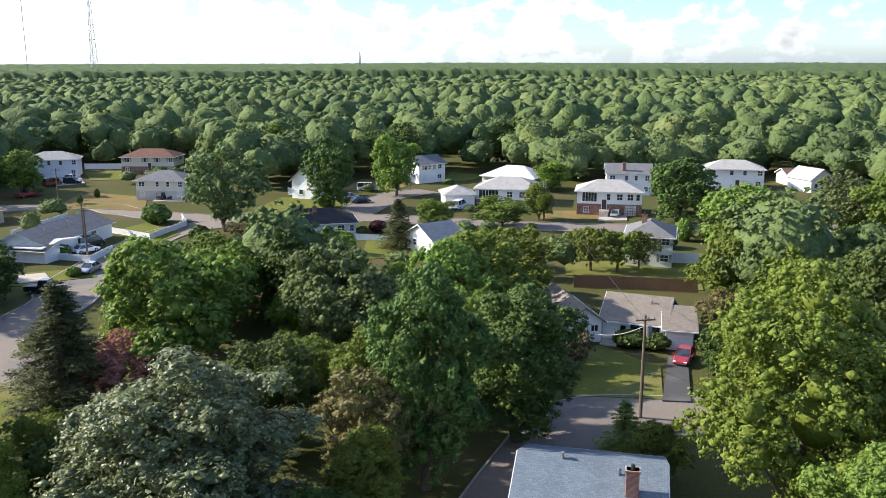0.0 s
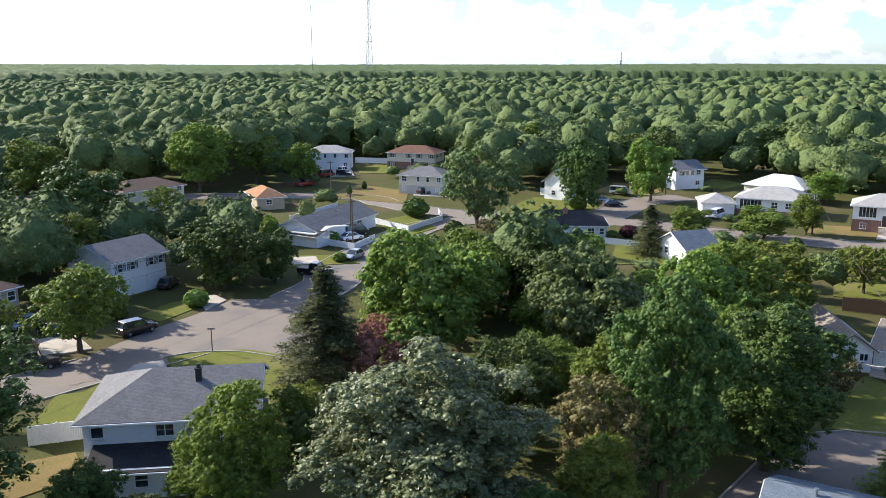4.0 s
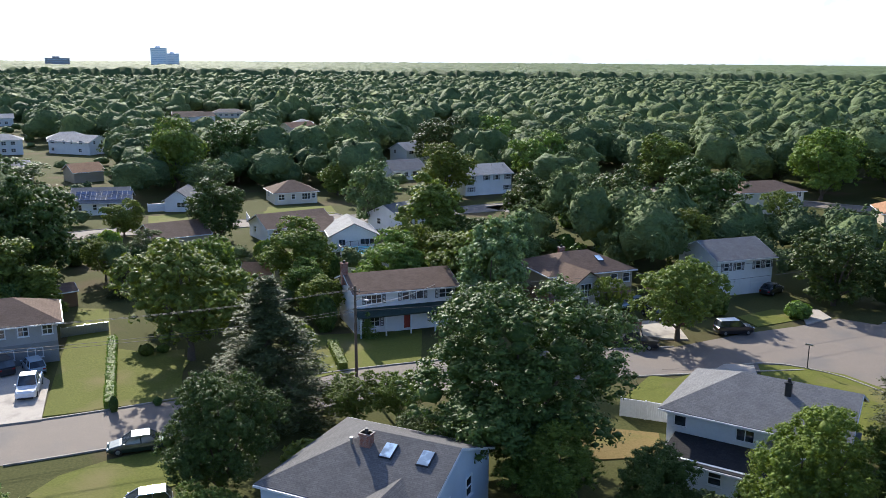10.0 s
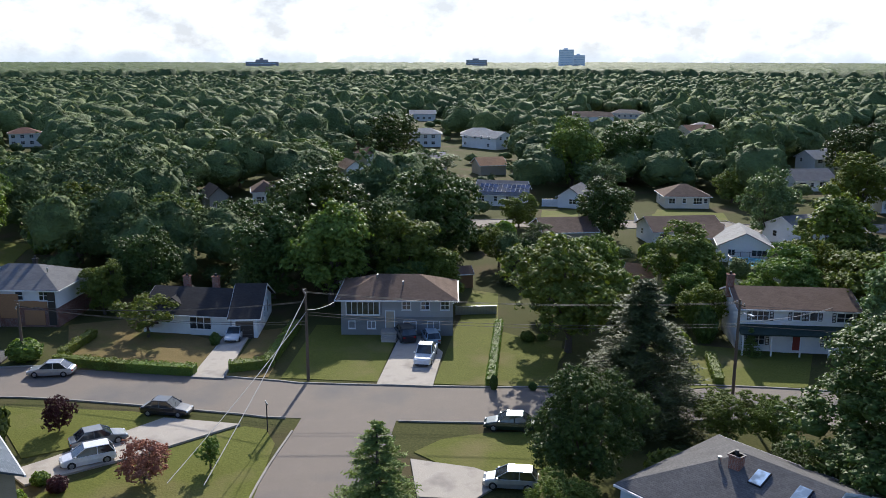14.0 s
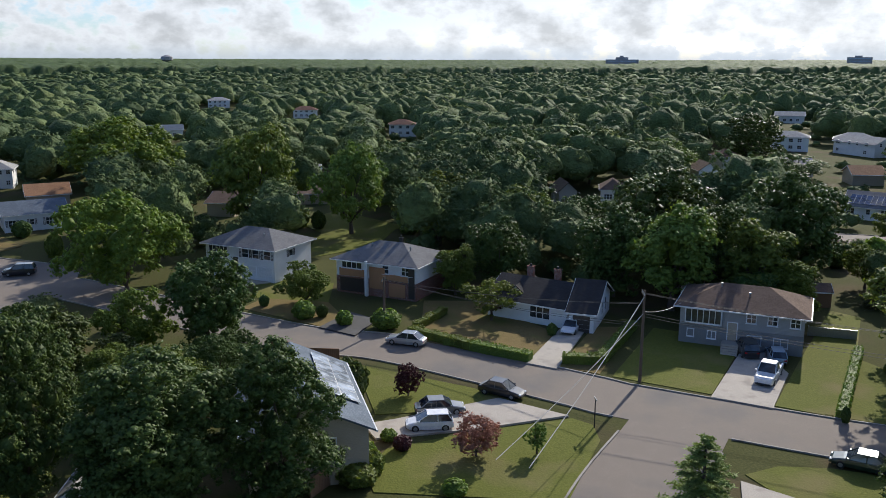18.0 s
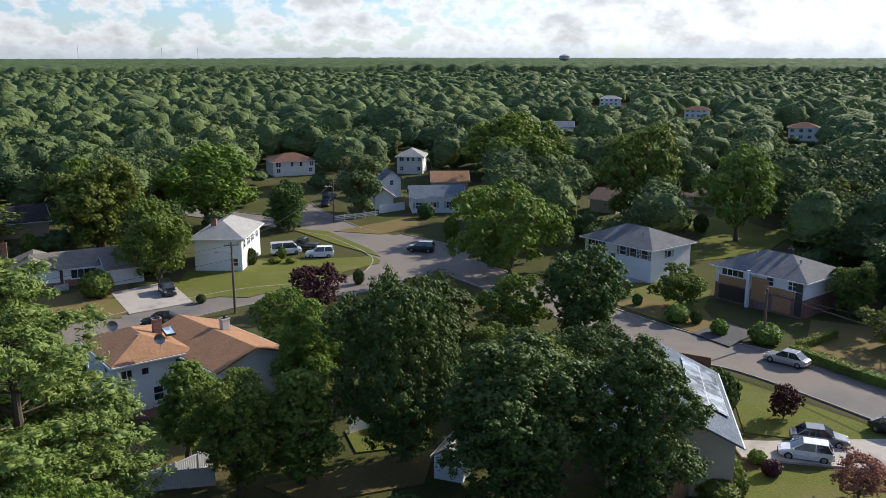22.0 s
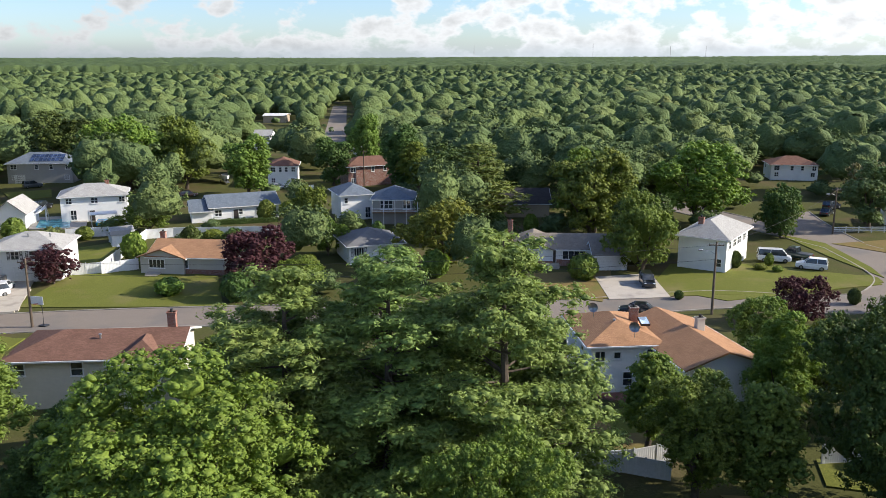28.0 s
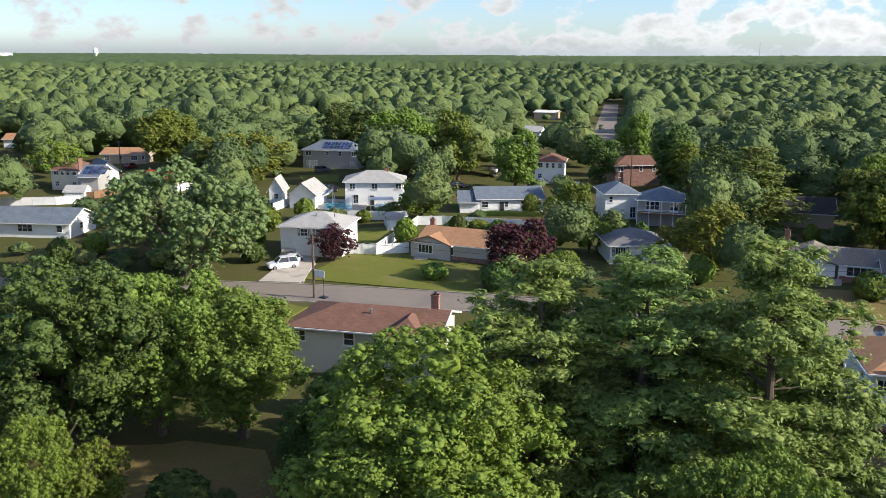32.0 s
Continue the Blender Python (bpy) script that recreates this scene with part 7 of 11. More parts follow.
h_far_w = house('white house among distant trees', (-228.7, 134.3), (-230.5, 143.6), 8, 5.0, "gable_x", 2.0, WALL_WHITE, ROOF_LIGHT, wins=(('f', 1.0, 3.6, 1.6, 1.1, 2), ('f', 3.42, 3.6, 0.9, 1.1, 1), ('f', 5.22, 3.6, 0.9, 1.1, 1), ('f', 7.2, 3.6, 1.2, 1.1, 2), ('r', 2.0, 3.6, 0.9, 1.0, 1), ('r', 5.5, 3.6, 0.9, 1.0, 1), ('l', 2.0, 3.6, 0.9, 1.0, 1), ('f', 1.2, 1.0, 1.2, 1.0, 2), ('f', 7.0200000000000005, 1.0, 1.2, 1.0, 2)))   # 9.5 m long
h_dark2 = house('white two-storey house with dark shutters and a brown roof', (-86.1, 43.4), (-83.4, 55.6), 8, 5.2, "gable_x", 1.35, WALL_WHITE, ROOF_BROWN, wins=(('f', 1.5, 3.7, 2.0, 1.0, 3), ('f', 6.4, 3.8, 0.9, 0.9, 1), ('f', 8.4, 3.8, 0.9, 0.9, 1), ('f', 11.6, 3.7, 1.8, 1.0, 2), ('f', 1.2, 0.9, 2.0, 1.2, 3), ('f', 10.5, 0.9, 1.6, 1.2, 2)), doors=(('f', 6.6, 0.3, RED_DOOR),), chimney=((-0.3, 4.0, 7.9, BRICK_RED),), shutters=SHUT_BLACK)   # 12.5 m long
part("porch_roof", roof_bm(12.5, 1.8, 2.75, 0.5, 0.2, "shed", 0.14, -1.8), AWNING, h_dark2)
for k in range(5):
    part("porch_column", box_bm(0.1 + k * 3.05, -1.75, 0, 0.25 + k * 3.05, -1.6, 2.65), WHITE, h_dark2)
h_pool = house('white gabled house behind a round pool', (-128.4, 60.5), (-125.9, 67.8), 9, 3.0, "gable_y", 1.9, WALL_WHITE, ROOF_LIGHT, wins=(('f', 5.5, 1.2, 2.6, 0.9, 3), ('f', 1.4, 1.2, 1.2, 0.9, 2)))   # 7.7 m long
h_pool_wing = house('grey long roof behind a garden', (-136.9, 56.7), (-133.9, 63.2), 9, 2.8, "gable_x", 1.6, WALL_TAN, ROOF_BROWN)   # 7.2 m long
h_solar_w = house('grey house with a roof full of solar panels', (-188.0, 29.7), (-184.1, 39.9), 10, 2.8, "gable_x", 2.4, WALL_WHITE, ROOF_GREY, wins=(('f', 1.0, 1.1, 1.6, 1.1, 2), ('f', 5.32, 1.2, 0.9, 1.0, 1), ('f', 8.68, 1.0, 2.2, 1.3, 3), ('f', 11.9, 1.2, 0.9, 1.0, 1), ('r', 2.5, 1.2, 0.9, 1.0, 1), ('l', 2.5, 1.2, 0.9, 1.0, 1)))   # 10.9 m long
solar_panels(h_solar_w, 14, 10, 2.8, 2.4, 1.2, 0.25, 11, 2)
h_gable_w = house('small white gable house by a white fence', (-183.1, 47.6), (-180.3, 52.3), 9, 2.8, "gable_y", 1.9, WALL_WHITE, ROOF_GREY, wins=(('f', 2.6, 1.0, 1.6, 1.0, 2),))   # 5.5 m long
h_tan_w = house('tan ranch house with a brown hip roof', (-179.4, 71.0), (-177.9, 80.6), 9, 2.9, "hip", 2.0, WALL_CREAM, ROOF_BROWN, wins=(('f', 1.0, 1.1, 1.6, 1.1, 2), ('f', 4.5600000000000005, 1.2, 0.9, 1.0, 1), ('f', 7.4399999999999995, 1.0, 2.2, 1.3, 3), ('f', 10.2, 1.2, 0.9, 1.0, 1), ('r', 2.5, 1.2, 0.9, 1.0, 1), ('l', 2.5, 1.2, 0.9, 1.0, 1)))   # 9.7 m long
h_farwhite_w = house('distant white house with a pale roof', (-324.3, 46.1), (-309.9, 56.7), 9, 4.5, "gable_x", 2.0, WALL_WHITE, ROOF_LIGHT, wins=(('f', 1.0, 3.6, 1.6, 1.1, 2), ('f', 6.46, 3.6, 0.9, 1.1, 1), ('f', 9.86, 3.6, 0.9, 1.1, 1), ('f', 13.600000000000001, 3.6, 1.2, 1.1, 2), ('r', 2.0, 3.6, 0.9, 1.0, 1), ('r', 5.5, 3.6, 0.9, 1.0, 1), ('l', 2.0, 3.6, 0.9, 1.0, 1), ('f', 1.2, 1.0, 1.2, 1.0, 2), ('f', 13.26, 1.0, 1.2, 1.0, 2)))   # 17.9 m long
h_backroof_a = house('brown-roofed low house on the back street', (-142.1, 34.8), (-142.3, 44.1), 9, 2.8, "gable_x", 1.7, WALL_TAN, ROOF_BROWN)   # 9.3 m long
h_backroof_b = house('grey-roofed low house on the back street', (-140.7, 54.1), (-140.8, 66.6), 9, 2.8, "gable_x", 1.8, WALL_WHITE, ROOF_BROWN, wins=(('f', 1.0, 1.1, 1.6, 1.1, 2), ('f', 4.5600000000000005, 1.2, 0.9, 1.0, 1), ('f', 7.4399999999999995, 1.0, 2.2, 1.3, 3), ('f', 10.2, 1.2, 0.9, 1.0, 1), ('r', 2.5, 1.2, 0.9, 1.0, 1), ('l', 2.5, 1.2, 0.9, 1.0, 1)))   # 12.5 m long
h_hut = house('small garden hut with a yellow roof', (-112.8, 39.3), (-110.7, 42.4), 4, 2.3, "gable_x", 1.3, WALL_CREAM, ROOF_ORANGE)   # 3.7 m long
h_far_a = house('distant low house among trees', (-456.3, 128.9), (-457.7, 148.9), 9, 3.0, "gable_x", 2, WALL_WHITE, ROOF_BROWN)   # 20.0 m long
h_far_b = house('distant cream brick house among trees', (-343.4, 144.7), (-347.4, 158.1), 9, 4.0, "gable_x", 2, WALL_CREAM, ROOF_RED)   # 14.0 m long
h_far_c = house('red-roofed house among trees', (-262.5, 7.8), (-264.8, 13.0), 8, 4.0, "hip", 1.8, WALL_CREAM, ROOF_RED)   # 5.7 m long
h_far_d = house('pale house among tall green trees', (-190.9, -19.6), (-191.5, -14.6), 8, 3.5, "hip", 1.8, WALL_WHITE, ROOF_BROWN, wins=(('f', 1.0, 1.1, 1.6, 1.1, 2), ('f', 2.66, 1.2, 0.9, 1.0, 1), ('f', 4.34, 1.0, 2.2, 1.3, 3), ('f', 5.95, 1.2, 0.9, 1.0, 1), ('r', 2.5, 1.2, 0.9, 1.0, 1), ('l', 2.5, 1.2, 0.9, 1.0, 1)))   # 5.0 m long
h_far_e = house('brown-roofed house among trees', (-232.4, 1.3), (-233.9, 6.1), 8, 3.5, "gable_y", 1.8, WALL_WHITE, ROOF_BROWN, wins=(('f', 1.0, 1.1, 1.6, 1.1, 2), ('f', 2.66, 1.2, 0.9, 1.0, 1), ('f', 4.34, 1.0, 2.2, 1.3, 3), ('f', 5.95, 1.2, 0.9, 1.0, 1), ('r', 2.5, 1.2, 0.9, 1.0, 1), ('l', 2.5, 1.2, 0.9, 1.0, 1)))   # 5.0 m long
h_far_f = house('grey house half hidden in trees', (-181.6, -27.7), (-183.0, -24.0), 8, 4.0, "gable_y", 1.8, WALL_GREY, ROOF_DARK, wins=(('f', 1.0, 1.1, 1.6, 1.1, 2), ('f', 2.66, 1.2, 0.9, 1.0, 1), ('f', 4.34, 1.0, 2.2, 1.3, 3), ('f', 5.95, 1.2, 0.9, 1.0, 1), ('r', 2.5, 1.2, 0.9, 1.0, 1), ('l', 2.5, 1.2, 0.9, 1.0, 1)))   # 4.0 m long
h_far_g = house('low house with a brown roof in trees', (-252.9, 23.1), (-254.2, 31.6), 8, 3.0, "gable_x", 1.8, WALL_WHITE, ROOF_LIGHT)   # 8.6 m long
h_far_h = house('low house behind garden trees', (-239.3, 39.4), (-240.6, 47.1), 8, 3.0, "gable_x", 1.8, WALL_TAN, ROOF_ORANGE)   # 7.8 m long


def far_house(label, x, y, length, eave, roof, rise, wall, shingles):
    """A house far off, its long face towards the middle of the place."""
    d = math.hypot(x, y)
    rx, ry = y / d * length / 2, -x / d * length / 2
    n = max(2, int(length / 3.2))
    wins = [("f", 0.8 + k * (length - 1.6) / n, z, 1.3, 1.1, 2) for k in range(n) for z in ((1.0, 3.4) if eave > 4.5 else (1.1,))]
    return house(label, (x - rx, y - ry), (x + rx, y + ry), 9, eave, roof, rise, wall, shingles, wins=wins)


far_house('white two-storey house half hidden by trees', -324.7, 31.5, 13, 5.2, 'hip', 1.7, WALL_WHITE, ROOF_LIGHT)
far_house('white house with a pale roof among far trees', -325.4, 52.8, 13, 5, 'hip', 1.8, WALL_WHITE, ROOF_LIGHT)
far_house('distant white house between tree crowns', -472.0, 45.2, 14, 4, 'gable_x', 1.8, WALL_WHITE, ROOF_LIGHT)
far_house('distant tan house with a brown roof', -465.0, 136.5, 16, 3.2, 'gable_x', 1.8, WALL_TAN, ROOF_BROWN)
far_house('distant cream house with a tan roof', -482.2, 164.7, 18, 3.2, 'hip', 1.8, WALL_CREAM, ROOF_TAUPE)
far_house('small white two-storey house among far trees', -354.7, 154.7, 9, 5, 'hip', 1.6, WALL_WHITE, ROOF_LIGHT)
far_house('distant tan house with a brown gable roof', -345.9, 233.5, 12, 3, 'gable_x', 1.8, WALL_TAN, ROOF_TAUPE)
far_house('white gabled house behind a row of trees', -236.1, 142.0, 10, 4.4, 'gable_y', 2.2, WALL_WHITE, ROOF_GREY)
far_house('pale grey house behind large oaks', -205.4, -100.1, 10, 3.4, 'hip', 1.8, WALL_WHITE, ROOF_GREY)
far_house('low tan outbuilding with a brown roof', -171.1, -81.7, 9, 2.6, 'gable_x', 1.4, WALL_TAN, ROOF_BROWN)
far_house('distant white house with a red-brown roof', -430.2, -205.8, 13, 4.6, 'hip', 1.8, WALL_WHITE, ROOF_RED)
far_house('white two-storey house with a red roof', -339.1, -118.1, 11, 5.2, 'hip', 1.8, WALL_WHITE, ROOF_RED)
far_house('pale blue-roofed house between tree crowns', -299.8, -205.9, 14, 3.6, 'gable_x', 1.8, WALL_WHITE, ROOF_PALEBLUE)
far_house('distant pale house above the tree tops', -506.0, -304.5, 14, 5, 'hip', 1.8, WALL_WHITE, ROOF_LIGHT)
# near house with skylights
h_sky = house('white house with a dark grey roof and two skylights', (-49.0, 17.5), (-39.3, 23.7), 11.2, 4.85, 'half', 2.3, WALL_BLUE, ROOF_DKGREY, over=0.3, wins=(('r', 7.0, 2.9, 0.9, 1.3, 1), ('r', 3.4, 2.9, 0.9, 1.3, 1), ('r', 7.0, 0.8, 0.9, 1.3, 1)), skylights=((7.2, 4.2), (9.9, 4.2)), chimney=((5.45, 4.4, 7.5, BRICK_RED),), vents=[(4.4, 4.2)])
h_sky_wing = house('rear wing with a dark grey gable roof', (-41.2, 16.6), (-36.2, 19.8), 8, 4.4, 'gable_y', 1.5, WALL_BLUE, ROOF_DKGREY, over=0.3)
h_near_n = house('house with a pale blue-grey shingle roof', (4.1, 46.3), (12.6, 44.4), 10, 4.6, 'gable_x', 1.9, WALL_WHITE, ROOF_PALEBLUE, over=0.4, chimney=((6.91, 2.5, 7.2, BRICK_RED),), vents=[(2.55, 4.67), (6.11, 3.82)])
h_grey_raised = house('grey raised ranch with a brown roof and bow window', (-96.8, -0.5), (-95.1, 12.5), 8.5, 4.7, "hip", 1.7, WALL_GREY, ROOF_BROWN, over=0.6, wins=(('f', 7.8, 3.2, 1.0, 1.0, 2), ('f', 10.2, 3.2, 1.0, 1.0, 2), ('f', 12.7, 3.2, 1.0, 1.0, 2), ('f', 8.0, 0.8, 1.5, 0.9, 2), ('f', 11.0, 0.8, 1.5, 0.9, 2), ('f', 1.0, 0.9, 0.7, 0.8, 1), ('f', 3.4, 0.9, 0.9, 0.8, 2), ('r', 3, 3.2, 1.0, 1.0, 1)), doors=(('f', 5.7, 0.9, WALL_TAN),), base=(2.3, WALL_DKGREY), vents=((7.2, 2.2), (4.0, 3.5)))   # 13.1 m long
bow = part("bow_window", box_bm(0.6, -0.55, 2.55, 4.6, 0.0, 4.35), WHITE, h_grey_raised)
for i in range(6):
    part("pane", box_bm(0.72 + i * 0.64, -0.575, 2.75, 1.28 + i * 0.64, -0.53, 4.2), GLASS, bow)
h_black_ranch = house('white ranch with a charcoal roof and open garage', (-100.5, -23.9), (-97.6, -13.4), 9, 2.7, "gable_x", 1.9, WALL_WHITE, ROOF_DARK, wins=(('f', 5.9, 0.8, 2.6, 1.4, 3), ('f', 0.8, 1.1, 1.2, 1.0, 2)), chimney=((3.0, 6.0, 5.6, BRICK_RED), (7.0, 5.5, 5.8, BRICK_RED)))   # 10.9 m long
# closed panels in a dark colour stand for the shade inside the open garage
h_black_gar = house('white garage wing with a charcoal gable roof', (-96.8, -13.1), (-96.6, -10.2), 11, 2.7, "gable_x", 2.5, WALL_WHITE, ROOF_DARK, wins=(('r', 5.0, 1.0, 0.8, 1.4, 1), ('r', 7.2, 0.9, 0.9, 1.7, 1)), garages=(('f', 0.5, 2.6, DOOR_AND_SHADE),))   # 2.9 m long
h_black_bump = house('white front gable of a ranch house', (-101.4, -22.2), (-100.9, -18.6), 6, 2.7, "gable_y", 1.4, WALL_WHITE, ROOF_DARK, wins=(('f', 0.8, 0.8, 2.2, 1.3, 3),))   # 3.6 m long
h_white_raised = house('white raised ranch with a grey roof and two garage doors', (-108.8, -69.2), (-106.6, -56.8), 9, 5.2, "hip", 1.8, WALL_WHITE, ROOF_GREY, over=0.6, wins=(('f', 0.7, 3.0, 3.6, 1.7, 5), ('f', 7.2, 3.4, 1.2, 1.2, 1), ('f', 9.2, 3.4, 1.2, 1.2, 1), ('f', 11.4, 3.4, 1.2, 1.2, 1), ('r', 3.5, 3.4, 0.9, 0.9, 1)), doors=(('f', 5.4, 1.2, DOOR_AND_SHADE),), garages=(('f', 7.2, 2.5, None), ('f', 10.3, 2.5, None)), shutters=SHUT_BLACK, vents=((9, 2.5),))   # 12.6 m long
h_unfinished = house('raised ranch under repair with bare plywood walls', (-105.6, -46.7), (-103.6, -34.5), 9, 5.0, "hip", 1.8, WALL_WHITE, ROOF_GREY, over=0.6, wins=(('f', 1.0, 3.6, 3.4, 1.0, 4), ('f', 8.0, 3.4, 1.0, 1.1, 1), ('f', 11.2, 3.4, 1.8, 1.1, 3), ('l', 3, 3.4, 1, 1, 1)), base=(2.4, WALL_BRICK), chimney=((7.5, 5.0, 7.4, DARKMETAL),), vents=((4, 3), (10, 3)))   # 12.4 m long
for x0, z0, x1, z1 in ((0.5, 2.45, 4.5, 3.5), (5.3, 1.1, 7.7, 4.1), (7.8, 2.45, 11.2, 3.3), (8.3, 0.3, 10.8, 2.1)):
    part("plywood_sheet", box_bm(x0, -0.12, z0, x1, -0.035, z1), PLYWOOD, h_unfinished)
part("porch_column", box_bm(4.8, -0.6, 0, 5.2, -0.2, 4.9), WHITE, h_unfinished)
# dark plates on the wall stand for the shade inside open bays
for x0, z0, x1, z1 in ((0.6, 0.3, 4.4, 2.2), (11.3, 0.3, 12.2, 4.7)):
    part("bay_shade", box_bm(x0, -0.10, z0, x1, -0.035, z1), DOOR_AND_SHADE, h_unfinished)
# near house with panels on its street-side slope
h_solar_near = house('tan house with a blue-grey roof and solar panels', (-50.9, -30.1), (-55.6, -22.4), 14.1, 4.6, 'gable_y', 2.2, WALL_TAN, ROOF_BLUE, wins=(('f', 5.5, 2.6, 1.0, 1.2, 1), ('r', 3.0, 2.6, 1.2, 1.2, 2), ('r', 9.0, 2.6, 1.2, 1.2, 2)), over=0.5)
for i, j in [(i, j) for i in range(2) for j in range(9)]:
    sl = math.atan2(2.2, 4.5)
    mm = Matrix.Translation((8.3 - i * 1.45, 4.4 + j * 1.03, 4.7 + (0.7 + i * 1.45) * 2.2 / 4.5)) @ Matrix.Rotation(sl, 4, "Y")
    p_ = part("solar_panel", box_bm(-0.80, -0.5, 0.06, 0.80, 0.5, 0.10, m=mm), GREYMETAL, h_solar_near)
    part("cells", box_bm(-0.77, -0.47, 0.098, 0.77, 0.47, 0.106, m=mm), SOLAR_SHEEN, p_)
# --- houses to the south
h_orange = house('white two-storey house with an orange-brown hip roof', (-33.1, -69.3), (-39.6, -68.1), 9, 5.2, "hip", 1.25, WALL_WHITE, ROOF_ORANGE, over=0.6, wins=(('f', 0.5, 3.4, 1.2, 0.9, 2), ('f', 2.8, 3.6, 0.8, 0.6, 1), ('f', 4.0, 0.9, 1.1, 1.3, 1), ('f', 6.8, 3.4, 1.0, 1.0, 1), ('l', 3.2, 1.0, 1.0, 1.2, 1), ('l', 5.5, 3.4, 0.9, 1.0, 1)), vents=((3, 3), (5, 2)), chimney=((5.4, 4.6, 7.2, BRICK_RED),), skylights=((6.0, 3.2),))   # 6.6 m long
h_orange_wing = house('white cross-gable wing with an orange-brown roof', (-38.8, -61.9), (-45.8, -61.5), 13, 5.0, "gable_y", 1.2, WALL_WHITE, ROOF_ORANGE, over=0.6, wins=(('f', 1.2, 3.2, 1.2, 1.2, 2), ('l', 6, 3.3, 1, 1, 1)), chimney=((4.8, 7.0, 7.0, WALL_STONE),))   # 7.0 m long
h_white2 = house('white two-storey house with a pale hip roof', (-67.6, -111.8), (-72.3, -106.4), 12, 5.3, "hip", 1.9, WALL_WHITE, ROOF_LIGHT, over=0.6, wins=(('r', 1.2, 3.4, 1.0, 1.2, 1), ('r', 3.4, 3.4, 1.6, 1.2, 2), ('r', 6.0, 3.4, 1.6, 1.2, 2), ('r', 9.2, 3.4, 1.2, 1.2, 2), ('f', 5.5, 0.9, 1.0, 1.1, 1)), chimney=((2.5, 2.5, 7.6, BRICK_RED),))   # 7.2 m long
h_ranch_s = house('white ranch with brick front and a brown roof', (-46.9, -119.0), (-58.2, -115.0), 9, 2.8, "gable_x", 1.4, WALL_WHITE, ROOF_TAUPE, wins=(('f', 4.6, 1.1, 3.4, 1.2, 4), ('f', 1.2, 1.2, 0.8, 0.8, 1)), doors=(('f', 2.6, 0.5, DOOR_AND_SHADE),), base=(1.0, WALL_BRICK))   # 12.0 m long
h_ranch_s_bump = house('white front gable of a ranch with a bay window', (-43.7, -120.2), (-49.7, -117.6), 9, 2.7, "gable_y", 1.25, WALL_WHITE, ROOF_TAUPE, wins=(('f', 1.0, 1.1, 1.8, 1.0, 3),), base=(0.8, WALL_BRICK), chimney=((-0.3, 4.5, 6.2, BRICK_RED),))   # 6.5 m long
h_ranch_s_gar = house('white garage with a brown roof', (-54.6, -113.4), (-59.4, -112.2), 5, 2.6, "gable_x", 1.3, WALL_WHITE, ROOF_TAUPE, garages=(('f', 0.5, 2.5, None),))   # 4.9 m long
h_red_near = house('cream two-storey house with a red-brown roof', (18.7, -80.4), (4.2, -77.5), 8, 5.0, "half", 1.25, WALL_CREAM, ROOF_RED, over=0.6, wins=(('f', 0.5, 3.3, 0.9, 1.0, 1), ('f', 5.5, 3.2, 1.0, 1.2, 1), ('f', 8.6, 3.6, 1.0, 0.7, 1)), vents=((7.5, 2.5),), chimney=((13.6, 4.6, 7.6, BRICK_RED),))   # 14.8 m long
h_red_near_wing = house('cream wing of a two-storey house with a red roof', (8.9, -77.5), (5.6, -77.0), 5, 4.95, "hip", 1.2, WALL_CREAM, ROOF_RED, over=0.6, wins=(('f', 0.3, 3.1, 1.6, 1.1, 2),))   # 3.3 m long
h_mid_s = house('grey-roofed house with dark shutters', (-19.9, -126.8), (-28.5, -127.3), 9, 3.2, "hip", 1.6, WALL_WHITE, ROOF_GREY, wins=(('f', 1.2, 1.4, 2.2, 1.2, 4), ('f', 8.3, 1.4, 1.0, 1.0, 1), ('f', 11, 1.4, 1.0, 1.0, 1)), shutters=SHUT_BLACK, vents=((6, 3),))   # 8.6 m long
h_deck_s = house('white two-storey house with a blue-grey roof', (-24.5, -163.4), (-30.8, -163.8), 9, 5.2, "hip", 1.5, WALL_WHITE, ROOF_BLUE, wins=(('f', 1, 3.4, 0.9, 1.0, 1), ('f', 2.8, 0.6, 0.9, 1.0, 1), ('f', 6.8, 0.4, 1.4, 2.0, 2)))   # 6.3 m long
h_deck_s2 = house('raised wing with a full-width covered deck', (-29.8, -158.3), (-37.1, -156.1), 9, 5.0, "hip", 1.8, WALL_GREY, ROOF_BLUE, wins=(('f', 1.5, 3.0, 2.4, 1.6, 3), ('f', 6, 3.0, 1.4, 1.6, 2)))   # 7.6 m long
part("deck", box_bm(0, -2.2, 2.5, 11, 0, 2.7), CEDAR, h_deck_s2)
for k in range(6):
    part("deck_post", box_bm(k * 2.15, -2.2, 0, k * 2.15 + 0.14, -2.06, 4.9), WHITE, h_deck_s2)
for k in range(3):
    part("deck_rail", box_bm(0, -2.18, 2.8 + k * 0.3, 11, -2.1, 2.86 + k * 0.3), WHITE, h_deck_s2)
h_brick_s = house('dark brick two-storey house with a red roof', (-33.2, -207.1), (-47.3, -209.5), 9, 5.2, "hip", 1.7, WALL_BRICK, ROOF_RED, wins=(('f', 1.0, 3.6, 1.6, 1.1, 2), ('f', 8.36, 3.6, 0.9, 1.1, 1), ('f', 12.76, 3.6, 0.9, 1.1, 1), ('f', 17.6, 3.6, 1.2, 1.1, 2), ('r', 2.0, 3.6, 0.9, 1.0, 1), ('r', 5.5, 3.6, 0.9, 1.0, 1), ('l', 2.0, 3.6, 0.9, 1.0, 1), ('f', 1.2, 1.0, 1.2, 1.0, 2), ('f', 17.16, 1.0, 1.2, 1.0, 2)))   # 14.3 m long
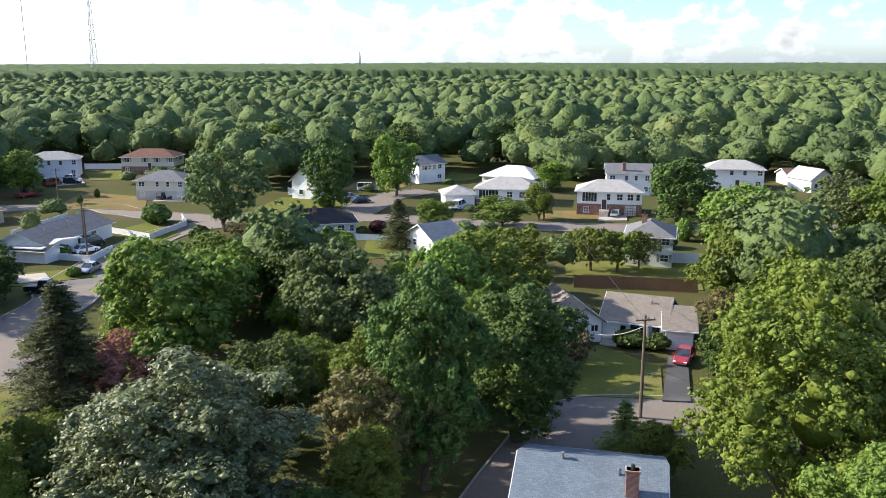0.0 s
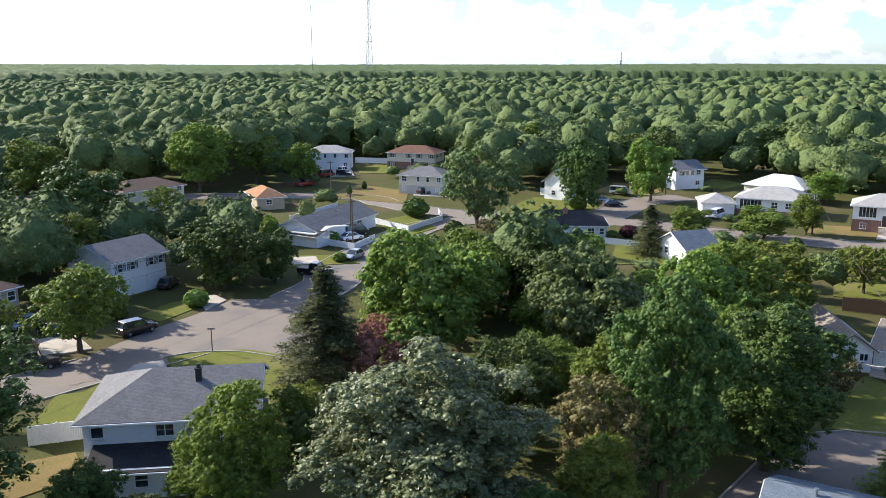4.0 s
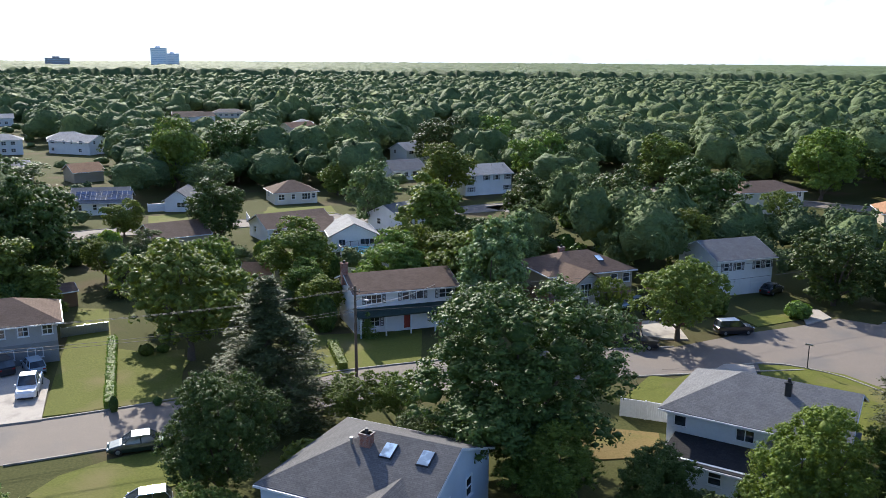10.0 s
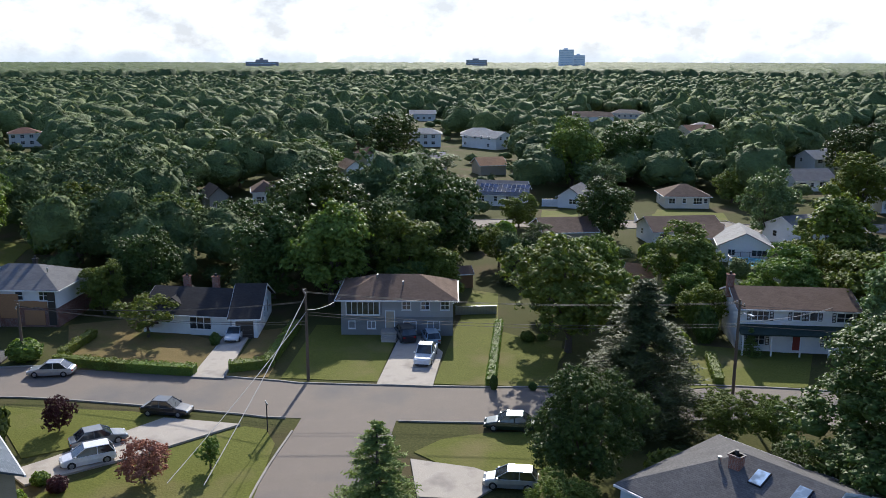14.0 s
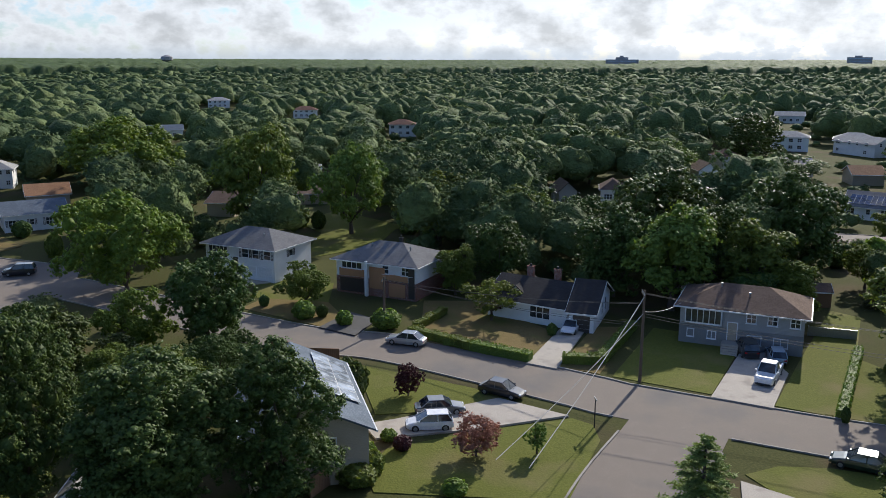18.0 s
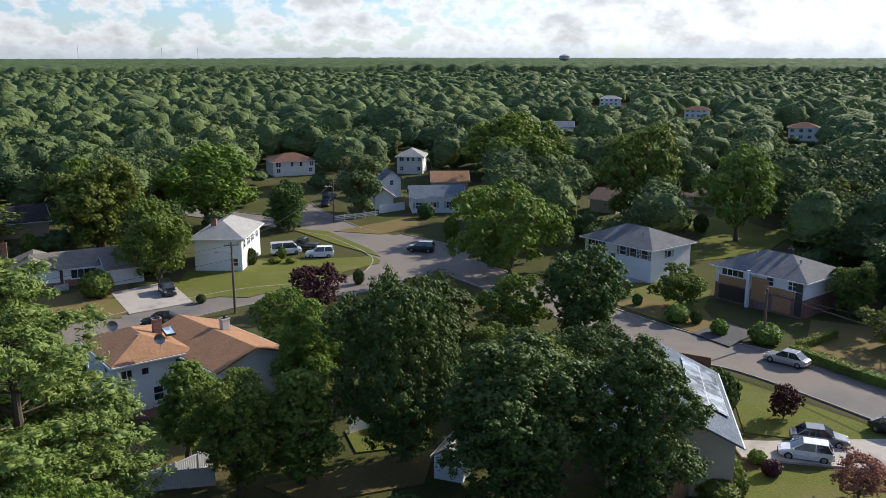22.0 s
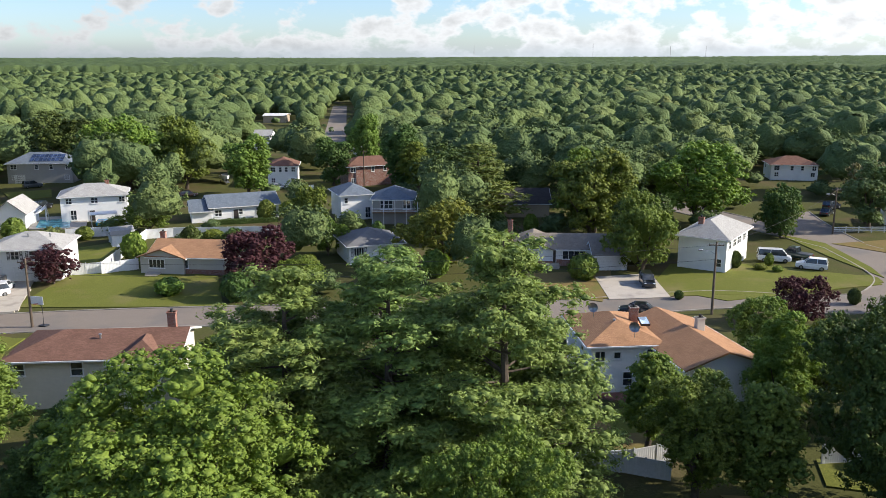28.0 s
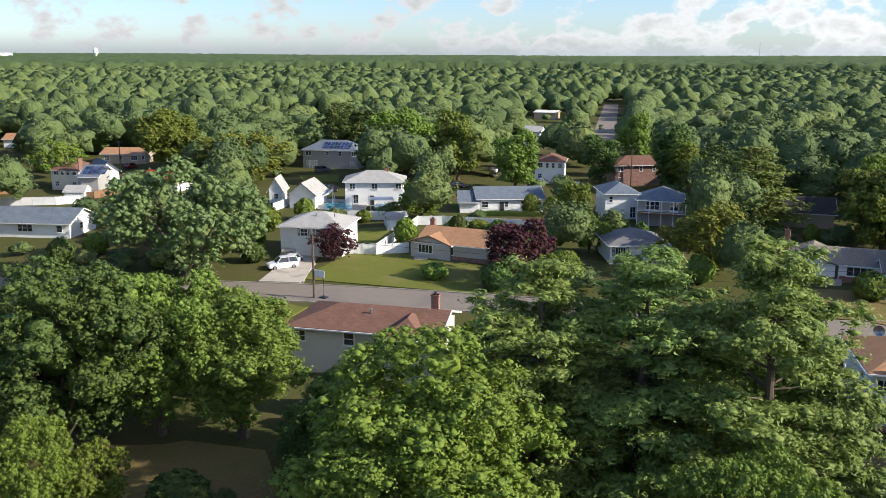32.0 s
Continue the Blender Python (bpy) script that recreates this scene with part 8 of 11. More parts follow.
h_white_s = house('small white two-storey house with red-brown roof', (-14.3, -213.6), (-21.3, -212.4), 9, 5.2, "hip", 1.6, WALL_WHITE, ROOF_RED, wins=(('f', 1.0, 3.6, 1.6, 1.1, 2), ('f', 3.8, 3.6, 0.9, 1.1, 1), ('f', 5.8, 3.6, 0.9, 1.1, 1), ('f', 8.0, 3.6, 1.2, 1.1, 2), ('r', 2.0, 3.6, 0.9, 1.0, 1), ('r', 5.5, 3.6, 0.9, 1.0, 1), ('l', 2.0, 3.6, 0.9, 1.0, 1), ('f', 1.2, 1.0, 1.2, 1.0, 2), ('f', 7.800000000000001, 1.0, 1.2, 1.0, 2)))   # 7.1 m long
h_ranch_w = house('white ranch house with a blue-grey roof', (-0.0, -169.1), (-13.1, -170.8), 9, 3.0, "gable_x", 1.7, WALL_WHITE, ROOF_BLUE, wins=(('f', 1.0, 1.1, 1.6, 1.1, 2), ('f', 6.84, 1.2, 0.9, 1.0, 1), ('f', 11.16, 1.0, 2.2, 1.3, 3), ('f', 15.299999999999999, 1.2, 0.9, 1.0, 1), ('r', 2.5, 1.2, 0.9, 1.0, 1), ('l', 2.5, 1.2, 0.9, 1.0, 1)), doors=(('f', 5.5, 0.1, DOOR_AND_SHADE),))   # 13.2 m long
h_ranch_w2 = house('low white annex of a ranch house', (3.6, -168.8), (-0.1, -169.0), 8, 2.4, "gable_x", 1.6, WALL_WHITE, ROOF_BLUE)   # 3.7 m long
h_solar_s = house('grey two-storey house with solar panels and white gable', (48.8, -237.0), (33.2, -234.1), 9, 5.3, "hip", 2.2, WALL_GREY, ROOF_BLUE, wins=(('f', 1.0, 3.6, 1.6, 1.1, 2), ('f', 7.6, 3.6, 0.9, 1.1, 1), ('f', 11.6, 3.6, 0.9, 1.1, 1), ('f', 16.0, 3.6, 1.2, 1.1, 2), ('r', 2.0, 3.6, 0.9, 1.0, 1), ('r', 5.5, 3.6, 0.9, 1.0, 1), ('l', 2.0, 3.6, 0.9, 1.0, 1), ('f', 1.2, 1.0, 1.2, 1.0, 2), ('f', 15.600000000000001, 1.0, 1.2, 1.0, 2)), base=(2.3, WALL_GREY), garages=(('f', 2.0, 2.6, None),))   # 15.9 m long
solar_panels(h_solar_s, 20, 9, 5.3, 2.2, 6.0, 0.25, 8, 2)
h_cream_s = house('white two-storey house with a cream roof and porch', (27.8, -176.1), (15.7, -176.8), 9, 5.2, "hip", 1.7, WALL_WHITE, ROOF_LIGHT, wins=(('f', 1.2, 3.6, 1.2, 1.0, 2), ('f', 6.5, 3.6, 1.4, 1.0, 2), ('f', 12.5, 3.6, 1.2, 1.0, 2), ('f', 2, 0.5, 1.2, 1.8, 2)), chimney=((8.5, 4.5, 7.4, BRICK_RED),), doors=(('f', 6, 0.1, DOOR_AND_SHADE),))   # 12.1 m long
h_raised_s = house('white raised ranch with a pale roof and garage', (31.1, -130.3), (21.2, -129.0), 9, 4.9, "hip", 1.6, WALL_WHITE, ROOF_LIGHT, wins=(('f', 3.8, 3.3, 1.2, 1.1, 2), ('f', 6.6, 3.3, 1.6, 1.1, 2), ('f', 9.6, 3.3, 1.2, 1.1, 2)), doors=(('f', 1.2, 1.2, WHITE),), garages=(('f', 4.0, 3.2, None),), shutters=SHUT_BLACK, vents=((5, 3), (8, 3)))   # 10.0 m long
h_gable_s1 = house('white pool house with a steep gable roof', (44.4, -178.3), (41.7, -178.4), 6, 3.2, "gable_y", 2.2, WALL_WHITE, ROOF_LIGHT, wins=(('f', 1, 1, 0.9, 1, 1),))   # 2.7 m long
h_gable_s2 = house('white gabled house beside a pool deck', (38.8, -172.4), (33.4, -171.7), 8, 3.2, "gable_y", 2.2, WALL_WHITE, ROOF_LIGHT)   # 5.4 m long
h_tan_s = house('stone-fronted ranch with a bright orange-brown roof', (9.4, -129.8), (-1.2, -125.6), 9, 2.8, "gable_x", 1.6, WALL_STONE, ROOF_ORANGE, wins=(('f', 2.6, 1.0, 3.4, 1.3, 4),), doors=(('f', 0.5, 0.4, DOOR_AND_SHADE),), base=(0.8, WALL_BRICK), chimney=((0.2, 5.2, 5.3, BRICK_RED),))   # 11.4 m long
h_tan_s_bump = house('stone front gable with an orange-brown roof', (10.6, -130.2), (4.4, -127.3), 6, 2.7, "gable_y", 1.15, WALL_STONE, ROOF_ORANGE, wins=(('f', 1.4, 1.0, 2.4, 1.2, 4),))   # 6.8 m long
h_left_s = house('white ranch with a blue-grey roof', (88.8, -142.0), (70.0, -140.9), 9, 2.8, "gable_x", 1.8, WALL_WHITE, ROOF_BLUE, wins=(('f', 3, 1.1, 1.2, 1, 2), ('f', 9.5, 1.1, 2.6, 1.2, 3), ('f', 16.5, 1.1, 1.0, 1.1, 1), ('r', 3.5, 1.1, 1, 1, 1)))   # 18.8 m long
h_gable_sw = house('white gabled house with a brick chimney and solar roof', (87.2, -191.8), (83.5, -194.7), 9, 4.8, "gable_y", 2.0, WALL_WHITE, ROOF_BLUE, chimney=((-3.0, 3.0, 7.6, BRICK_RED),))   # 4.7 m long
h_gable_sw2 = house('grey side wing with solar panels', (88.6, -185.8), (84.7, -186.0), 9, 4.4, "gable_x", 2.0, WALL_GREY, ROOF_BLUE)   # 3.9 m long
solar_panels(h_gable_sw2, 6, 9, 4.4, 2.0, 0.7, 0.3, 5, 2)
h_brown_sw = house('pale two-storey house with a red-brown roof', (99.2, -193.8), (92.4, -192.8), 9, 4.8, "hip", 1.6, WALL_CREAM, ROOF_RED, wins=(('f', 1.0, 3.6, 1.6, 1.1, 2), ('f', 3.42, 3.6, 0.9, 1.1, 1), ('f', 5.22, 3.6, 0.9, 1.1, 1), ('f', 7.2, 3.6, 1.2, 1.1, 2), ('r', 2.0, 3.6, 0.9, 1.0, 1), ('r', 5.5, 3.6, 0.9, 1.0, 1), ('l', 2.0, 3.6, 0.9, 1.0, 1), ('f', 1.2, 1.0, 1.2, 1.0, 2), ('f', 7.0200000000000005, 1.0, 1.2, 1.0, 2)))   # 6.9 m long
h_orange_sw = house('low house with an orange roof', (108.5, -242.3), (95.8, -243.1), 10, 3.0, "gable_x", 1.2, WALL_TAN, ROOF_ORANGE, wins=(('f', 1.0, 1.1, 1.6, 1.1, 2), ('f', 6.46, 1.2, 0.9, 1.0, 1), ('f', 10.54, 1.0, 2.2, 1.3, 3), ('f', 14.45, 1.2, 0.9, 1.0, 1), ('r', 2.5, 1.2, 0.9, 1.0, 1), ('l', 2.5, 1.2, 0.9, 1.0, 1)))   # 12.7 m long
h_redroof_sw = house('low house with a bright red roof', (77.3, -192.2), (68.8, -190.9), 8, 2.8, "gable_x", 1.8, WALL_WHITE, ROOF_BRIGHT)   # 8.6 m long
h_far_sw = house('small house with an orange roof at the trees', (159.6, -282.5), (155.1, -282.8), 8, 3.0, "gable_x", 1.6, WALL_WHITE, ROOF_ORANGE)   # 4.5 m long
h_far_st = house('white house on the far street', (-16.2, -302.1), (-21.8, -300.4), 9, 5.0, "gable_x", 1.6, WALL_WHITE, ROOF_LIGHT, wins=(('f', 1.0, 3.6, 1.6, 1.1, 2), ('f', 3.42, 3.6, 0.9, 1.1, 1), ('f', 5.22, 3.6, 0.9, 1.1, 1), ('f', 7.2, 3.6, 1.2, 1.1, 2), ('r', 2.0, 3.6, 0.9, 1.0, 1), ('r', 5.5, 3.6, 0.9, 1.0, 1), ('l', 2.0, 3.6, 0.9, 1.0, 1), ('f', 1.2, 1.0, 1.2, 1.0, 2), ('f', 7.0200000000000005, 1.0, 1.2, 1.0, 2)))   # 5.9 m long
h_far_st2 = house('flat white roof on the far street', (-28.3, -428.6), (-38.4, -425.5), 12, 3.5, "gable_x", 0.8, WALL_TAN, ROOF_WHITE)   # 10.6 m long
h_far_st3 = house('white house by the far street', (-43.8, -260.8), (-48.8, -259.3), 8, 3.5, "gable_x", 1.6, WALL_WHITE, ROOF_LIGHT, wins=(('f', 1.0, 1.1, 1.6, 1.1, 2), ('f', 2.66, 1.2, 0.9, 1.0, 1), ('f', 4.34, 1.0, 2.2, 1.3, 3), ('f', 5.95, 1.2, 0.9, 1.0, 1), ('r', 2.5, 1.2, 0.9, 1.0, 1), ('l', 2.5, 1.2, 0.9, 1.0, 1)))   # 5.2 m long
h_red_sse = house('white raised house with a red roof', (-140.4, -188.9), (-150.9, -184.1), 9, 4.2, "hip", 1.7, WALL_WHITE, ROOF_RED, wins=(('f', 1.0, 2.6, 1.6, 1.1, 2), ('f', 6.08, 2.6, 0.9, 1.1, 1), ('f', 9.28, 2.6, 0.9, 1.1, 1), ('f', 12.8, 2.6, 1.2, 1.1, 2), ('r', 2.0, 2.6, 0.9, 1.0, 1), ('r', 5.5, 2.6, 0.9, 1.0, 1), ('l', 2.0, 2.6, 0.9, 1.0, 1), ('f', 1.2, 1.0, 1.2, 1.0, 2), ('f', 12.48, 1.0, 1.2, 1.0, 2)))   # 11.5 m long
h_pale_sse = house('white two-storey house with pale roof', (-167.1, -168.1), (-171.3, -162.3), 9, 5.0, "hip", 1.8, WALL_WHITE, ROOF_LIGHT, wins=(('f', 1.0, 3.6, 1.6, 1.1, 2), ('f', 3.8, 3.6, 0.9, 1.1, 1), ('f', 5.8, 3.6, 0.9, 1.1, 1), ('f', 8.0, 3.6, 1.2, 1.1, 2), ('r', 2.0, 3.6, 0.9, 1.0, 1), ('r', 5.5, 3.6, 0.9, 1.0, 1), ('l', 2.0, 3.6, 0.9, 1.0, 1), ('f', 1.2, 1.0, 1.2, 1.0, 2), ('f', 7.800000000000001, 1.0, 1.2, 1.0, 2)))   # 7.2 m long
h_barn_sse = house('white gabled house with dark roof', (-134.3, -140.1), (-138.9, -138.7), 8, 4.6, "gable_y", 1.8, WALL_WHITE, ROOF_GREY, wins=(('f', 2, 3, 0.9, 1, 1),))   # 4.8 m long
h_barn_sse2 = house('small white annex of a gabled house', (-122.9, -130.6), (-126.1, -128.3), 7, 3.0, "gable_y", 1.4, WALL_WHITE, ROOF_GREY)   # 3.9 m long
h_grey_sse = house('grey ranch with a slate-coloured roof', (-125.0, -121.6), (-133.2, -114.4), 9, 3.4, "gable_x", 1.8, WALL_WHITE, ROOF_BLUE, wins=(('f', 1.0, 1.1, 1.6, 1.1, 2), ('f', 5.7, 1.2, 0.9, 1.0, 1), ('f', 9.3, 1.0, 2.2, 1.3, 3), ('f', 12.75, 1.2, 0.9, 1.0, 1), ('r', 2.5, 1.2, 0.9, 1.0, 1), ('l', 2.5, 1.2, 0.9, 1.0, 1)), shutters=SHUT_BLACK)   # 10.9 m long
h_brown_sse = house('low tan house with a brown roof', (-148.8, -137.8), (-154.8, -131.7), 9, 2.8, "gable_x", 1.8, WALL_TAN, ROOF_ORANGE)   # 8.6 m long
h_dark_s = house('house with a dark green-grey roof in deep shade', (-55.4, -158.3), (-64.9, -155.6), 10, 3.0, "gable_x", 2.2, WALL_TAN, ROOF_DARK)   # 9.9 m long
h_behind_w = house('brown-roofed house in a wooded garden', (-151.5, -95.4), (-152.2, -89.6), 9, 3.0, "gable_x", 1.6, WALL_TAN, ROOF_BROWN)   # 5.8 m long
# --- sheds
shed('cream two-storey play house with a brown roof', (-114.0, 0.1), (-114.9, 4.8), 4.5, 3.8, 1.0, WALL_CREAM, ROOF_BROWN, "gable_x")
shed('weathered brown wooden shed', (-116.1, 14.6), (-116.4, 18.2), 3.5, 2.2, 0.7, CEDAR, ROOF_BROWN, "gable_x")
shed('white barrel-roofed shed in the shade', (-43.6, -40.8), (-44.4, -38.6), 5.0, 2.0, 0.8, WALL_WHITE, ROOF_LIGHT, "gable_y")
shed('small red-white garden shed', (16.6, -152.6), (13.1, -153.6), 3.0, 2.2, 0.6, WALL_WHITE, ROOF_LIGHT, "gable_x")
shed('small white garden shed by a fence', (89.4, -179.2), (85.0, -179.5), 4, 2.0, 1.1, WALL_WHITE, ROOF_LIGHT, "gable_x")
shed('small dark shed by the yard fence', (-25.3, 119.5), (-23.2, 119.6), 3, 2.2, 0.9, WALL_GREY, ROOF_DARK, "gable_x")
# --- trees
tree('maple', 'broad green maple in full summer leaf', -26.5, 81.1, 15.1, 15.5, 120)
tree('spruce', 'old grey-green spruce with drooping boughs', -33.4, 70.9, 12.8, 7.4, 155)
tree('rust', 'rust-red Japanese maple in a garden', -29.6, 73.4, 7.4, 9.4, 52)
tree('maple_glint', 'maple with large glossy leaves, paled for sun glints', -15.9, 49.0, 13.9, 18.3, 202)
tree('ash', 'bright green tree with a full feathery crown', -30.1, 48.1, 9.8, 9.6, 245)
tree('oak_grey', 'grey-green tree with a loose crown', -11.1, 86.2, 14.1, 13.7, 79)
tree('oak_dark', 'dark green oak with gaps in its crown', -1.3, 58.4, 17.2, 9.3, 46)
tree('maple_dark', 'dense dark green maple with a round crown', 6.2, 66.6, 14.8, 11.2, 34)
tree('brown', 'tree with brownish thinning leaves', -5.8, 56.5, 10.8, 7.6, 10)
tree('ash', 'bright green tree with a full feathery crown', -5.4, 51.3, 8.2, 6.3, 205)
tree('locust', 'light green locust with thin airy foliage', 7.3, 107.3, 11.6, 18.4, 281)
tree('oak_grey', 'grey-green tree with a loose crown', -41.1, 158.5, 17.8, 16.4, 148)
tree('maple_dark', 'dense dark green maple with a round crown', -24.3, 184.4, 15.2, 13.0, 30)
tree('maple', 'broad green maple in full summer leaf', -11.3, 202.7, 15.0, 13.0, 113)
tree('maple_dark', 'dense dark green maple with a round crown', -12.4, 236.3, 14.8, 17.0, 266)
tree('ash', 'bright green tree with a full feathery crown', 27.4, 209.9, 7.6, 9.1, 274)
tree('maple_dark', 'dense dark green maple with a round crown', 21.3, 267.4, 14.4, 19.5, 184)
tree('maple', 'broad green maple in full summer leaf', -1.6, 161.2, 6.1, 9.0, 141)
tree('spruce', 'old grey-green spruce with drooping boughs', -7.6, 143.1, 8.6, 5.3, 88)
tree('maple', 'broad green maple in full summer leaf', 11.4, 162.9, 6.1, 12.7, 54)
tree('ash', 'bright green tree with a full feathery crown', 19.2, 169.7, 7.7, 6.7, 134)
tree('ash', 'bright green tree with a full feathery crown', -120.0, 184.4, 17.0, 17.0, 109)
tree('locust', 'light green locust with thin airy foliage', -113.3, 200.9, 16.0, 15.3, 13)
tree('oak_grey', 'grey-green tree with a loose crown', -137.8, 190.3, 13.5, 15.0, 328)
tree('young', 'small young garden tree on a thin trunk', -27.1, 124.4, 6.0, 7.8, 133)
tree('brown', 'tree with brownish thinning leaves', -35.3, 149.5, 4.4, 7.8, 139)
tree('young', 'small young garden tree on a thin trunk', -56.4, 166.1, 3.4, 5.4, 99)
tree('ash', 'bright green tree with a full feathery crown', -101.5, 203.4, 11.0, 10.2, 84)
tree('oak', 'open-crowned green oak with visible limbs', -107.3, 151.8, 6.9, 9.2, 158)
tree('maple', 'broad green maple in full summer leaf', -24.1, 127.0, 4.0, 9.7, 148)
tree('oak', 'open-crowned green oak with visible limbs', 41.7, 113.4, 15.6, 17.3, 321)
tree('maple_dark', 'dense dark green maple with a round crown', 46.5, 166.6, 12.9, 15.0, 190)
tree('oak_grey', 'grey-green tree with a loose crown', 70.5, 147.4, 13.6, 13.3, 44)
tree('maple', 'broad green maple in full summer leaf', 74.1, 142.7, 12.6, 11.5, 310)
tree('brown', 'tree with brownish thinning leaves', 31.4, 92.7, 6.7, 6.4, 172)
tree('ash', 'bright green tree with a full feathery crown', 24.0, 51.0, 18.1, 18.1, 343)
tree('oak_dark', 'dark green oak with gaps in its crown', 52.1, 102.6, 11.4, 11.2, 198)
tree('spruce_green', 'green conifer with upswept boughs', 14.5, 63.7, 4.8, 4.2, 259)
tree('young', 'small young garden tree on a thin trunk', 22.5, 126.6, 7.7, 8.2, 127)
tree('young', 'small young garden tree on a thin trunk', 30.0, 127.3, 6.9, 5.7, 91)
tree('brown', 'tree with brownish thinning leaves', 13.8, 84.1, 4.7, 3.9, 126)
tree('ash', 'bright green tree with a full feathery crown', 26.8, 213.6, 6.9, 8.2, 242)
tree('oak_dark', 'dark green oak with gaps in its crown', 54.6, 130.2, 8.9, 10.6, 143)
tree('young', 'small young garden tree on a thin trunk', 26.3, 125.9, 7.1, 5.1, 45)
tree('maple_dark', 'dense dark green maple with a round crown', -15.1, 241.9, 14.1, 16.0, 280)
tree('maple', 'broad green maple in full summer leaf', -48.2, 255.4, 14.3, 18.6, 153)
tree('maple', 'broad green maple in full summer leaf', -169.5, 138.7, 14.8, 18.1, 3)
tree('maple_dark', 'dense dark green maple with a round crown', -121.1, 98.1, 12.1, 12.1, 149)
tree('maple_dark', 'dense dark green maple with a round crown', -103.2, 101.2, 14.7, 14.4, 293)
tree('maple_dark', 'dense dark green maple with a round crown', -100.1, 118.8, 15.1, 15.8, 159)
tree('oak_grey', 'grey-green tree with a loose crown', -92.7, 72.5, 12.1, 7.0, 260)
tree('maple_dark', 'dense dark green maple with a round crown', -102.3, 70.4, 9.0, 9.0, 99)
tree('maple', 'broad green maple in full summer leaf', -86.8, 100.9, 10.5, 8.3, 211)
tree('oak', 'open-crowned green oak with visible limbs', -64.6, 74.1, 10.5, 11.5, 216)
tree('oak_dark', 'dark green oak with gaps in its crown', -63.8, 103.2, 10.7, 12.7, 306)
tree('oak_dark', 'dark green oak with gaps in its crown', -58.9, 108.9, 7.9, 7.1, 147)
# dark leaf tint used here in place of backlight
tree('maple_dark', 'wide maple between two houses, darkened for backlight', -49.3, 38.9, 16.0, 20.0, 220)
tree('ash', 'bright green tree with a full feathery crown', -43.1, 36.9, 6.7, 8.2, 231)
tree('maple_dark', 'dense dark green maple with a round crown', -37.0, 41.1, 6.7, 6.4, 82)
tree('yellow', 'yellow-green tree in a back garden', -31.6, 61.3, 5.7, 5.6, 119)
tree('young', 'small young garden tree on a thin trunk', -74.5, 72.5, 6.5, 5.1, 156)
tree('maple', 'broad green maple in full summer leaf', -155.0, 168.6, 14.0, 14.7, 132)
tree('oak', 'open-crowned green oak with visible limbs', -254.5, 68.4, 14.2, 21.3, 41)
tree('oak_dark', 'dark green oak with gaps in its crown', -230.6, 79.7, 16.4, 23.3, 23)
tree('maple_dark', 'dense dark green maple with a round crown', -227.2, 97.2, 10.5, 14.9, 236)
tree('oak_grey', 'grey-green tree with a loose crown', -196.6, 61.8, 9.9, 14.6, 320)
tree('maple_dark', 'dense dark green maple with a round crown', -146.9, 47.0, 11.1, 11.5, 143)
tree('oak_grey', 'grey-green tree with a loose crown', -144.8, 77.1, 14.1, 12.3, 265)
tree('maple', 'broad green maple in full summer leaf', -185.2, 89.3, 8.5, 10.0, 273)
tree('locust', 'light green locust with thin airy foliage', -106.0, 66.1, 17.1, 8.7, 331)
tree('ash', 'bright green tree with a full feathery crown', -168.9, 109.8, 13.2, 14.0, 241)
tree('maple_dark', 'dense dark green maple with a round crown', -98.8, 69.0, 9.2, 9.4, 358)
tree('maple', 'broad green maple in full summer leaf', -109.5, 46.6, 10.2, 11.2, 74)
tree('ash', 'bright green tree with a full feathery crown', -93.6, 42.4, 5.9, 6.5, 344)
tree('oak', 'broad olive-green tree in a back garden', -87.9, 24.5, 13.8, 14.6, 100)
tree('spruce', 'old grey-green spruce with drooping boughs', -68.4, 25.8, 13.4, 8.4, 34)
tree('maple_dark', 'round dark green maple beside the street', -57.3, 17.5, 10.3, 9.6, 211)
tree('young', 'small young garden tree on a thin trunk', -112.9, 63.1, 4.8, 5.2, 103)
tree('oak_grey', 'grey-green tree with a loose crown', -63.6, 31.6, 5.0, 6.8, 325)
tree('oak_grey', 'grey-green tree with a loose crown', -62.1, 35.2, 5.0, 5.4, 323)
tree('spruce_green', 'green conifer with upswept boughs', -84.4, 44.1, 3.2, 2.2, 225)
tree('oak_dark', 'dark green oak with gaps in its crown', -218.0, 140.6, 16.1, 18.7, 141)
tree('maple', 'broad green maple in full summer leaf', -207.4, 154.0, 16.1, 17.0, 94)
tree('maple_dark', 'dense dark green maple with a round crown', -126.9, 14.4, 16.1, 15.4, 223)
tree('maple_dark', 'dense dark green maple with a round crown', -127.4, -4.4, 15.9, 17.9, 301)
tree('oak_dark', 'dark green oak with gaps in its crown', -137.7, -18.0, 10.3, 10.2, 164)
tree('oak', 'open-crowned green oak with visible limbs', -139.0, -29.5, 11.3, 13.5, 324)
tree('young', 'small young garden tree on a thin trunk', -98.3, -22.9, 5.8, 8.8, 285)
tree('spruce_green', 'green conifer with upswept boughs', -51.8, 1.8, 8.7, 6.6, 101)
tree('rust', 'rust-red Japanese maple in a garden', -61.8, -15.5, 3.7, 4.0, 165)
tree('young', 'small young garden tree on a thin trunk', -63.7, -10.9, 2.9, 1.9, 51)
tree('maple', 'broad green maple in full summer leaf', -160.4, 34.1, 6.9, 9.4, 31)
tree('oak_grey', 'grey-green tree with a loose crown', -139.5, 33.2, 5.3, 8.2, 117)
tree('oak', 'open-crowned green oak with visible limbs', -128.6, 24.2, 6.7, 6.7, 142)
tree('oak_dark', 'dark green oak with gaps in its crown', -138.8, -37.2, 11.4, 12.1, 298)
tree('spruce', 'old grey-green spruce with drooping boughs', -118.4, 24.7, 5.1, 4.1, 315)
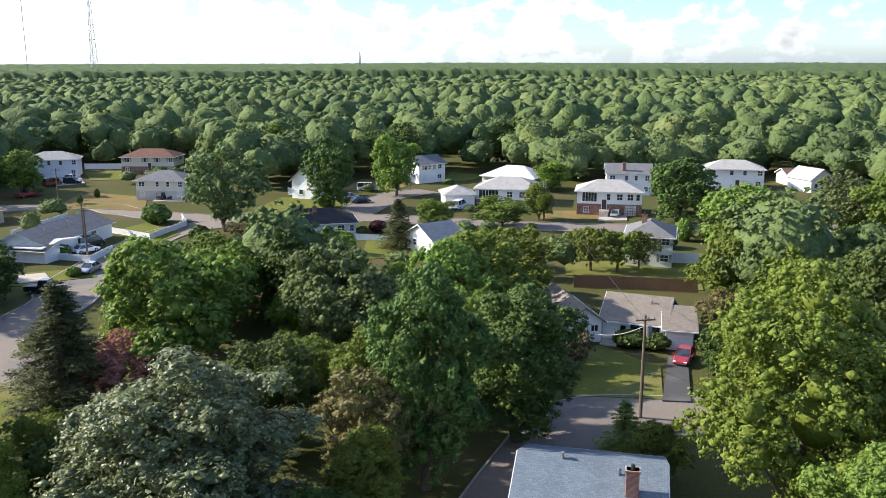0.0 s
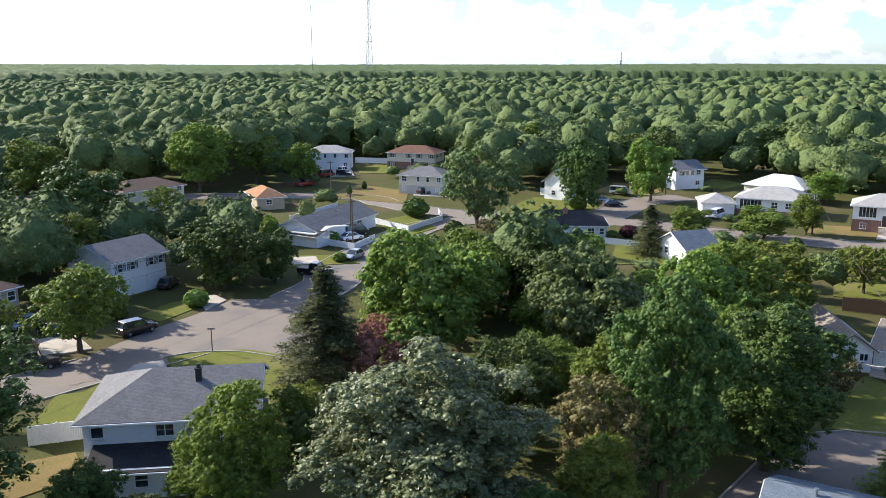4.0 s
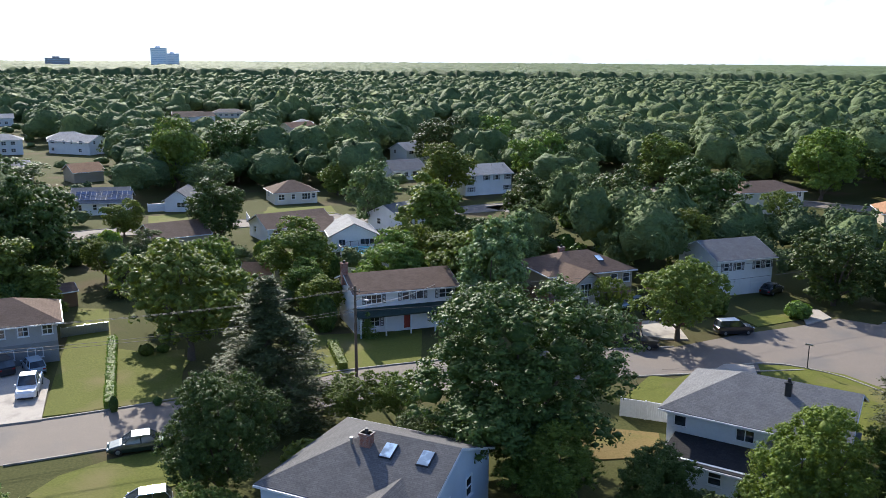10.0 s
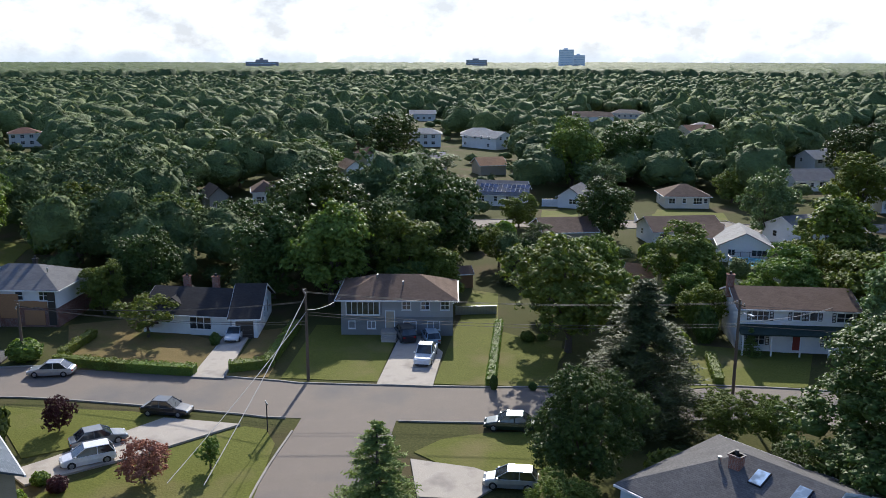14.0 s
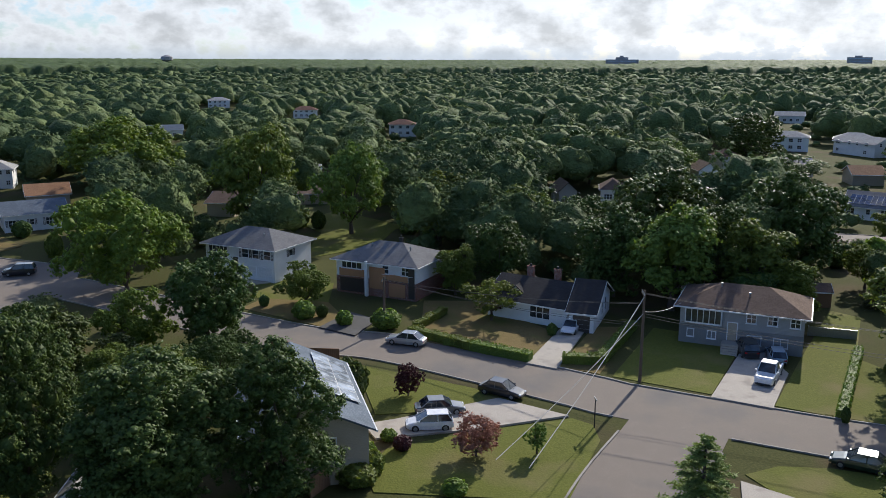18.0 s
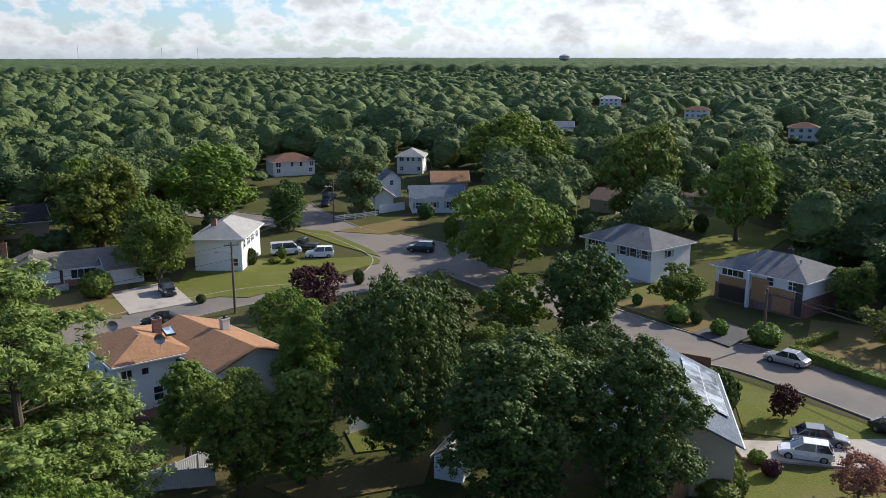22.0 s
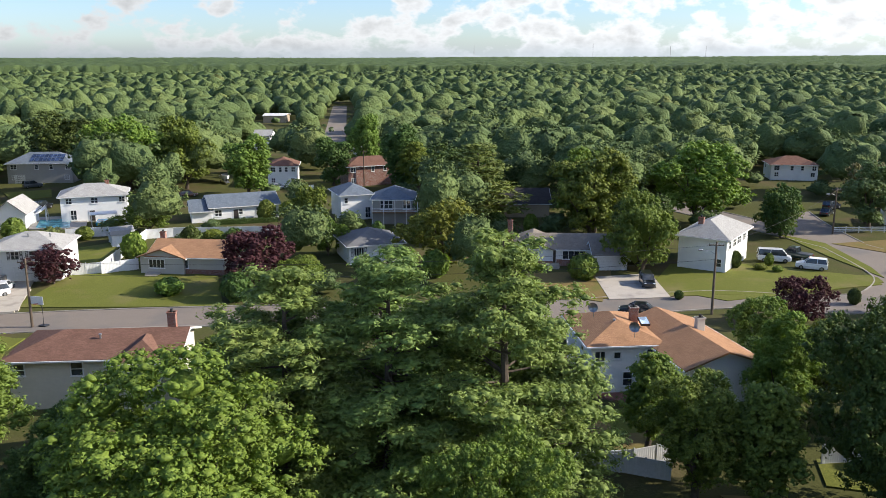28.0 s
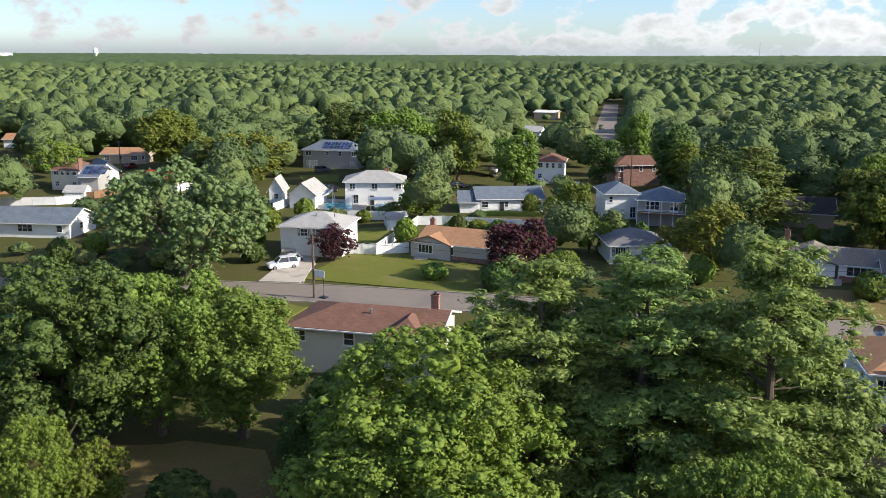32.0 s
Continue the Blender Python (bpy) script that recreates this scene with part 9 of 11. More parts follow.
tree('maple', 'broad green maple in full summer leaf', -237.7, -7.5, 11.0, 19.9, 121)
tree('oak_dark', 'dark green oak with gaps in its crown', -273.4, 16.0, 16.7, 19.6, 62)
tree('oak_grey', 'grey-green tree with a loose crown', -249.3, 26.8, 7.1, 18.2, 169)
tree('maple', 'broad green maple in full summer leaf', -212.7, 58.8, 18.2, 16.1, 90)
tree('oak_dark', 'dark green oak with gaps in its crown', -220.0, 76.8, 16.1, 19.9, 148)
tree('ash', 'bright green tree with a full feathery crown', -161.1, -121.8, 19.1, 29.3, 235)
tree('maple', 'broad green maple in full summer leaf', -141.0, -78.4, 20.3, 16.6, 13)
tree('oak', 'open-crowned green oak with visible limbs', -142.9, -60.0, 17.6, 14.0, 21)
tree('brown', 'tree with brownish thinning leaves', -120.4, -132.7, 13.2, 11.4, 182)
tree('ash', 'bright green tree with a full feathery crown', -96.0, -74.0, 14.3, 17.9, 357)
tree('oak', 'open-crowned green oak with visible limbs', -138.4, -41.7, 13.4, 15.0, 42)
tree('maple', 'broad green maple in full summer leaf', -98.4, -48.1, 5.7, 7.9, 146)
tree('maple_dark', 'dense dark green maple with a round crown', -77.8, -49.7, 11.3, 10.4, 345)
tree('ash', 'bright green tree with a full feathery crown', -75.0, -57.2, 7.4, 8.9, 167)
tree('maple_dark', 'dense dark green maple with a round crown', -44.0, -44.5, 16.5, 13.1, 9)
tree('maple_dark', 'dense dark green maple with a round crown', -43.0, -32.7, 14.9, 11.6, 165)
tree('oak_dark', 'dark green oak with gaps in its crown', -48.4, -26.6, 13.5, 9.1, 147)
tree('purple', 'dark purple-leaved ornamental plum tree', -72.4, -25.0, 3.7, 2.9, 164)
tree('oak', 'open-crowned green oak with visible limbs', -177.1, -64.1, 13.2, 15.1, 78)
tree('maple', 'broad green maple in full summer leaf', -196.5, -38.9, 11.6, 15.7, 333)
tree('oak_dark', 'dark green oak with gaps in its crown', -221.6, -26.1, 14.9, 18.5, 210)
tree('purple', 'dark purple-leaved ornamental plum tree', -66.9, -82.9, 6.7, 8.6, 317)
tree('maple', 'broad green maple in full summer leaf', -55.1, -74.3, 7.1, 8.6, 348)
tree('ash', 'bright green tree with a full feathery crown', -45.2, -57.9, 10.5, 6.4, 39)
tree('maple', 'broad green maple in full summer leaf', -32.2, -49.7, 10.3, 7.3, 150)
tree('maple', 'broad green maple in full summer leaf', -36.1, -47.4, 10.1, 4.9, 316)
tree('oak', 'open-crowned green oak with visible limbs', -32.5, -57.1, 9.1, 4.3, 98)
tree('maple', 'broad green maple in full summer leaf', -66.8, -139.2, 15.7, 14.0, 227)
tree('maple_dark', 'dense dark green maple with a round crown', -63.7, -115.8, 11.1, 10.5, 149)
tree('oak_dark', 'dark green oak with gaps in its crown', -51.5, -170.1, 14.2, 18.4, 69)
tree('oak_grey', 'grey-green tree with a loose crown', -116.7, -127.8, 13.7, 9.8, 128)
tree('maple', 'broad green maple in full summer leaf', -97.9, -128.3, 8.2, 8.1, 195)
tree('pine', 'tall white pine with layered boughs', -4.0, -55.7, 18.0, 15.0, 306)
tree('pine', 'tall white pine with layered boughs', -10.8, -55.0, 18.6, 15.3, 81)
tree('pine', 'tall white pine with layered boughs', -17.8, -51.3, 20.2, 14.5, 169)
tree('yellow', 'yellow-green tree in a back garden', -33.2, -121.0, 11.3, 13.4, 293)
tree('purple', 'dark purple-leaved ornamental plum tree', -5.4, -116.6, 9.8, 11.0, 4)
tree('ash', 'bright green tree with a full feathery crown', -15.5, -142.7, 10.3, 8.8, 186)
tree('ash', 'bright green tree with a full feathery crown', -17.7, -134.5, 6.3, 7.6, 22)
tree('pine', 'tall white pine with layered boughs', -50.0, -155.6, 15.1, 16.9, 232)
tree('maple', 'broad green maple in full summer leaf', -63.6, -133.6, 16.1, 16.1, 86)
tree('maple', 'broad green maple in full summer leaf', -60.4, -109.6, 12.3, 10.3, 186)
tree('ash', 'bright green tree with a full feathery crown', -89.6, -142.3, 15.7, 17.7, 185)
tree('maple_dark', 'dense dark green maple with a round crown', -96.2, -125.7, 9.4, 7.4, 148)
tree('ash', 'bright green tree with a full feathery crown', -47.2, -193.3, 12.3, 9.0, 292)
tree('ash', 'bright green tree with a full feathery crown', 18.2, -215.9, 18.1, 22.2, 49)
tree('maple', 'broad green maple in full summer leaf', 5.1, -214.9, 17.8, 15.6, 224)
tree('maple', 'broad green maple in full summer leaf', -8.8, -199.2, 14.7, 11.0, 106)
tree('maple', 'broad green maple in full summer leaf', 11.0, -161.7, 7.1, 11.8, 217)
tree('purple', 'dark purple-leaved ornamental plum tree', 22.1, -127.3, 6.1, 7.0, 106)
tree('maple_dark', 'dense dark green maple with a round crown', -45.0, -200.3, 15.6, 10.2, 58)
tree('oak_dark', 'dark green oak with gaps in its crown', -29.9, -209.5, 12.8, 9.0, 30)
tree('maple', 'broad green maple in full summer leaf', -40.7, -224.0, 17.3, 9.3, 31)
tree('maple', 'broad green maple in full summer leaf', -103.7, -188.1, 7.0, 15.3, 28)
tree('ash', 'bright green tree with a full feathery crown', 3.9, -46.9, 14.9, 18.2, 86)
tree('maple_dark', 'dense dark green maple with a round crown', 32.9, -61.7, 16.8, 17.5, 304)
tree('maple', 'broad green maple in full summer leaf', 26.4, -65.1, 14.8, 13.8, 346)
tree('maple', 'broad green maple in full summer leaf', 19.6, -64.9, 13.5, 10.5, 76)
tree('oak_grey', 'tall grey-green tree with a loose wide crown', 40.2, -111.9, 18.6, 25.2, 310)
tree('ash', 'bright green tree with a full feathery crown', 28.9, -48.6, 8.9, 7.2, 20)
tree('ash', 'bright green tree with a full feathery crown', 25.9, -51.1, 5.9, 4.9, 279)
tree('yellow', 'yellow-green tree in a back garden', 57.8, -206.1, 13.8, 25.5, 251)
tree('ash', 'bright green tree with a full feathery crown', 82.9, -225.4, 16.8, 18.8, 298)
tree('locust', 'light green locust with thin airy foliage', 99.6, -199.1, 12.1, 14.8, 127)
tree('maple_dark', 'dense dark green maple with a round crown', 57.1, -232.8, 10.1, 18.6, 164)
tree('oak_dark', 'dark green oak with gaps in its crown', 38.0, -252.0, 17.5, 20.0, 18)
# --- shrubs
shrub('mid', 'rounded green garden shrub beside lawn', -62.7, 94.0, 2.1, 3.2, None, 0)
shrub('dark', 'dense dark green clipped garden shrub', -14.8, 153.7, 1.8, 2.5, None, 0)
shrub('mid', 'rounded green garden shrub beside lawn', -25.6, 185.6, 2.7, 3.6, None, 0)
shrub('purple', 'small dark purple-leaved garden shrub', -12.3, 157.7, 2.2, 3.3, None, 0)
shrub('dark', 'dense dark green clipped garden shrub', -82.1, 200.4, 2.0, 1.3, None, 0)
shrub('dark', 'dense dark green clipped garden shrub', -82.0, 190.4, 2.2, 1.3, None, 0)
shrub('dark', 'dense dark green clipped garden shrub', -57.0, 167.2, 3.7, 5.4, None, 0)
shrub('dark', 'dense dark green clipped garden shrub', 21.0, 91.3, 1.8, 3.8, None, 0)
shrub('dark', 'dense dark green clipped garden shrub', 23.6, 90.2, 1.7, 3.1, None, 0)
shrub('mid', 'rounded green garden shrub beside lawn', -55.1, 123.4, 1.5, 2.2, None, 0)
shrub('mid', 'rounded green garden shrub beside lawn', -63.6, 136.7, 2.2, 4.6, None, 0)
shrub('dark', 'dense dark green clipped garden shrub', -94.6, -14.8, 1.5, 1.2, None, 0)
shrub('mid', 'rounded green garden shrub beside lawn', -92.0, 20.8, 1.2, 1.6, None, 0)
shrub('mid', 'rounded green garden shrub beside lawn', -92.1, 22.6, 0.8, 1.3, None, 0)
shrub('dark', 'dense dark green clipped garden shrub', -77.7, 14.3, 1.5, 0.8, None, 0)
shrub('dark', 'dense dark green clipped garden shrub', -77.2, 18.1, 0.8, 0.8, None, 0)
shrub('mid', 'rounded green garden shrub beside lawn', -91.7, -34.4, 2.3, 3.5, None, 0)
shrub('mid', 'rounded green garden shrub beside lawn', -91.3, -39.6, 1.8, 2.0, None, 0)
shrub('mid', 'rounded green garden shrub beside lawn', -92.4, -45.5, 2.2, 2.8, None, 0)
shrub('dark', 'dense dark green clipped garden shrub', -95.8, -52.8, 1.5, 1.3, None, 0)
shrub('dark', 'dense dark green clipped garden shrub', -93.5, -43.5, 1.6, 1.4, None, 0)
shrub('light', 'bright green leafy shrub by a house', -58.4, -24.0, 1.7, 2.2, None, 0)
shrub('mid', 'rounded green garden shrub beside lawn', -56.7, -22.7, 1.9, 2.0, None, 0)
shrub('mid', 'rounded green garden shrub beside lawn', -54.8, -23.1, 1.6, 3.0, None, 0)
shrub('purple', 'small dark purple-leaved garden shrub', -61.2, -21.7, 1.3, 1.5, None, 0)
shrub('mid', 'rounded green garden shrub beside lawn', -62.6, -23.4, 1.0, 1.4, None, 0)
shrub('light', 'bright green leafy shrub by a house', -55.3, -15.5, 1.2, 1.9, None, 0)
shrub('mid', 'rounded green garden shrub beside lawn', -50.7, -109.0, 3.7, 4.2, None, 0)
shrub('mid', 'rounded green garden shrub beside lawn', 6.2, -116.9, 2.3, 3.7, None, 0)
shrub('dark', 'dense dark green clipped garden shrub', -75.7, -108.9, 2.6, 1.7, None, 0)
shrub('mid', 'rounded green garden shrub beside lawn', -81.7, -109.0, 1.8, 1.4, None, 0)
shrub('yellow', 'low shrub covered in yellow flowers', -78.7, -106.9, 1.0, 1.9, None, 0)
shrub('yellow', 'low shrub covered in yellow flowers', -80.3, -105.0, 1.0, 1.5, None, 0)
shrub('mid', 'rounded green garden shrub beside lawn', 21.6, -158.1, 2.3, 3.0, None, 0)
shrub('dark', 'dense dark green clipped garden shrub', -58.5, -96.1, 1.2, 1.2, None, 0)
shrub('mid', 'rounded green garden shrub beside lawn', -3.5, -173.4, 1.1, 1.6, None, 0)
shrub('mid', 'rounded green garden shrub beside lawn', -7.3, -172.3, 1.1, 1.6, None, 0)
shrub('dark', 'dense dark green clipped garden shrub', -78.9, -87.8, 2.1, 1.6, None, 0)
shrub('mid', 'rounded green garden shrub beside lawn', -56.6, -50.5, 1.7, 1.6, None, 0)
shrub('mid', 'rounded green garden shrub beside lawn', 61.2, -152.6, 1.3, 1.3, None, 0)
# --- lawns and drives
patch('lawn', 'mown green lawn with dry patches', [(-83.2, -6.7), (-81.1, 3.0), (-94.9, 5.9), (-99.7, 2.5), (-101.0, -3.5)], LAWN, 0.06, 'lawn')
patch('lawn', 'mown green lawn with dry patches', [(-79.9, 8.6), (-78.5, 14.8), (-112.7, 21.2), (-115.0, 17.9), (-94.3, 12.3)], LAWN, 0.06, 'lawn')
patch('lawn', 'mown green lawn with dry patches', [(-78.4, 15.2), (-77.3, 20.2), (-91.6, 24.9), (-93.4, 18.6)], LAWN, 0.06, 'lawn')
patch('lawn', 'dry yellowed front lawn', [(-88.4, -29.0), (-85.2, -15.8), (-95.7, -14.5), (-106.1, -26.7), (-104.3, -33.6)], LAWN_DRY, 0.06, 'lawn')
patch('lawn', 'dry yellowed front lawn', [(-84.4, -12.3), (-83.5, -8.0), (-100.5, -6.2), (-99.3, -10.5)], LAWN_DRY, 0.06, 'lawn')
patch('lawn', 'mown green lawn with dry patches', [(-53.9, -21.4), (-56.7, -7.3), (-67.7, -6.2), (-70.7, -7.2), (-71.6, -9.1), (-66.4, -16.8), (-61.0, -23.0), (-56.6, -23.3)], LAWN, 0.06, 'lawn')
patch('lawn', 'mown green lawn with dry patches', [(-79.0, -33.2), (-76.1, -19.7), (-74.4, -15.4), (-70.8, -18.4), (-67.3, -26.4)], LAWN, 0.06, 'lawn')
patch('lawn', 'mown green lawn with dry patches', [(-64.8, 5.3), (-67.0, 7.9), (-67.8, 11.9), (-67.5, 17.4), (-60.9, 17.1), (-60.4, 11.5), (-62.3, 7.3)], LAWN, 0.06, 'lawn')
patch('lawn', 'dry yellowed front lawn', [(-94.1, -55.1), (-89.8, -41.8), (-92.5, -39.4), (-99.9, -45.5), (-102.1, -54.6)], LAWN_DRY, 0.06, 'lawn')
patch('lawn', 'mown green lawn with dry patches', [(-99.0, -56.2), (-99.9, -45.5), (-109.3, -48.8), (-110.0, -61.3)], LAWN, 0.06, 'lawn')
patch('lawn', 'mown green lawn with dry patches', [(-120.9, -60.0), (-135.2, -51.8), (-155.5, -54.7), (-144.6, -66.3)], LAWN, 0.06, 'lawn')
patch('lawn', 'mown green lawn with dry patches', [(-134.4, -57.0), (-153.0, -53.0), (-165.4, -72.7), (-150.2, -74.7)], LAWN, 0.06, 'lawn')
patch('lawn', 'mown green lawn with dry patches', [(-54.3, 75.2), (-51.1, 78.7), (-47.5, 80.2), (-41.4, 79.7), (-32.9, 71.8), (-40.9, 71.9), (-50.8, 71.5)], LAWN, 0.06, 'lawn')
patch('lawn', 'mown green lawn with dry patches', [(-54.6, 56.9), (-56.1, 64.4), (-56.1, 68.6), (-49.1, 61.5), (-51.8, 58.1)], LAWN, 0.06, 'lawn')
patch('lawn', 'mown green lawn with dry patches', [(-67.1, 87.8), (-66.8, 94.4), (-63.8, 97.8), (-62.1, 93.0), (-62.9, 86.4)], LAWN, 0.06, 'lawn')
patch('lawn', 'dry yellowed front lawn', [(-53.8, 47.1), (-47.7, 53.1), (-44.3, 50.0), (-47.6, 43.4)], LAWN_DRY, 0.06, 'lawn')
patch('lawn', 'mown green lawn with dry patches', [(-55.2, 56.4), (-58.1, 62.9), (-56.1, 64.2), (-51.8, 58.5)], LAWN, 0.06, 'lawn')
patch('lawn', 'mown green lawn with dry patches', [(-79.1, 12.8), (-77.8, 18.7), (-88.2, 24.6), (-98.0, 16.7)], LAWN, 0.06, 'lawn')
patch('lawn', 'mown green lawn with dry patches', [(-75.5, 32.1), (-75.9, 37.4), (-74.5, 45.3), (-83.6, 51.0), (-89.0, 37.9)], LAWN, 0.06, 'lawn')
patch('lawn', 'mown green lawn with dry patches', [(-164.4, 62.2), (-162.2, 78.0), (-172.9, 79.3), (-177.7, 68.6)], LAWN, 0.06, 'lawn')
patch('lawn', 'mown green lawn with dry patches', [(-171.0, 41.0), (-166.1, 47.2), (-174.8, 49.3), (-179.6, 43.2)], LAWN, 0.06, 'lawn')
patch('lawn', 'mown green lawn with dry patches', [(-167.9, 40.5), (-167.6, 48.2), (-178.5, 50.7), (-178.6, 43.3)], LAWN, 0.06, 'lawn')
patch('lawn', 'mown green lawn with dry patches', [(-164.5, 62.6), (-162.6, 78.1), (-172.0, 81.2), (-172.4, 65.5)], LAWN, 0.06, 'lawn')
patch('lawn', 'mown green lawn with dry patches', [(12.3, 76.4), (20.7, 75.5), (22.7, 84.4), (17.5, 91.3), (13.9, 90.8)], LAWN, 0.06, 'lawn')
patch('lawn', 'mown green lawn with dry patches', [(26.0, 116.5), (36.3, 114.9), (38.9, 126.5), (28.3, 127.3)], LAWN, 0.06, 'lawn')
patch('lawn', 'mown green lawn with dry patches', [(18.3, 123.8), (38.5, 123.7), (40.1, 132.2), (19.6, 133.5)], LAWN, 0.06, 'lawn')
patch('lawn', 'mown green lawn with dry patches', [(-39.0, 176.2), (-21.9, 176.8), (-21.9, 200.0), (-38.0, 200.1), (-40.0, 190.1)], LAWN, 0.06, 'lawn')
patch('lawn', 'dry yellowed front lawn', [(-85.3, 185.8), (-64.4, 181.2), (-70.0, 200.3), (-83.5, 206.7), (-87.7, 200.4)], LAWN_DRY, 0.06, 'lawn')
patch('lawn', 'dry yellowed front lawn', [(-25.9, 211.0), (-11.8, 210.9), (-6.7, 227.6), (-22.3, 232.2)], LAWN_DRY, 0.06, 'lawn')
patch('lawn', 'mown green lawn with dry patches', [(5.5, 227.5), (12.1, 239.2), (2.7, 248.2), (-0.6, 232.1)], LAWN, 0.06, 'lawn')
patch('lawn', 'dry yellowed front lawn', [(19.7, 171.2), (37.3, 169.8), (39.6, 180.6), (21.4, 180.7)], LAWN_DRY, 0.06, 'lawn')
patch('lawn', 'mown green lawn with dry patches', [(-49.8, 78.3), (-40.5, 78.2), (-32.5, 71.2), (-34.0, 65.7), (-43.1, 66.8)], LAWN, 0.06, 'lawn')
patch('lawn', 'mown green lawn with dry patches', [(-95.8, 230.5), (-84.3, 232.7), (-94.0, 253.0), (-104.5, 247.8)], LAWN, 0.06, 'lawn')
patch('lawn', 'mown green lawn with dry patches', [(-13.2, 134.4), (-4.1, 136.5), (-4.6, 155.4), (-13.9, 153.9)], LAWN, 0.06, 'lawn')
patch('lawn', 'mown green lawn with dry patches', [(-61.0, 117.9), (-51.5, 123.0), (-54.7, 128.5), (-63.7, 125.3)], LAWN, 0.06, 'lawn')
patch('lawn', 'mown green lawn with dry patches', [(-62.5, 158.5), (-51.9, 143.3), (-48.8, 155.6), (-59.0, 167.2)], LAWN, 0.06, 'lawn')
patch('lawn', 'mown green lawn with dry patches', [(-64.4, 116.9), (-56.3, 118.4), (-60.7, 122.7), (-66.7, 121.4)], LAWN, 0.06, 'lawn')
patch('lawn', 'mown green lawn with dry patches', [(-57.7, -102.3), (-64.1, -93.5), (-79.9, -94.1), (-90.8, -95.6), (-92.0, -98.2), (-78.3, -110.5), (-67.4, -113.5)], LAWN, 0.06, 'lawn')
patch('lawn', 'dry yellowed front lawn', [(-38.8, -106.9), (-48.2, -97.5), (-51.7, -103.7), (-52.1, -109.8), (-43.1, -113.8)], LAWN_DRY, 0.06, 'lawn')
patch('lawn', 'dry yellowed front lawn', [(-101.5, -119.1), (-121.7, -118.9), (-116.5, -110.1), (-105.3, -110.8)], LAWN_DRY, 0.06, 'lawn')
patch('lawn', 'mown green lawn with dry patches', [(-97.9, -128.3), (-94.3, -110.8), (-92.7, -97.6), (-95.6, -103.5), (-100.7, -119.8)], LAWN, 0.06, 'lawn')
patch('lawn', 'dry yellowed front lawn', [(-28.0, -61.1), (-32.9, -64.9), (-38.9, -59.5), (-36.5, -56.4), (-28.4, -56.7)], LAWN_DRY, 0.06, 'lawn')
patch('lawn', 'mown green lawn with dry patches', [(-32.5, -73.1), (-32.4, -66.1), (-30.6, -64.6), (-30.3, -69.7)], LAWN, 0.06, 'lawn')
patch('lawn', 'dry yellowed front lawn', [(-34.0, -49.3), (-47.2, -44.0), (-42.4, -40.7), (-34.7, -44.7)], LAWN_DRY, 0.06, 'lawn')
patch('lawn', 'mown green lawn with dry patches', [(-44.6, -52.2), (-52.2, -48.6), (-47.6, -45.0), (-42.4, -48.3)], LAWN, 0.06, 'lawn')
patch('lawn', 'mown green lawn with dry patches', [(25.4, -115.8), (-0.6, -108.9), (-0.3, -125.2), (6.6, -129.9), (19.6, -134.4)], LAWN, 0.06, 'lawn')
patch('lawn', 'dry yellowed front lawn', [(-42.0, -114.9), (-53.3, -110.0), (-49.8, -98.6), (-39.0, -101.2)], LAWN_DRY, 0.06, 'lawn')
patch('lawn', 'mown green lawn with dry patches', [(-57.6, -97.5), (-74.6, -94.4), (-89.6, -94.6), (-92.0, -99.5), (-63.9, -105.2), (-60.8, -107.8)], LAWN, 0.06, 'lawn')
patch('lawn', 'mown green lawn with dry patches', [(20.9, -138.5), (14.6, -140.5), (16.1, -154.1), (21.7, -151.1)], LAWN, 0.06, 'lawn')
patch('lawn', 'mown green lawn with dry patches', [(-25.2, -206.1), (-33.2, -203.8), (-34.8, -213.2), (-26.5, -215.6)], LAWN, 0.06, 'lawn')
patch('lawn', 'dry yellowed front lawn', [(29.8, -54.3), (14.1, -55.0), (17.1, -62.4), (24.1, -63.9), (27.9, -61.9)], LAWN_DRY, 0.06, 'lawn')
patch('lawn', 'mown green lawn with dry patches', [(22.6, -94.7), (22.9, -102.5), (27.2, -105.8)], LAWN, 0.06, 'lawn')
patch('lawn', 'mown green lawn with dry patches', [(25.1, -95.0), (22.5, -98.4), (21.4, -102.0), (28.5, -102.9)], LAWN, 0.06, 'lawn')
patch('lawn', 'mown green lawn with dry patches', [(42.6, -207.0), (34.7, -210.4), (36.6, -222.6), (46.6, -219.9)], LAWN, 0.06, 'lawn')
patch('lawn', 'dry yellowed front lawn', [(-39.0, -101.4), (-50.7, -99.7), (-56.8, -112.3), (-44.0, -114.0)], LAWN_DRY, 0.06, 'lawn')
patch('lawn', 'dry yellowed front lawn', [(27.6, -59.2), (16.2, -57.6), (17.3, -60.6), (25.1, -63.2), (29.0, -62.7)], LAWN_DRY, 0.06, 'lawn')
patch('lawn', 'dry yellowed front lawn', [(-27.9, -63.0), (-39.9, -62.0), (-36.7, -56.0), (-26.6, -58.9)], LAWN_DRY, 0.06, 'lawn')
patch('lawn', 'mown green lawn with dry patches', [(-32.7, -65.3), (-39.1, -65.8), (-38.0, -60.2), (-31.2, -60.5)], LAWN, 0.06, 'lawn')
patch('driveway', 'pale concrete driveway', [(-80.2, 2.9), (-79.0, 8.4), (-89.0, 10.6), (-95.1, 8.8), (-94.4, 6.1)], CONCRETE, 0.085, 'driveway')
patch('driveway', 'pale concrete driveway', [(-84.3, -15.8), (-83.5, -12.4), (-99.0, -11.1), (-100.0, -13.8)], CONCRETE, 0.085, 'driveway')
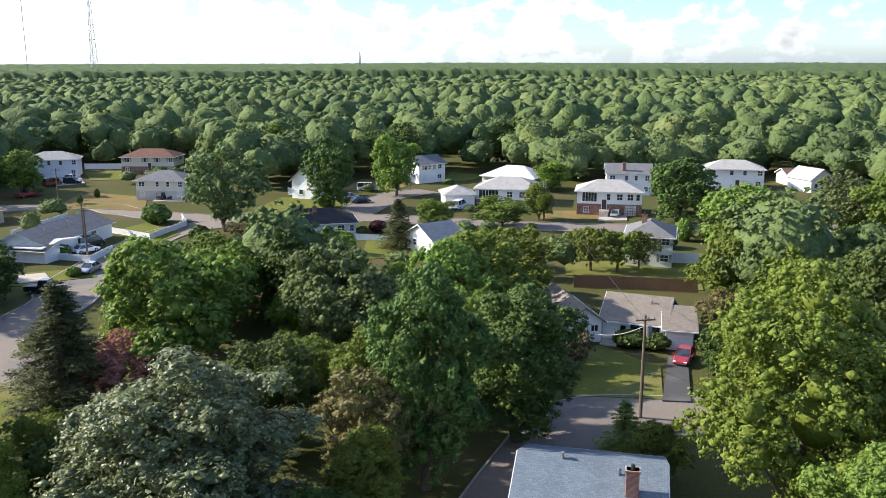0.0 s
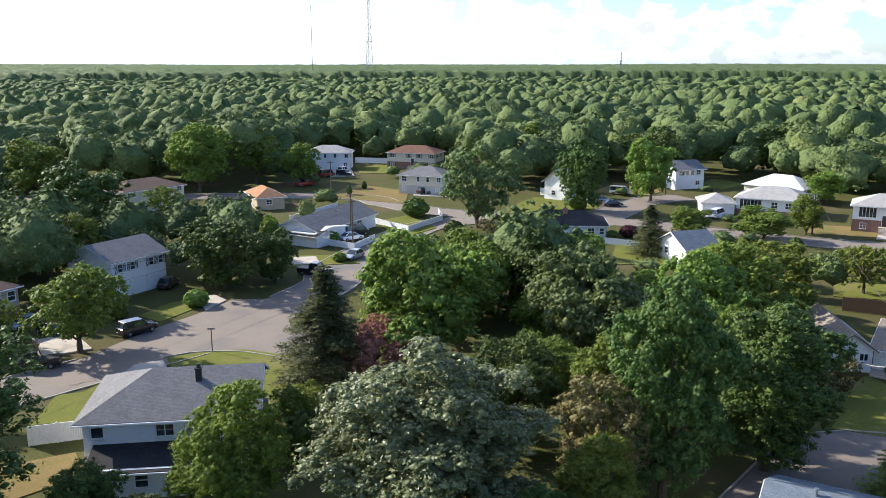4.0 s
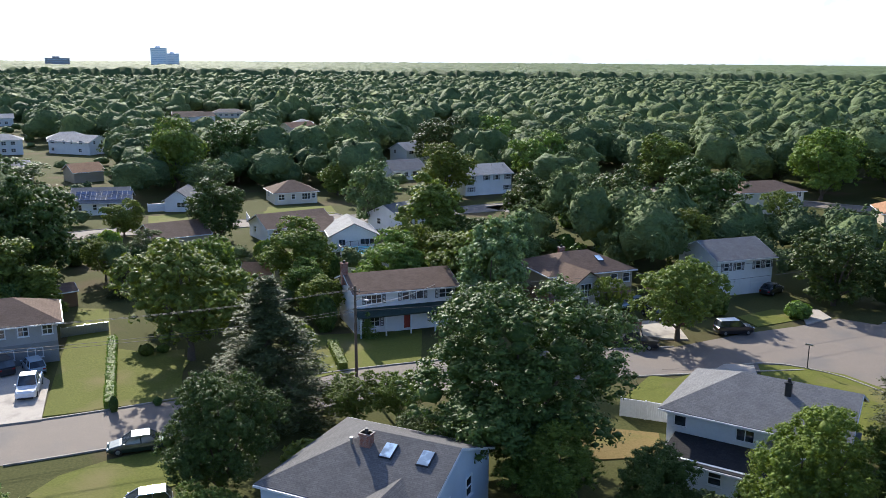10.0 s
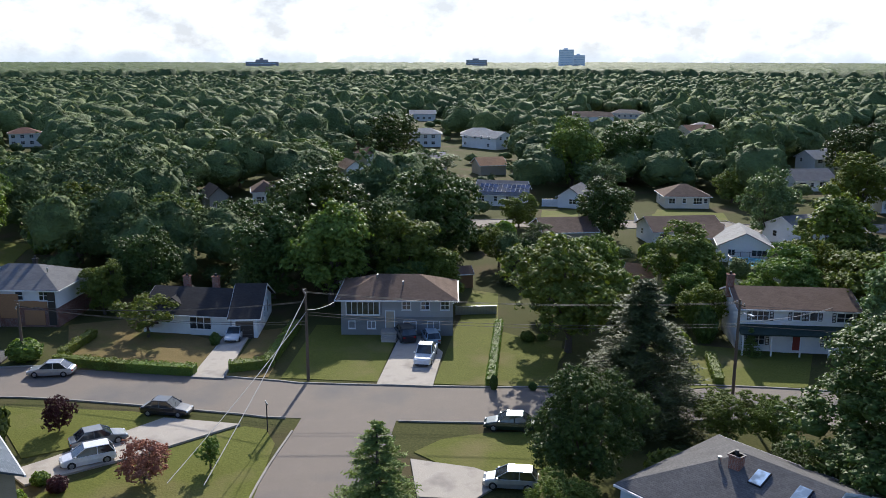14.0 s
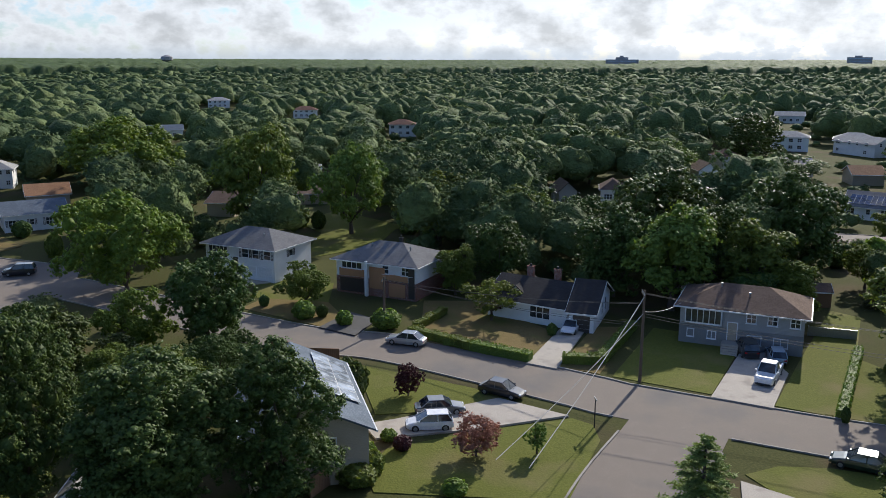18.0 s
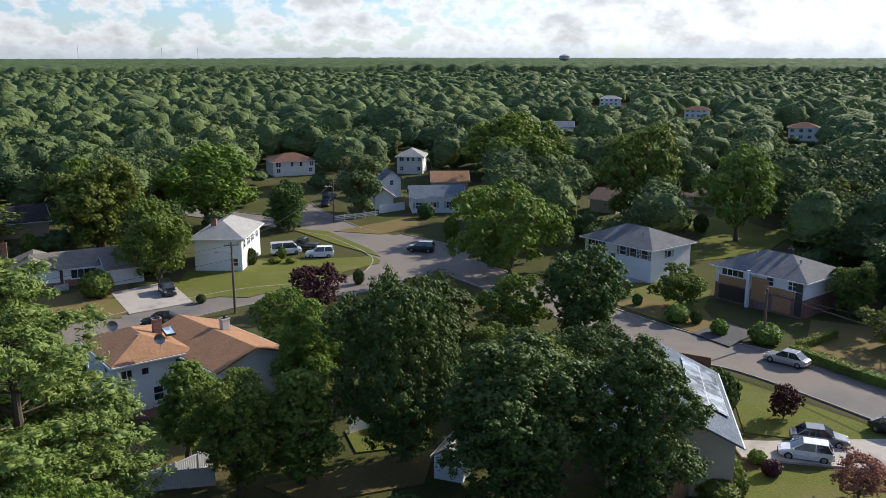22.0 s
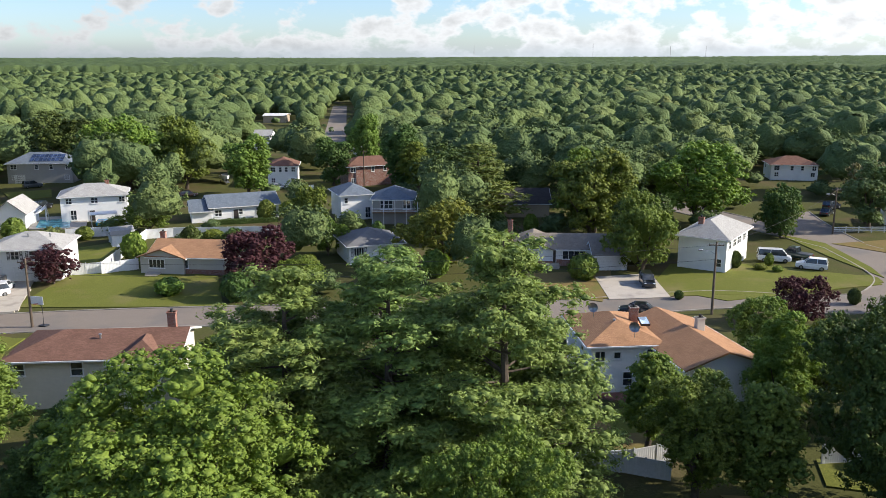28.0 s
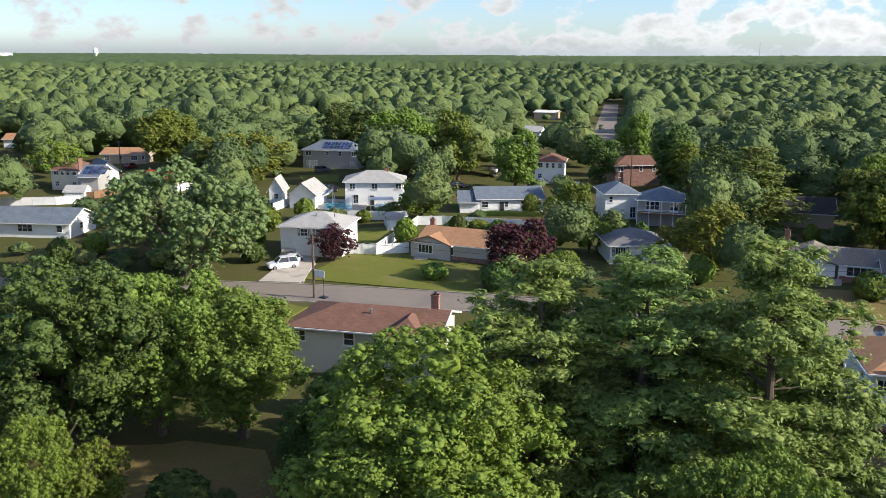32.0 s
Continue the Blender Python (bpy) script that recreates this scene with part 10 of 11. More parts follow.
patch('driveway', 'pale concrete driveway', [(-64.8, -26.6), (-66.8, -24.1), (-74.1, -16.5), (-71.9, -9.5), (-66.7, -16.8), (-62.4, -24.5)], CONCRETE, 0.085, 'driveway')
patch('driveway', 'pale concrete driveway', [(-63.4, 4.9), (-61.3, 9.8), (-59.1, 12.1), (-56.3, 9.0), (-57.2, 4.9)], CONCRETE, 0.085, 'driveway')
patch('driveway', 'pale concrete driveway', [(-52.8, -109.4), (-61.5, -109.0), (-57.8, -96.9), (-49.5, -98.1)], CONCRETE, 0.085, 'driveway')
patch('driveway', 'pale concrete driveway', [(30.6, -113.9), (24.7, -113.5), (24.6, -124.7), (29.7, -126.6)], CONCRETE, 0.085, 'driveway')
patch('driveway', 'pale concrete driveway', [(30.4, -114.7), (24.3, -113.9), (25.1, -129.8), (29.2, -131.9)], CONCRETE, 0.085, 'driveway')
patch('driveway', 'dark asphalt driveway', [(20.5, 75.0), (23.1, 74.7), (26.2, 86.8), (24.2, 87.2)], ASPHALT_DARK, 0.085, 'driveway')
patch('driveway', 'pale concrete driveway', [(-67.4, 70.9), (-63.9, 75.2), (-70.2, 79.6), (-72.0, 75.9)], CONCRETE, 0.085, 'driveway')
patch('driveway', 'pale concrete driveway', [(-55.3, 68.7), (-51.7, 71.8), (-54.2, 74.3), (-56.1, 72.0)], CONCRETE, 0.085, 'driveway')
patch('driveway', 'pale concrete driveway', [(-60.1, 92.1), (-60.2, 97.3), (-63.1, 99.2), (-65.0, 97.5)], CONCRETE, 0.085, 'driveway')
patch('driveway', 'dark asphalt driveway', [(-89.3, -42.0), (-87.6, -36.7), (-94.2, -36.4), (-96.4, -41.0)], ASPHALT_DARK, 0.085, 'driveway')
patch('driveway', 'pale concrete driveway', [(31.1, 168.6), (37.0, 168.6), (39.3, 182.1), (34.1, 180.7)], CONCRETE, 0.085, 'driveway')
patch('driveway', 'pale concrete driveway', [(0.7, 183.8), (5.6, 182.3), (7.1, 189.8), (2.1, 191.5)], CONCRETE, 0.085, 'driveway')
patch('driveway', 'pale concrete driveway', [(-66.7, 193.5), (-58.2, 193.5), (-61.9, 203.8), (-68.7, 203.8)], CONCRETE, 0.085, 'driveway')
patch('driveway', 'pale concrete driveway', [(-100.2, 219.6), (-94.6, 223.8), (-104.0, 242.6), (-109.3, 240.1)], CONCRETE, 0.085, 'driveway')
patch('driveway', 'pale concrete driveway', [(-61.4, 118.6), (-57.0, 120.3), (-60.2, 125.2), (-63.4, 123.7)], CONCRETE, 0.085, 'driveway')
patch('driveway', 'pale concrete driveway', [(-103.9, -60.2), (-107.0, -57.1), (-111.9, -60.1), (-110.3, -62.8)], CONCRETE, 0.085, 'driveway')
patch("patio", "red brick patio beside a house", [(-33.6, -71.2), (-37.7, -70.4), (-39.0, -67.3), (-36.5, -65.1), (-33.3, -68.8)], BRICK_RED, 0.09, "patio")
# --- vehicles
car('sedan', 'black', 'black saloon car parked at the kerb', -75.2, -16.4, 76)
car('sedan', 'green', 'dark green saloon car parked under a tree', -68.5, 14.1, -104)
car('hatch', 'silver', 'silver-blue hatchback on a driveway', -58.2, 12.1, -104)
car('pickup', 'white', 'white pickup truck on a concrete driveway', -87.0, 8.5, -15)
car('hatch', 'blue', 'car under a pale blue cover on a driveway', -93.1, 9.7, -175)
car('sedan', 'white', 'white saloon car on a narrow drive', -96.9, -12.8, -7)
car('suv', 'black', 'dark car in the shade of the house', -94.4, 6.8, -170)
car('sedan', 'silver', 'silver saloon car at the kerb', -86.8, -30.1, -92)
car('sedan', 'grey', 'dark grey saloon car on a driveway', -69.4, -20.9, 115)
car('hatch', 'white', 'white hatchback on a driveway', -65.9, -20.8, -68)
car('suv', 'black', 'black van-like car parked at the kerb', -62.8, 81.8, 65)
car('pickup', 'black', 'dark pickup truck on a drive', -65.7, 68.3, -143)
car('sedan', 'black', 'dark saloon car beside a driveway', -72.2, 78.5, -15)
car('sedan', 'blue', 'pale blue saloon car under trees', -77.1, 79.7, -103)
car('pickup', 'black', 'black pickup truck at the kerb', -55.0, 114.2, -2)
car('sedan', 'silver', 'silver saloon car by a white fence', -53.8, 126.2, -98)
car('sedan', 'white', 'white saloon car on a drive', -60.1, 140.1, 56)
car('suv', 'black', 'black car on a shaded drive', -76.0, 100.9, 100)
car('sedan', 'black', 'dark car on a shaded drive', -72.1, 101.5, 101)
car('van', 'white', 'white van parked on a lawn edge', -18.9, 211.0, 0)
car('sedan', 'silver', 'silver car parked by a fence', -21.7, 197.4, 28)
car('sedan', 'black', 'black saloon car by a fence', -18.8, 192.4, 28)
car('van', 'white', 'white van on a drive', 3.5, 183.8, 66)
car('pickup', 'red', 'long red truck parked on a yard', -99.2, 201.4, 66)
car('van', 'red', 'red van parked at the kerb', -101.8, 220.6, 62)
car('suv', 'white', 'white car on a drive', -101.0, 230.6, 84)
car('suv', 'black', 'dark car on a drive', -97.9, 223.8, 0)
car('suv', 'black', 'dark car before a raised ranch', -64.9, 197.2, 64)
car('sedan', 'black', 'black car before a raised ranch', -62.4, 197.7, 40)
car('sedan', 'silver', 'silver car on a drive', 35.8, 173.8, 68)
car('van', 'black', 'dark van at a long ranch house', -61.0, 144.2, 58)
car('sedan', 'red', 'dark red saloon car on a drive', 25.6, 86.1, -117)
car('suv', 'black', 'black off-roader on a wide concrete drive', -57.9, -103.4, 70)
car('van', 'white', 'white van parked beside a lawn', -84.0, -110.9, 150)
car('suv', 'white', 'white and black off-roader beside a lawn', -86.2, -105.0, -42)
car('pickup', 'green', 'dark green pickup behind a van', -88.3, -111.8, -62)
car('suv', 'black', 'dark car at the kerb', -100.0, -95.5, -60)
car('sedan', 'black', 'black car beside an orange-roofed house', -50.0, -91.6, -31)
car('sedan', 'white', 'white car beside a house wall', -37.5, -82.7, -111)
car('suv', 'white', 'white car on a concrete drive', 29.0, -121.8, 29)
car('sedan', 'brown', 'brown car on a drive', 111.5, -197.7, 67)
car('suv', 'grey', 'grey car before a garage', 41.6, -227.6, -153)
car('sedan', 'brown', 'dark red car at the kerb', 4.7, -202.6, -177)
car('sedan', 'red', 'red car beside an orange-roofed house', 96.2, -233.1, -109)
car('sedan', 'black', 'black car on a drive', 88.3, -214.6, -80)
car('suv', 'black', 'black car by a white house', 34.0, -193.9, -123)
car('sedan', 'silver', 'silver car by a small white house', -16.1, -208.1, -154)
car('sedan', 'white', 'white car on a drive', 28.1, -124.9, -100)
car('sedan', 'black', 'black car on the far drive', -119.5, -142.3, -145)
car('suv', 'black', 'dark car near the white rail fence', -125.4, -148.0, -161)
# --- fences
vinyl_fence('white vinyl privacy fence panels', [(-52.3, 53.0), (-48.7, 55.6)], 1.8, None, 'fence')
vinyl_fence('white vinyl privacy fence panels', [(20.4, -131.4), (16.2, -131.6), (11.2, -155.8), (6.3, -156.1), (6.6, -156.1), (-14.2, -151.9)], 1.8, None, 'fence')
vinyl_fence('white vinyl privacy fence panels', [(16.1, -131.1), (11.0, -132.9)], 1.8, None, 'fence')
vinyl_fence('white vinyl privacy fence panels', [(99.5, -171.5), (88.4, -173.5), (84.0, -175.6)], 1.8, None, 'fence')
vinyl_fence('white vinyl privacy fence panels', [(41.2, -168.0), (39.5, -174.8), (35.7, -191.6)], 1.8, None, 'fence')
vinyl_fence('white vinyl privacy fence panels', [(24.9, -160.0), (18.0, -160.3), (13.4, -165.4)], 1.8, None, 'fence')
vinyl_fence('white vinyl privacy fence panels', [(-114.6, 55.5), (-110.4, 61.7), (-110.3, 67.5)], 1.8, None, 'fence')
vinyl_fence('white vinyl privacy fence panels', [(-165.3, 59.1), (-148.0, 54.7)], 1.6, None, 'fence')
vinyl_fence('white vinyl privacy fence panels', [(-184.6, 44.4), (-184.0, 47.7), (-181.3, 52.2)], 1.8, None, 'fence')
vinyl_fence('white vinyl privacy fence panels', [(-138.2, 75.9), (-126.3, 74.8)], 1.8, None, 'fence')
vinyl_fence('white vinyl privacy fence panels', [(-37.5, 204.5), (-24.4, 198.3)], 1.8, None, 'fence')
vinyl_fence('white vinyl privacy fence panels', [(-77.8, 150.6), (-75.6, 169.2)], 1.8, None, 'fence')
vinyl_fence('white vinyl privacy fence panels', [(-63.1, 157.4), (-52.8, 150.5), (-50.2, 164.1), (-53.4, 171.6)], 1.2, None, 'fence')
vinyl_fence('white vinyl privacy fence panels', [(-69.1, 136.8), (-56.3, 132.6), (-55.9, 141.0)], 1.2, None, 'fence')
vinyl_fence('white vinyl privacy fence panels', [(-107.8, 255.9), (-95.0, 255.8)], 1.8, None, 'fence')
vinyl_fence('white vinyl privacy fence panels', [(-15.7, 150.3), (-9.5, 148.8)], 1.2, None, 'fence')
vinyl_fence('white vinyl privacy fence panels', [(35.8, 131.9), (40.7, 130.7)], 1.8, None, 'fence')
vinyl_fence('white vinyl privacy fence panels', [(-25.3, -55.8), (-28.7, -54.6), (-31.8, -52.2)], 1.6, GARAGE_GREY, 'fence')
vinyl_fence('white vinyl privacy fence panels', [(-44.5, -51.4), (-51.1, -50.4), (-56.4, -48.3)], 1.8, None, 'fence')
vinyl_fence('white vinyl privacy fence panels', [(-25.0, -55.8), (-30.1, -55.0), (-36.4, -55.6)], 1.6, GARAGE_GREY, 'fence')
vinyl_fence('white vinyl privacy fence panels', [(-60.4, -119.7), (-62.5, -116.8)], 1.8, None, 'fence')
vinyl_fence('white vinyl privacy fence panels', [(-120.2, -126.4), (-127.0, -125.7)], 1.8, None, 'fence')
vinyl_fence('white vinyl privacy fence panels', [(-20.8, -201.3), (-24.1, -201.5)], 1.8, None, 'fence')
vinyl_fence('white vinyl privacy fence panels', [(-47.0, -134.3), (-49.3, -133.2)], 1.8, None, 'fence')
vinyl_fence('white vinyl privacy fence panels', [(-32.8, 67.8), (-32.1, 71.2)], 1.3, None, 'fence')
vinyl_fence('white vinyl privacy fence panels', [(-32.4, 67.5), (-32.0, 69.8)], 1.3, None, 'fence')
vinyl_fence('tall red-brown wooden stockade fence', [(18.5, 116.8), (27.2, 115.6), (35.2, 113.7)], 1.9, CEDAR, 'fence')
vinyl_fence('brown wooden stockade fence', [(88.3, -180.3), (83.4, -180.6), (82.1, -190.1)], 1.8, CEDAR, 'fence')
vinyl_fence('brown wooden stockade fence', [(107.5, -186.0), (104.2, -188.9)], 1.6, CEDAR, 'fence')
vinyl_fence('dark wooden fence along the street', [(-80.9, -44.2), (-78.4, -38.4), (-79.1, -34.9)], 1.6, CEDAR, 'fence')
vinyl_fence('red-brown stained fence beside a house', [(-51.7, -25.5), (-56.5, -24.5)], 1.7, CEDAR, 'fence')
vinyl_fence('low grey garden fence', [(-103.3, 14.0), (-103.2, 19.3)], 1.2, GREYMETAL, 'fence')
rail_fence('white three-rail fence beside the street', [(-108.2, -126.9), (-118.2, -124.7)])
# --- hedges
hedge('clipped green hedge along a front lawn', [(-90.3, -30.8), (-87.1, -22.5), (-85.2, -15.5)], 1.1, 1.2, 'mid')
hedge('clipped green hedge beside a drive', [(-85.8, -12.2), (-86.6, -8.3), (-100.4, -5.9)], 1.1, 1.2, 'mid')
hedge('low clipped hedge between gardens', [(-78.5, 14.1), (-98.5, 18.7)], 0.9, 0.9, 'mid')
hedge('low clipped hedge before a white house', [(-76.4, 36.9), (-84.1, 39.3)], 0.9, 1.0, 'mid')
hedge('clipped hedge beside a lawn', [(-92.0, -30.7), (-99.3, -29.3)], 1.0, 1.0, 'mid')
hedge('low green hedge by a house', [(0.6, -166.0), (-12.5, -165.9)], 1.0, 1.0, 'dark')
hedge('clipped hedge on a dry lawn', [(-88.0, -25.8), (-85.5, -15.8)], 0.9, 0.8, 'mid')
# --- poles and wires
utility_pole(-82.4, -3.9, 9.6, 12)
utility_pole(-73.9, 37.2, 9.6, 12, True)
utility_pole(-58.9, -89.0, 9.2, -30, True)
utility_pole(17.6, 71.3, 9.6, 10, False, True)
utility_pole(21.4, -106.4, 8.4, 0)
utility_pole(-91.3, -34.4, 6.5, 10)
utility_pole(-57.6, 134.7, 8.5, 0)
utility_pole(20.4, 169.9, 8, 0)
utility_pole(-107.4, -126.0, 8.5, 0, True)
utility_pole(-61.6, 143.3, 8, 0)
utility_pole(-37.1, -206.9, 9, 0)
utility_pole(95.7, -224.7, 8.5, 0)
utility_pole(-85.8, 188.1, 8.5, 0)
utility_pole(-8.4, 213.9, 8, 0)
wire('black overhead power cable between poles', (-82.4, -3.9, 9.2), (-73.9, 37.2, 9.2), 0.7, 0.02)
wire('black overhead power cable between poles', (-91.3, -34.4, 6.2), (-82.4, -3.9, 8.2), 0.7, 0.02)
wire('black overhead power cable between poles', (-82.4, -3.9, 9.3), (-73.9, 37.2, 9.3), 0.7, 0.02)
wire('black overhead power cable between poles', (-91.3, -34.4, 6.2), (-82.4, -3.9, 8.3), 0.7, 0.02)
wire('black overhead power cable between poles', (-82.4, -3.9, 7.2), (-73.9, 37.2, 7.2), 0.7, 0.02)
wire('black overhead power cable between poles', (-91.3, -34.4, 6.2), (-82.4, -3.9, 6.2), 0.7, 0.02)
wire('black overhead power cable between poles', (-82.4, -3.9, 6.9), (-73.9, 37.2, 6.9), 0.7, 0.02)
wire('black overhead power cable between poles', (-91.3, -34.4, 6.2), (-82.4, -3.9, 5.9), 0.7, 0.02)
wire('black overhead power cable between poles', (-73.9, 37.2, 9.0), (-57.6, 134.7, 8.2), 1.2, 0.02)
wire('black overhead power cable between poles', (-73.9, 37.2, 7), (-57.6, 134.7, 6.5), 1.2, 0.02)
wire('black overhead power cable between poles', (-58.9, -89.0, 8.8), (21.4, -106.4, 8.0), 1.2, 0.02)
wire('black overhead power cable between poles', (-58.9, -89.0, 7.0), (21.4, -106.4, 6.6), 1.2, 0.02)
wire('black overhead power cable between poles', (-58.9, -89.0, 8.8), (-107.4, -126.0, 8), 1, 0.02)
wire('black overhead power cable between poles', (17.6, 71.3, 9.2), (20.4, 169.9, 7.8), 1.2, 0.02)
wire('pale twisted service cable to a house', (-82.4, -3.9, 8.9), (-51.4, -9.3, 5.0), 0.3, 0.035, CABLE_PALE)
wire('pale twisted service cable to a house', (-82.4, -3.9, 7.2), (-51.9, -11.7, 5.0), 0.3, 0.03, CABLE_PALE)
wire('pale service cable to a grey house', (-82.4, -3.9, 7.4), (-96.8, -0.5, 4.6), 0.4, 0.03, CABLE_PALE)
wire('pale service cable to a white ranch', (17.6, 71.3, 8.6), (15.8, 86.7, 3.0), 0.5, 0.03, CABLE_PALE)
wire('pale service cable to a white house', (-73.9, 37.2, 7.4), (-85.9, 55.8, 5.2), 0.5, 0.03, CABLE_PALE)
# --- yard things
post_sign(-70.3, -7.0, 20)
post_sign(-50.7, 78.5, 20)
hoop(-63.5, -115.9, -20)
hoop(20.5, -105.9, 150)
round_pool(-123.0, 63.0, 3.2, 'round above-ground pool with a dark rail and white wall')
patch('pool_terrace', 'pale concrete terrace round a swimming pool', [(32.8, -170.7), (22.7, -168.2), (23.6, -181.9), (33.8, -183.3)], CONCRETE, 0.1, 'terrace')
patch('pool_water', 'turquoise water of a garden pool', [(31.7, -171.2), (25.6, -169.7), (26.5, -178.8), (32.2, -179.5)], WATER, 0.13, 'pool')
patch('pool_water', 'small blue inflatable pool on a terrace', [(21.2, -171.3), (17.7, -170.6), (18.0, -175.1), (21.2, -175.3)], POOL_BLUE, 0.5, 'pool')
dish(-35.8, -74.6, 6.2, 140)
dish(-37.0, -68.3, 6.0, 140)
dish(-41.2, -31.0, 3.0, 140)
garden_shed(15.1, -151.5, 12)
pool_slide(33.2, -176.8, 20)
boat(-4.2, -223.1, 100)
patio_roof(19.6, -170.9, 8)
mail_pillar(-69.6, 72.7, 30)
mail_pillar(-68.6, 79.5, 30)
# --- distant landmarks
lattice_tower(-705.4, 1764.1, 175.1, 9.0, 'tall lattice radio mast with dishes above the woods')
lattice_tower(-218.0, 2289.5, 62.0, 4.0, 'distant lattice radio mast above the woods')
wire('thin guyed antenna mast far off', (-731.5, 1534.5, 0), (-731.4, 1534.5, 140.1), 0, 0.5, MASTRED, 'antenna_mast')
tower_block('white high apartment tower far off', (-2518.8, 644.6), (-2507.4, 687.5), 30, 70.1, TOWER_PALE_HAZE, 14, 'apartment_tower')
tower_block('lower white wing of a far apartment tower', (-2527.6, 689.5), (-2517.8, 724.4), 30, 54.3, TOWER_PALE_HAZE, 11, 'apartment_tower')
tower_block('distant brown office block', (-2473.5, 362.8), (-2464.2, 421.6), 30, 39.5, TOWER_BROWN, 6, 'apartment_tower')
tower_block('distant dark building on the horizon', (-2486.3, -258.3), (-2494.0, -167.9), 30, 32.5, TOWER_BROWN, 4, 'apartment_tower')
tower_block('distant dark tower top on the horizon', (-2499.1, -230.7), (-2501.9, -197.1), 30, 38.8, TOWER_BROWN, 5, 'apartment_tower')
tower_block('pale distant building at the horizon', (1310.3, -2246.3), (1237.1, -2287.4), 40, 33.2, TOWER_PALE_HAZE, 2, 'apartment_tower')
water_tower(-2071.6, -1398.8, 41.9, 16.0, TOWER_BROWN, 'dark round water tank on the horizon')
water_tower(1011.2, -2286.9, 47.2, 7.0, TOWER_PALE_HAZE, 'white water tower on the horizon')
wire('thin distant antenna mast', (-1308.6, -2246.5, 0), (-1308.5, -2246.5, 61.7), 0, 0.45, MASTRED, 'antenna_mast')
wire('thin distant antenna mast', (-1114.4, -2348.8, 0), (-1114.3, -2348.8, 69.0), 0, 0.45, MASTRED, 'antenna_mast')
wire('thin distant antenna mast', (-790.0, -2477.1, 0), (-789.9, -2477.1, 64.9), 0, 0.45, MASTRED, 'antenna_mast')
wire('thin distant antenna mast', (-1392.5, -2195.5, 0), (-1392.4, -2195.5, 60.6), 0, 0.45, MASTRED, 'antenna_mast')
garden_tent(-16.5, -74.0, 9.0, 5.0, 12)
# --- filling trees and understorey of the back yards
thicket(('maple_dark', 'oak_dark', 'maple'), [(-151.9, -81.1, 9.8, 7.6), (-127.4, -25.2, 10.7, 10.6), (96.9, 137.4, 9.0, 7.9), (81.2, 122.1, 8.1, 8.9), (99.1, -137.7, 11.6, 9.0), (-160.2, -64.1, 11.3, 8.4), (-17.5, 101.3, 9.4, 9.9), (78.7, 108.9, 12.7, 9.6), (83.4, 140.1, 11.4, 10.0), (40.3, -128.5, 8.9, 9.3), (81.3, -118.7, 10.8, 8.8), (-147.5, -27.9, 8.3, 9.1), (57.4, 85.4, 8.2, 10.7), (-155.7, -35.4, 9.6, 7.6), (-110.5, 95.7, 12.4, 7.8), (-154.2, 18.1, 10.3, 8.9), (-123.6, -17.5, 8.2, 8.6), (93.5, -144.3, 10.5, 9.2), (-127.3, -98.8, 9.4, 8.5), (-147.3, 6.0, 12.4, 9.6), (-112.2, 8.2, 10.4, 7.6), (-113.8, -25.9, 8.2, 7.7), (-133.1, -90.0, 10.2, 7.9), (51.3, 78.6, 10.1, 7.7)])
thicket(('maple_dark', 'oak_dark', 'maple'), [(-142.0, -10.5, 8.3, 7.2), (43.3, 78.6, 12.9, 7.2), (-159.3, -52.7, 10.0, 9.5), (-113.9, -9.6, 10.0, 10.0), (-146.3, 17.7, 9.1, 7.2), (81.8, 130.9, 11.5, 10.8), (-68.2, 113.0, 9.5, 10.5), (-161.3, -0.7, 8.8, 7.4), (-120.7, -63.3, 10.5, 10.2), (-134.5, -70.3, 9.7, 7.6), (88.3, 145.3, 9.4, 7.4), (-95.3, 54.1, 8.1, 8.7), (-93.6, 86.1, 12.3, 7.7), (-154.2, -46.0, 12.5, 9.9), (-41.4, -152.5, 9.1, 8.4), (91.3, -136.5, 12.5, 8.6), (-13.5, -127.9, 8.5, 8.5), (91.2, 134.8, 9.4, 7.0), (-77.7, -156.5, 9.9, 7.5), (-148.1, -4.1, 11.8, 7.6), (-126.7, 115.0, 10.9, 8.6), (43.2, -145.5, 8.4, 8.1), (-114.9, 2.8, 11.0, 9.1), (-103.7, 31.5, 8.7, 8.3)])
thicket(('maple_dark', 'oak_dark', 'maple'), [(46.4, -154.1, 11.5, 10.1), (-116.6, 104.7, 9.6, 7.9), (-171.3, 14.2, 9.6, 7.2), (-137.1, 12.2, 10.1, 8.4), (66.9, 107.2, 13.0, 7.5), (-89.4, 61.9, 9.3, 10.5), (-167.3, -7.4, 11.0, 9.9), (-121.9, 6.6, 11.0, 9.5), (-74.0, 120.4, 9.1, 7.6), (-168.8, 4.1, 9.7, 8.3), (44.9, 85.2, 10.5, 10.8), (77.7, 115.4, 12.9, 7.8), (42.2, -138.2, 8.1, 10.8), (50.5, 123.4, 5.5, 5.8), (-112.8, 70.9, 6.1, 5.7), (-70.9, -67.8, 6.1, 5.9), (-105.7, 109.4, 5.2, 6.8), (-31.0, 128.0, 5.4, 5.1), (54.9, 96.0, 6.8, 5.2), (-124.8, -31.0, 5.5, 5.6), (-33.3, 110.5, 6.2, 6.8), (62.2, -147.8, 7.9, 6.1), (72.5, 117.5, 6.1, 6.6), (-105.5, 83.4, 7.4, 5.7)])
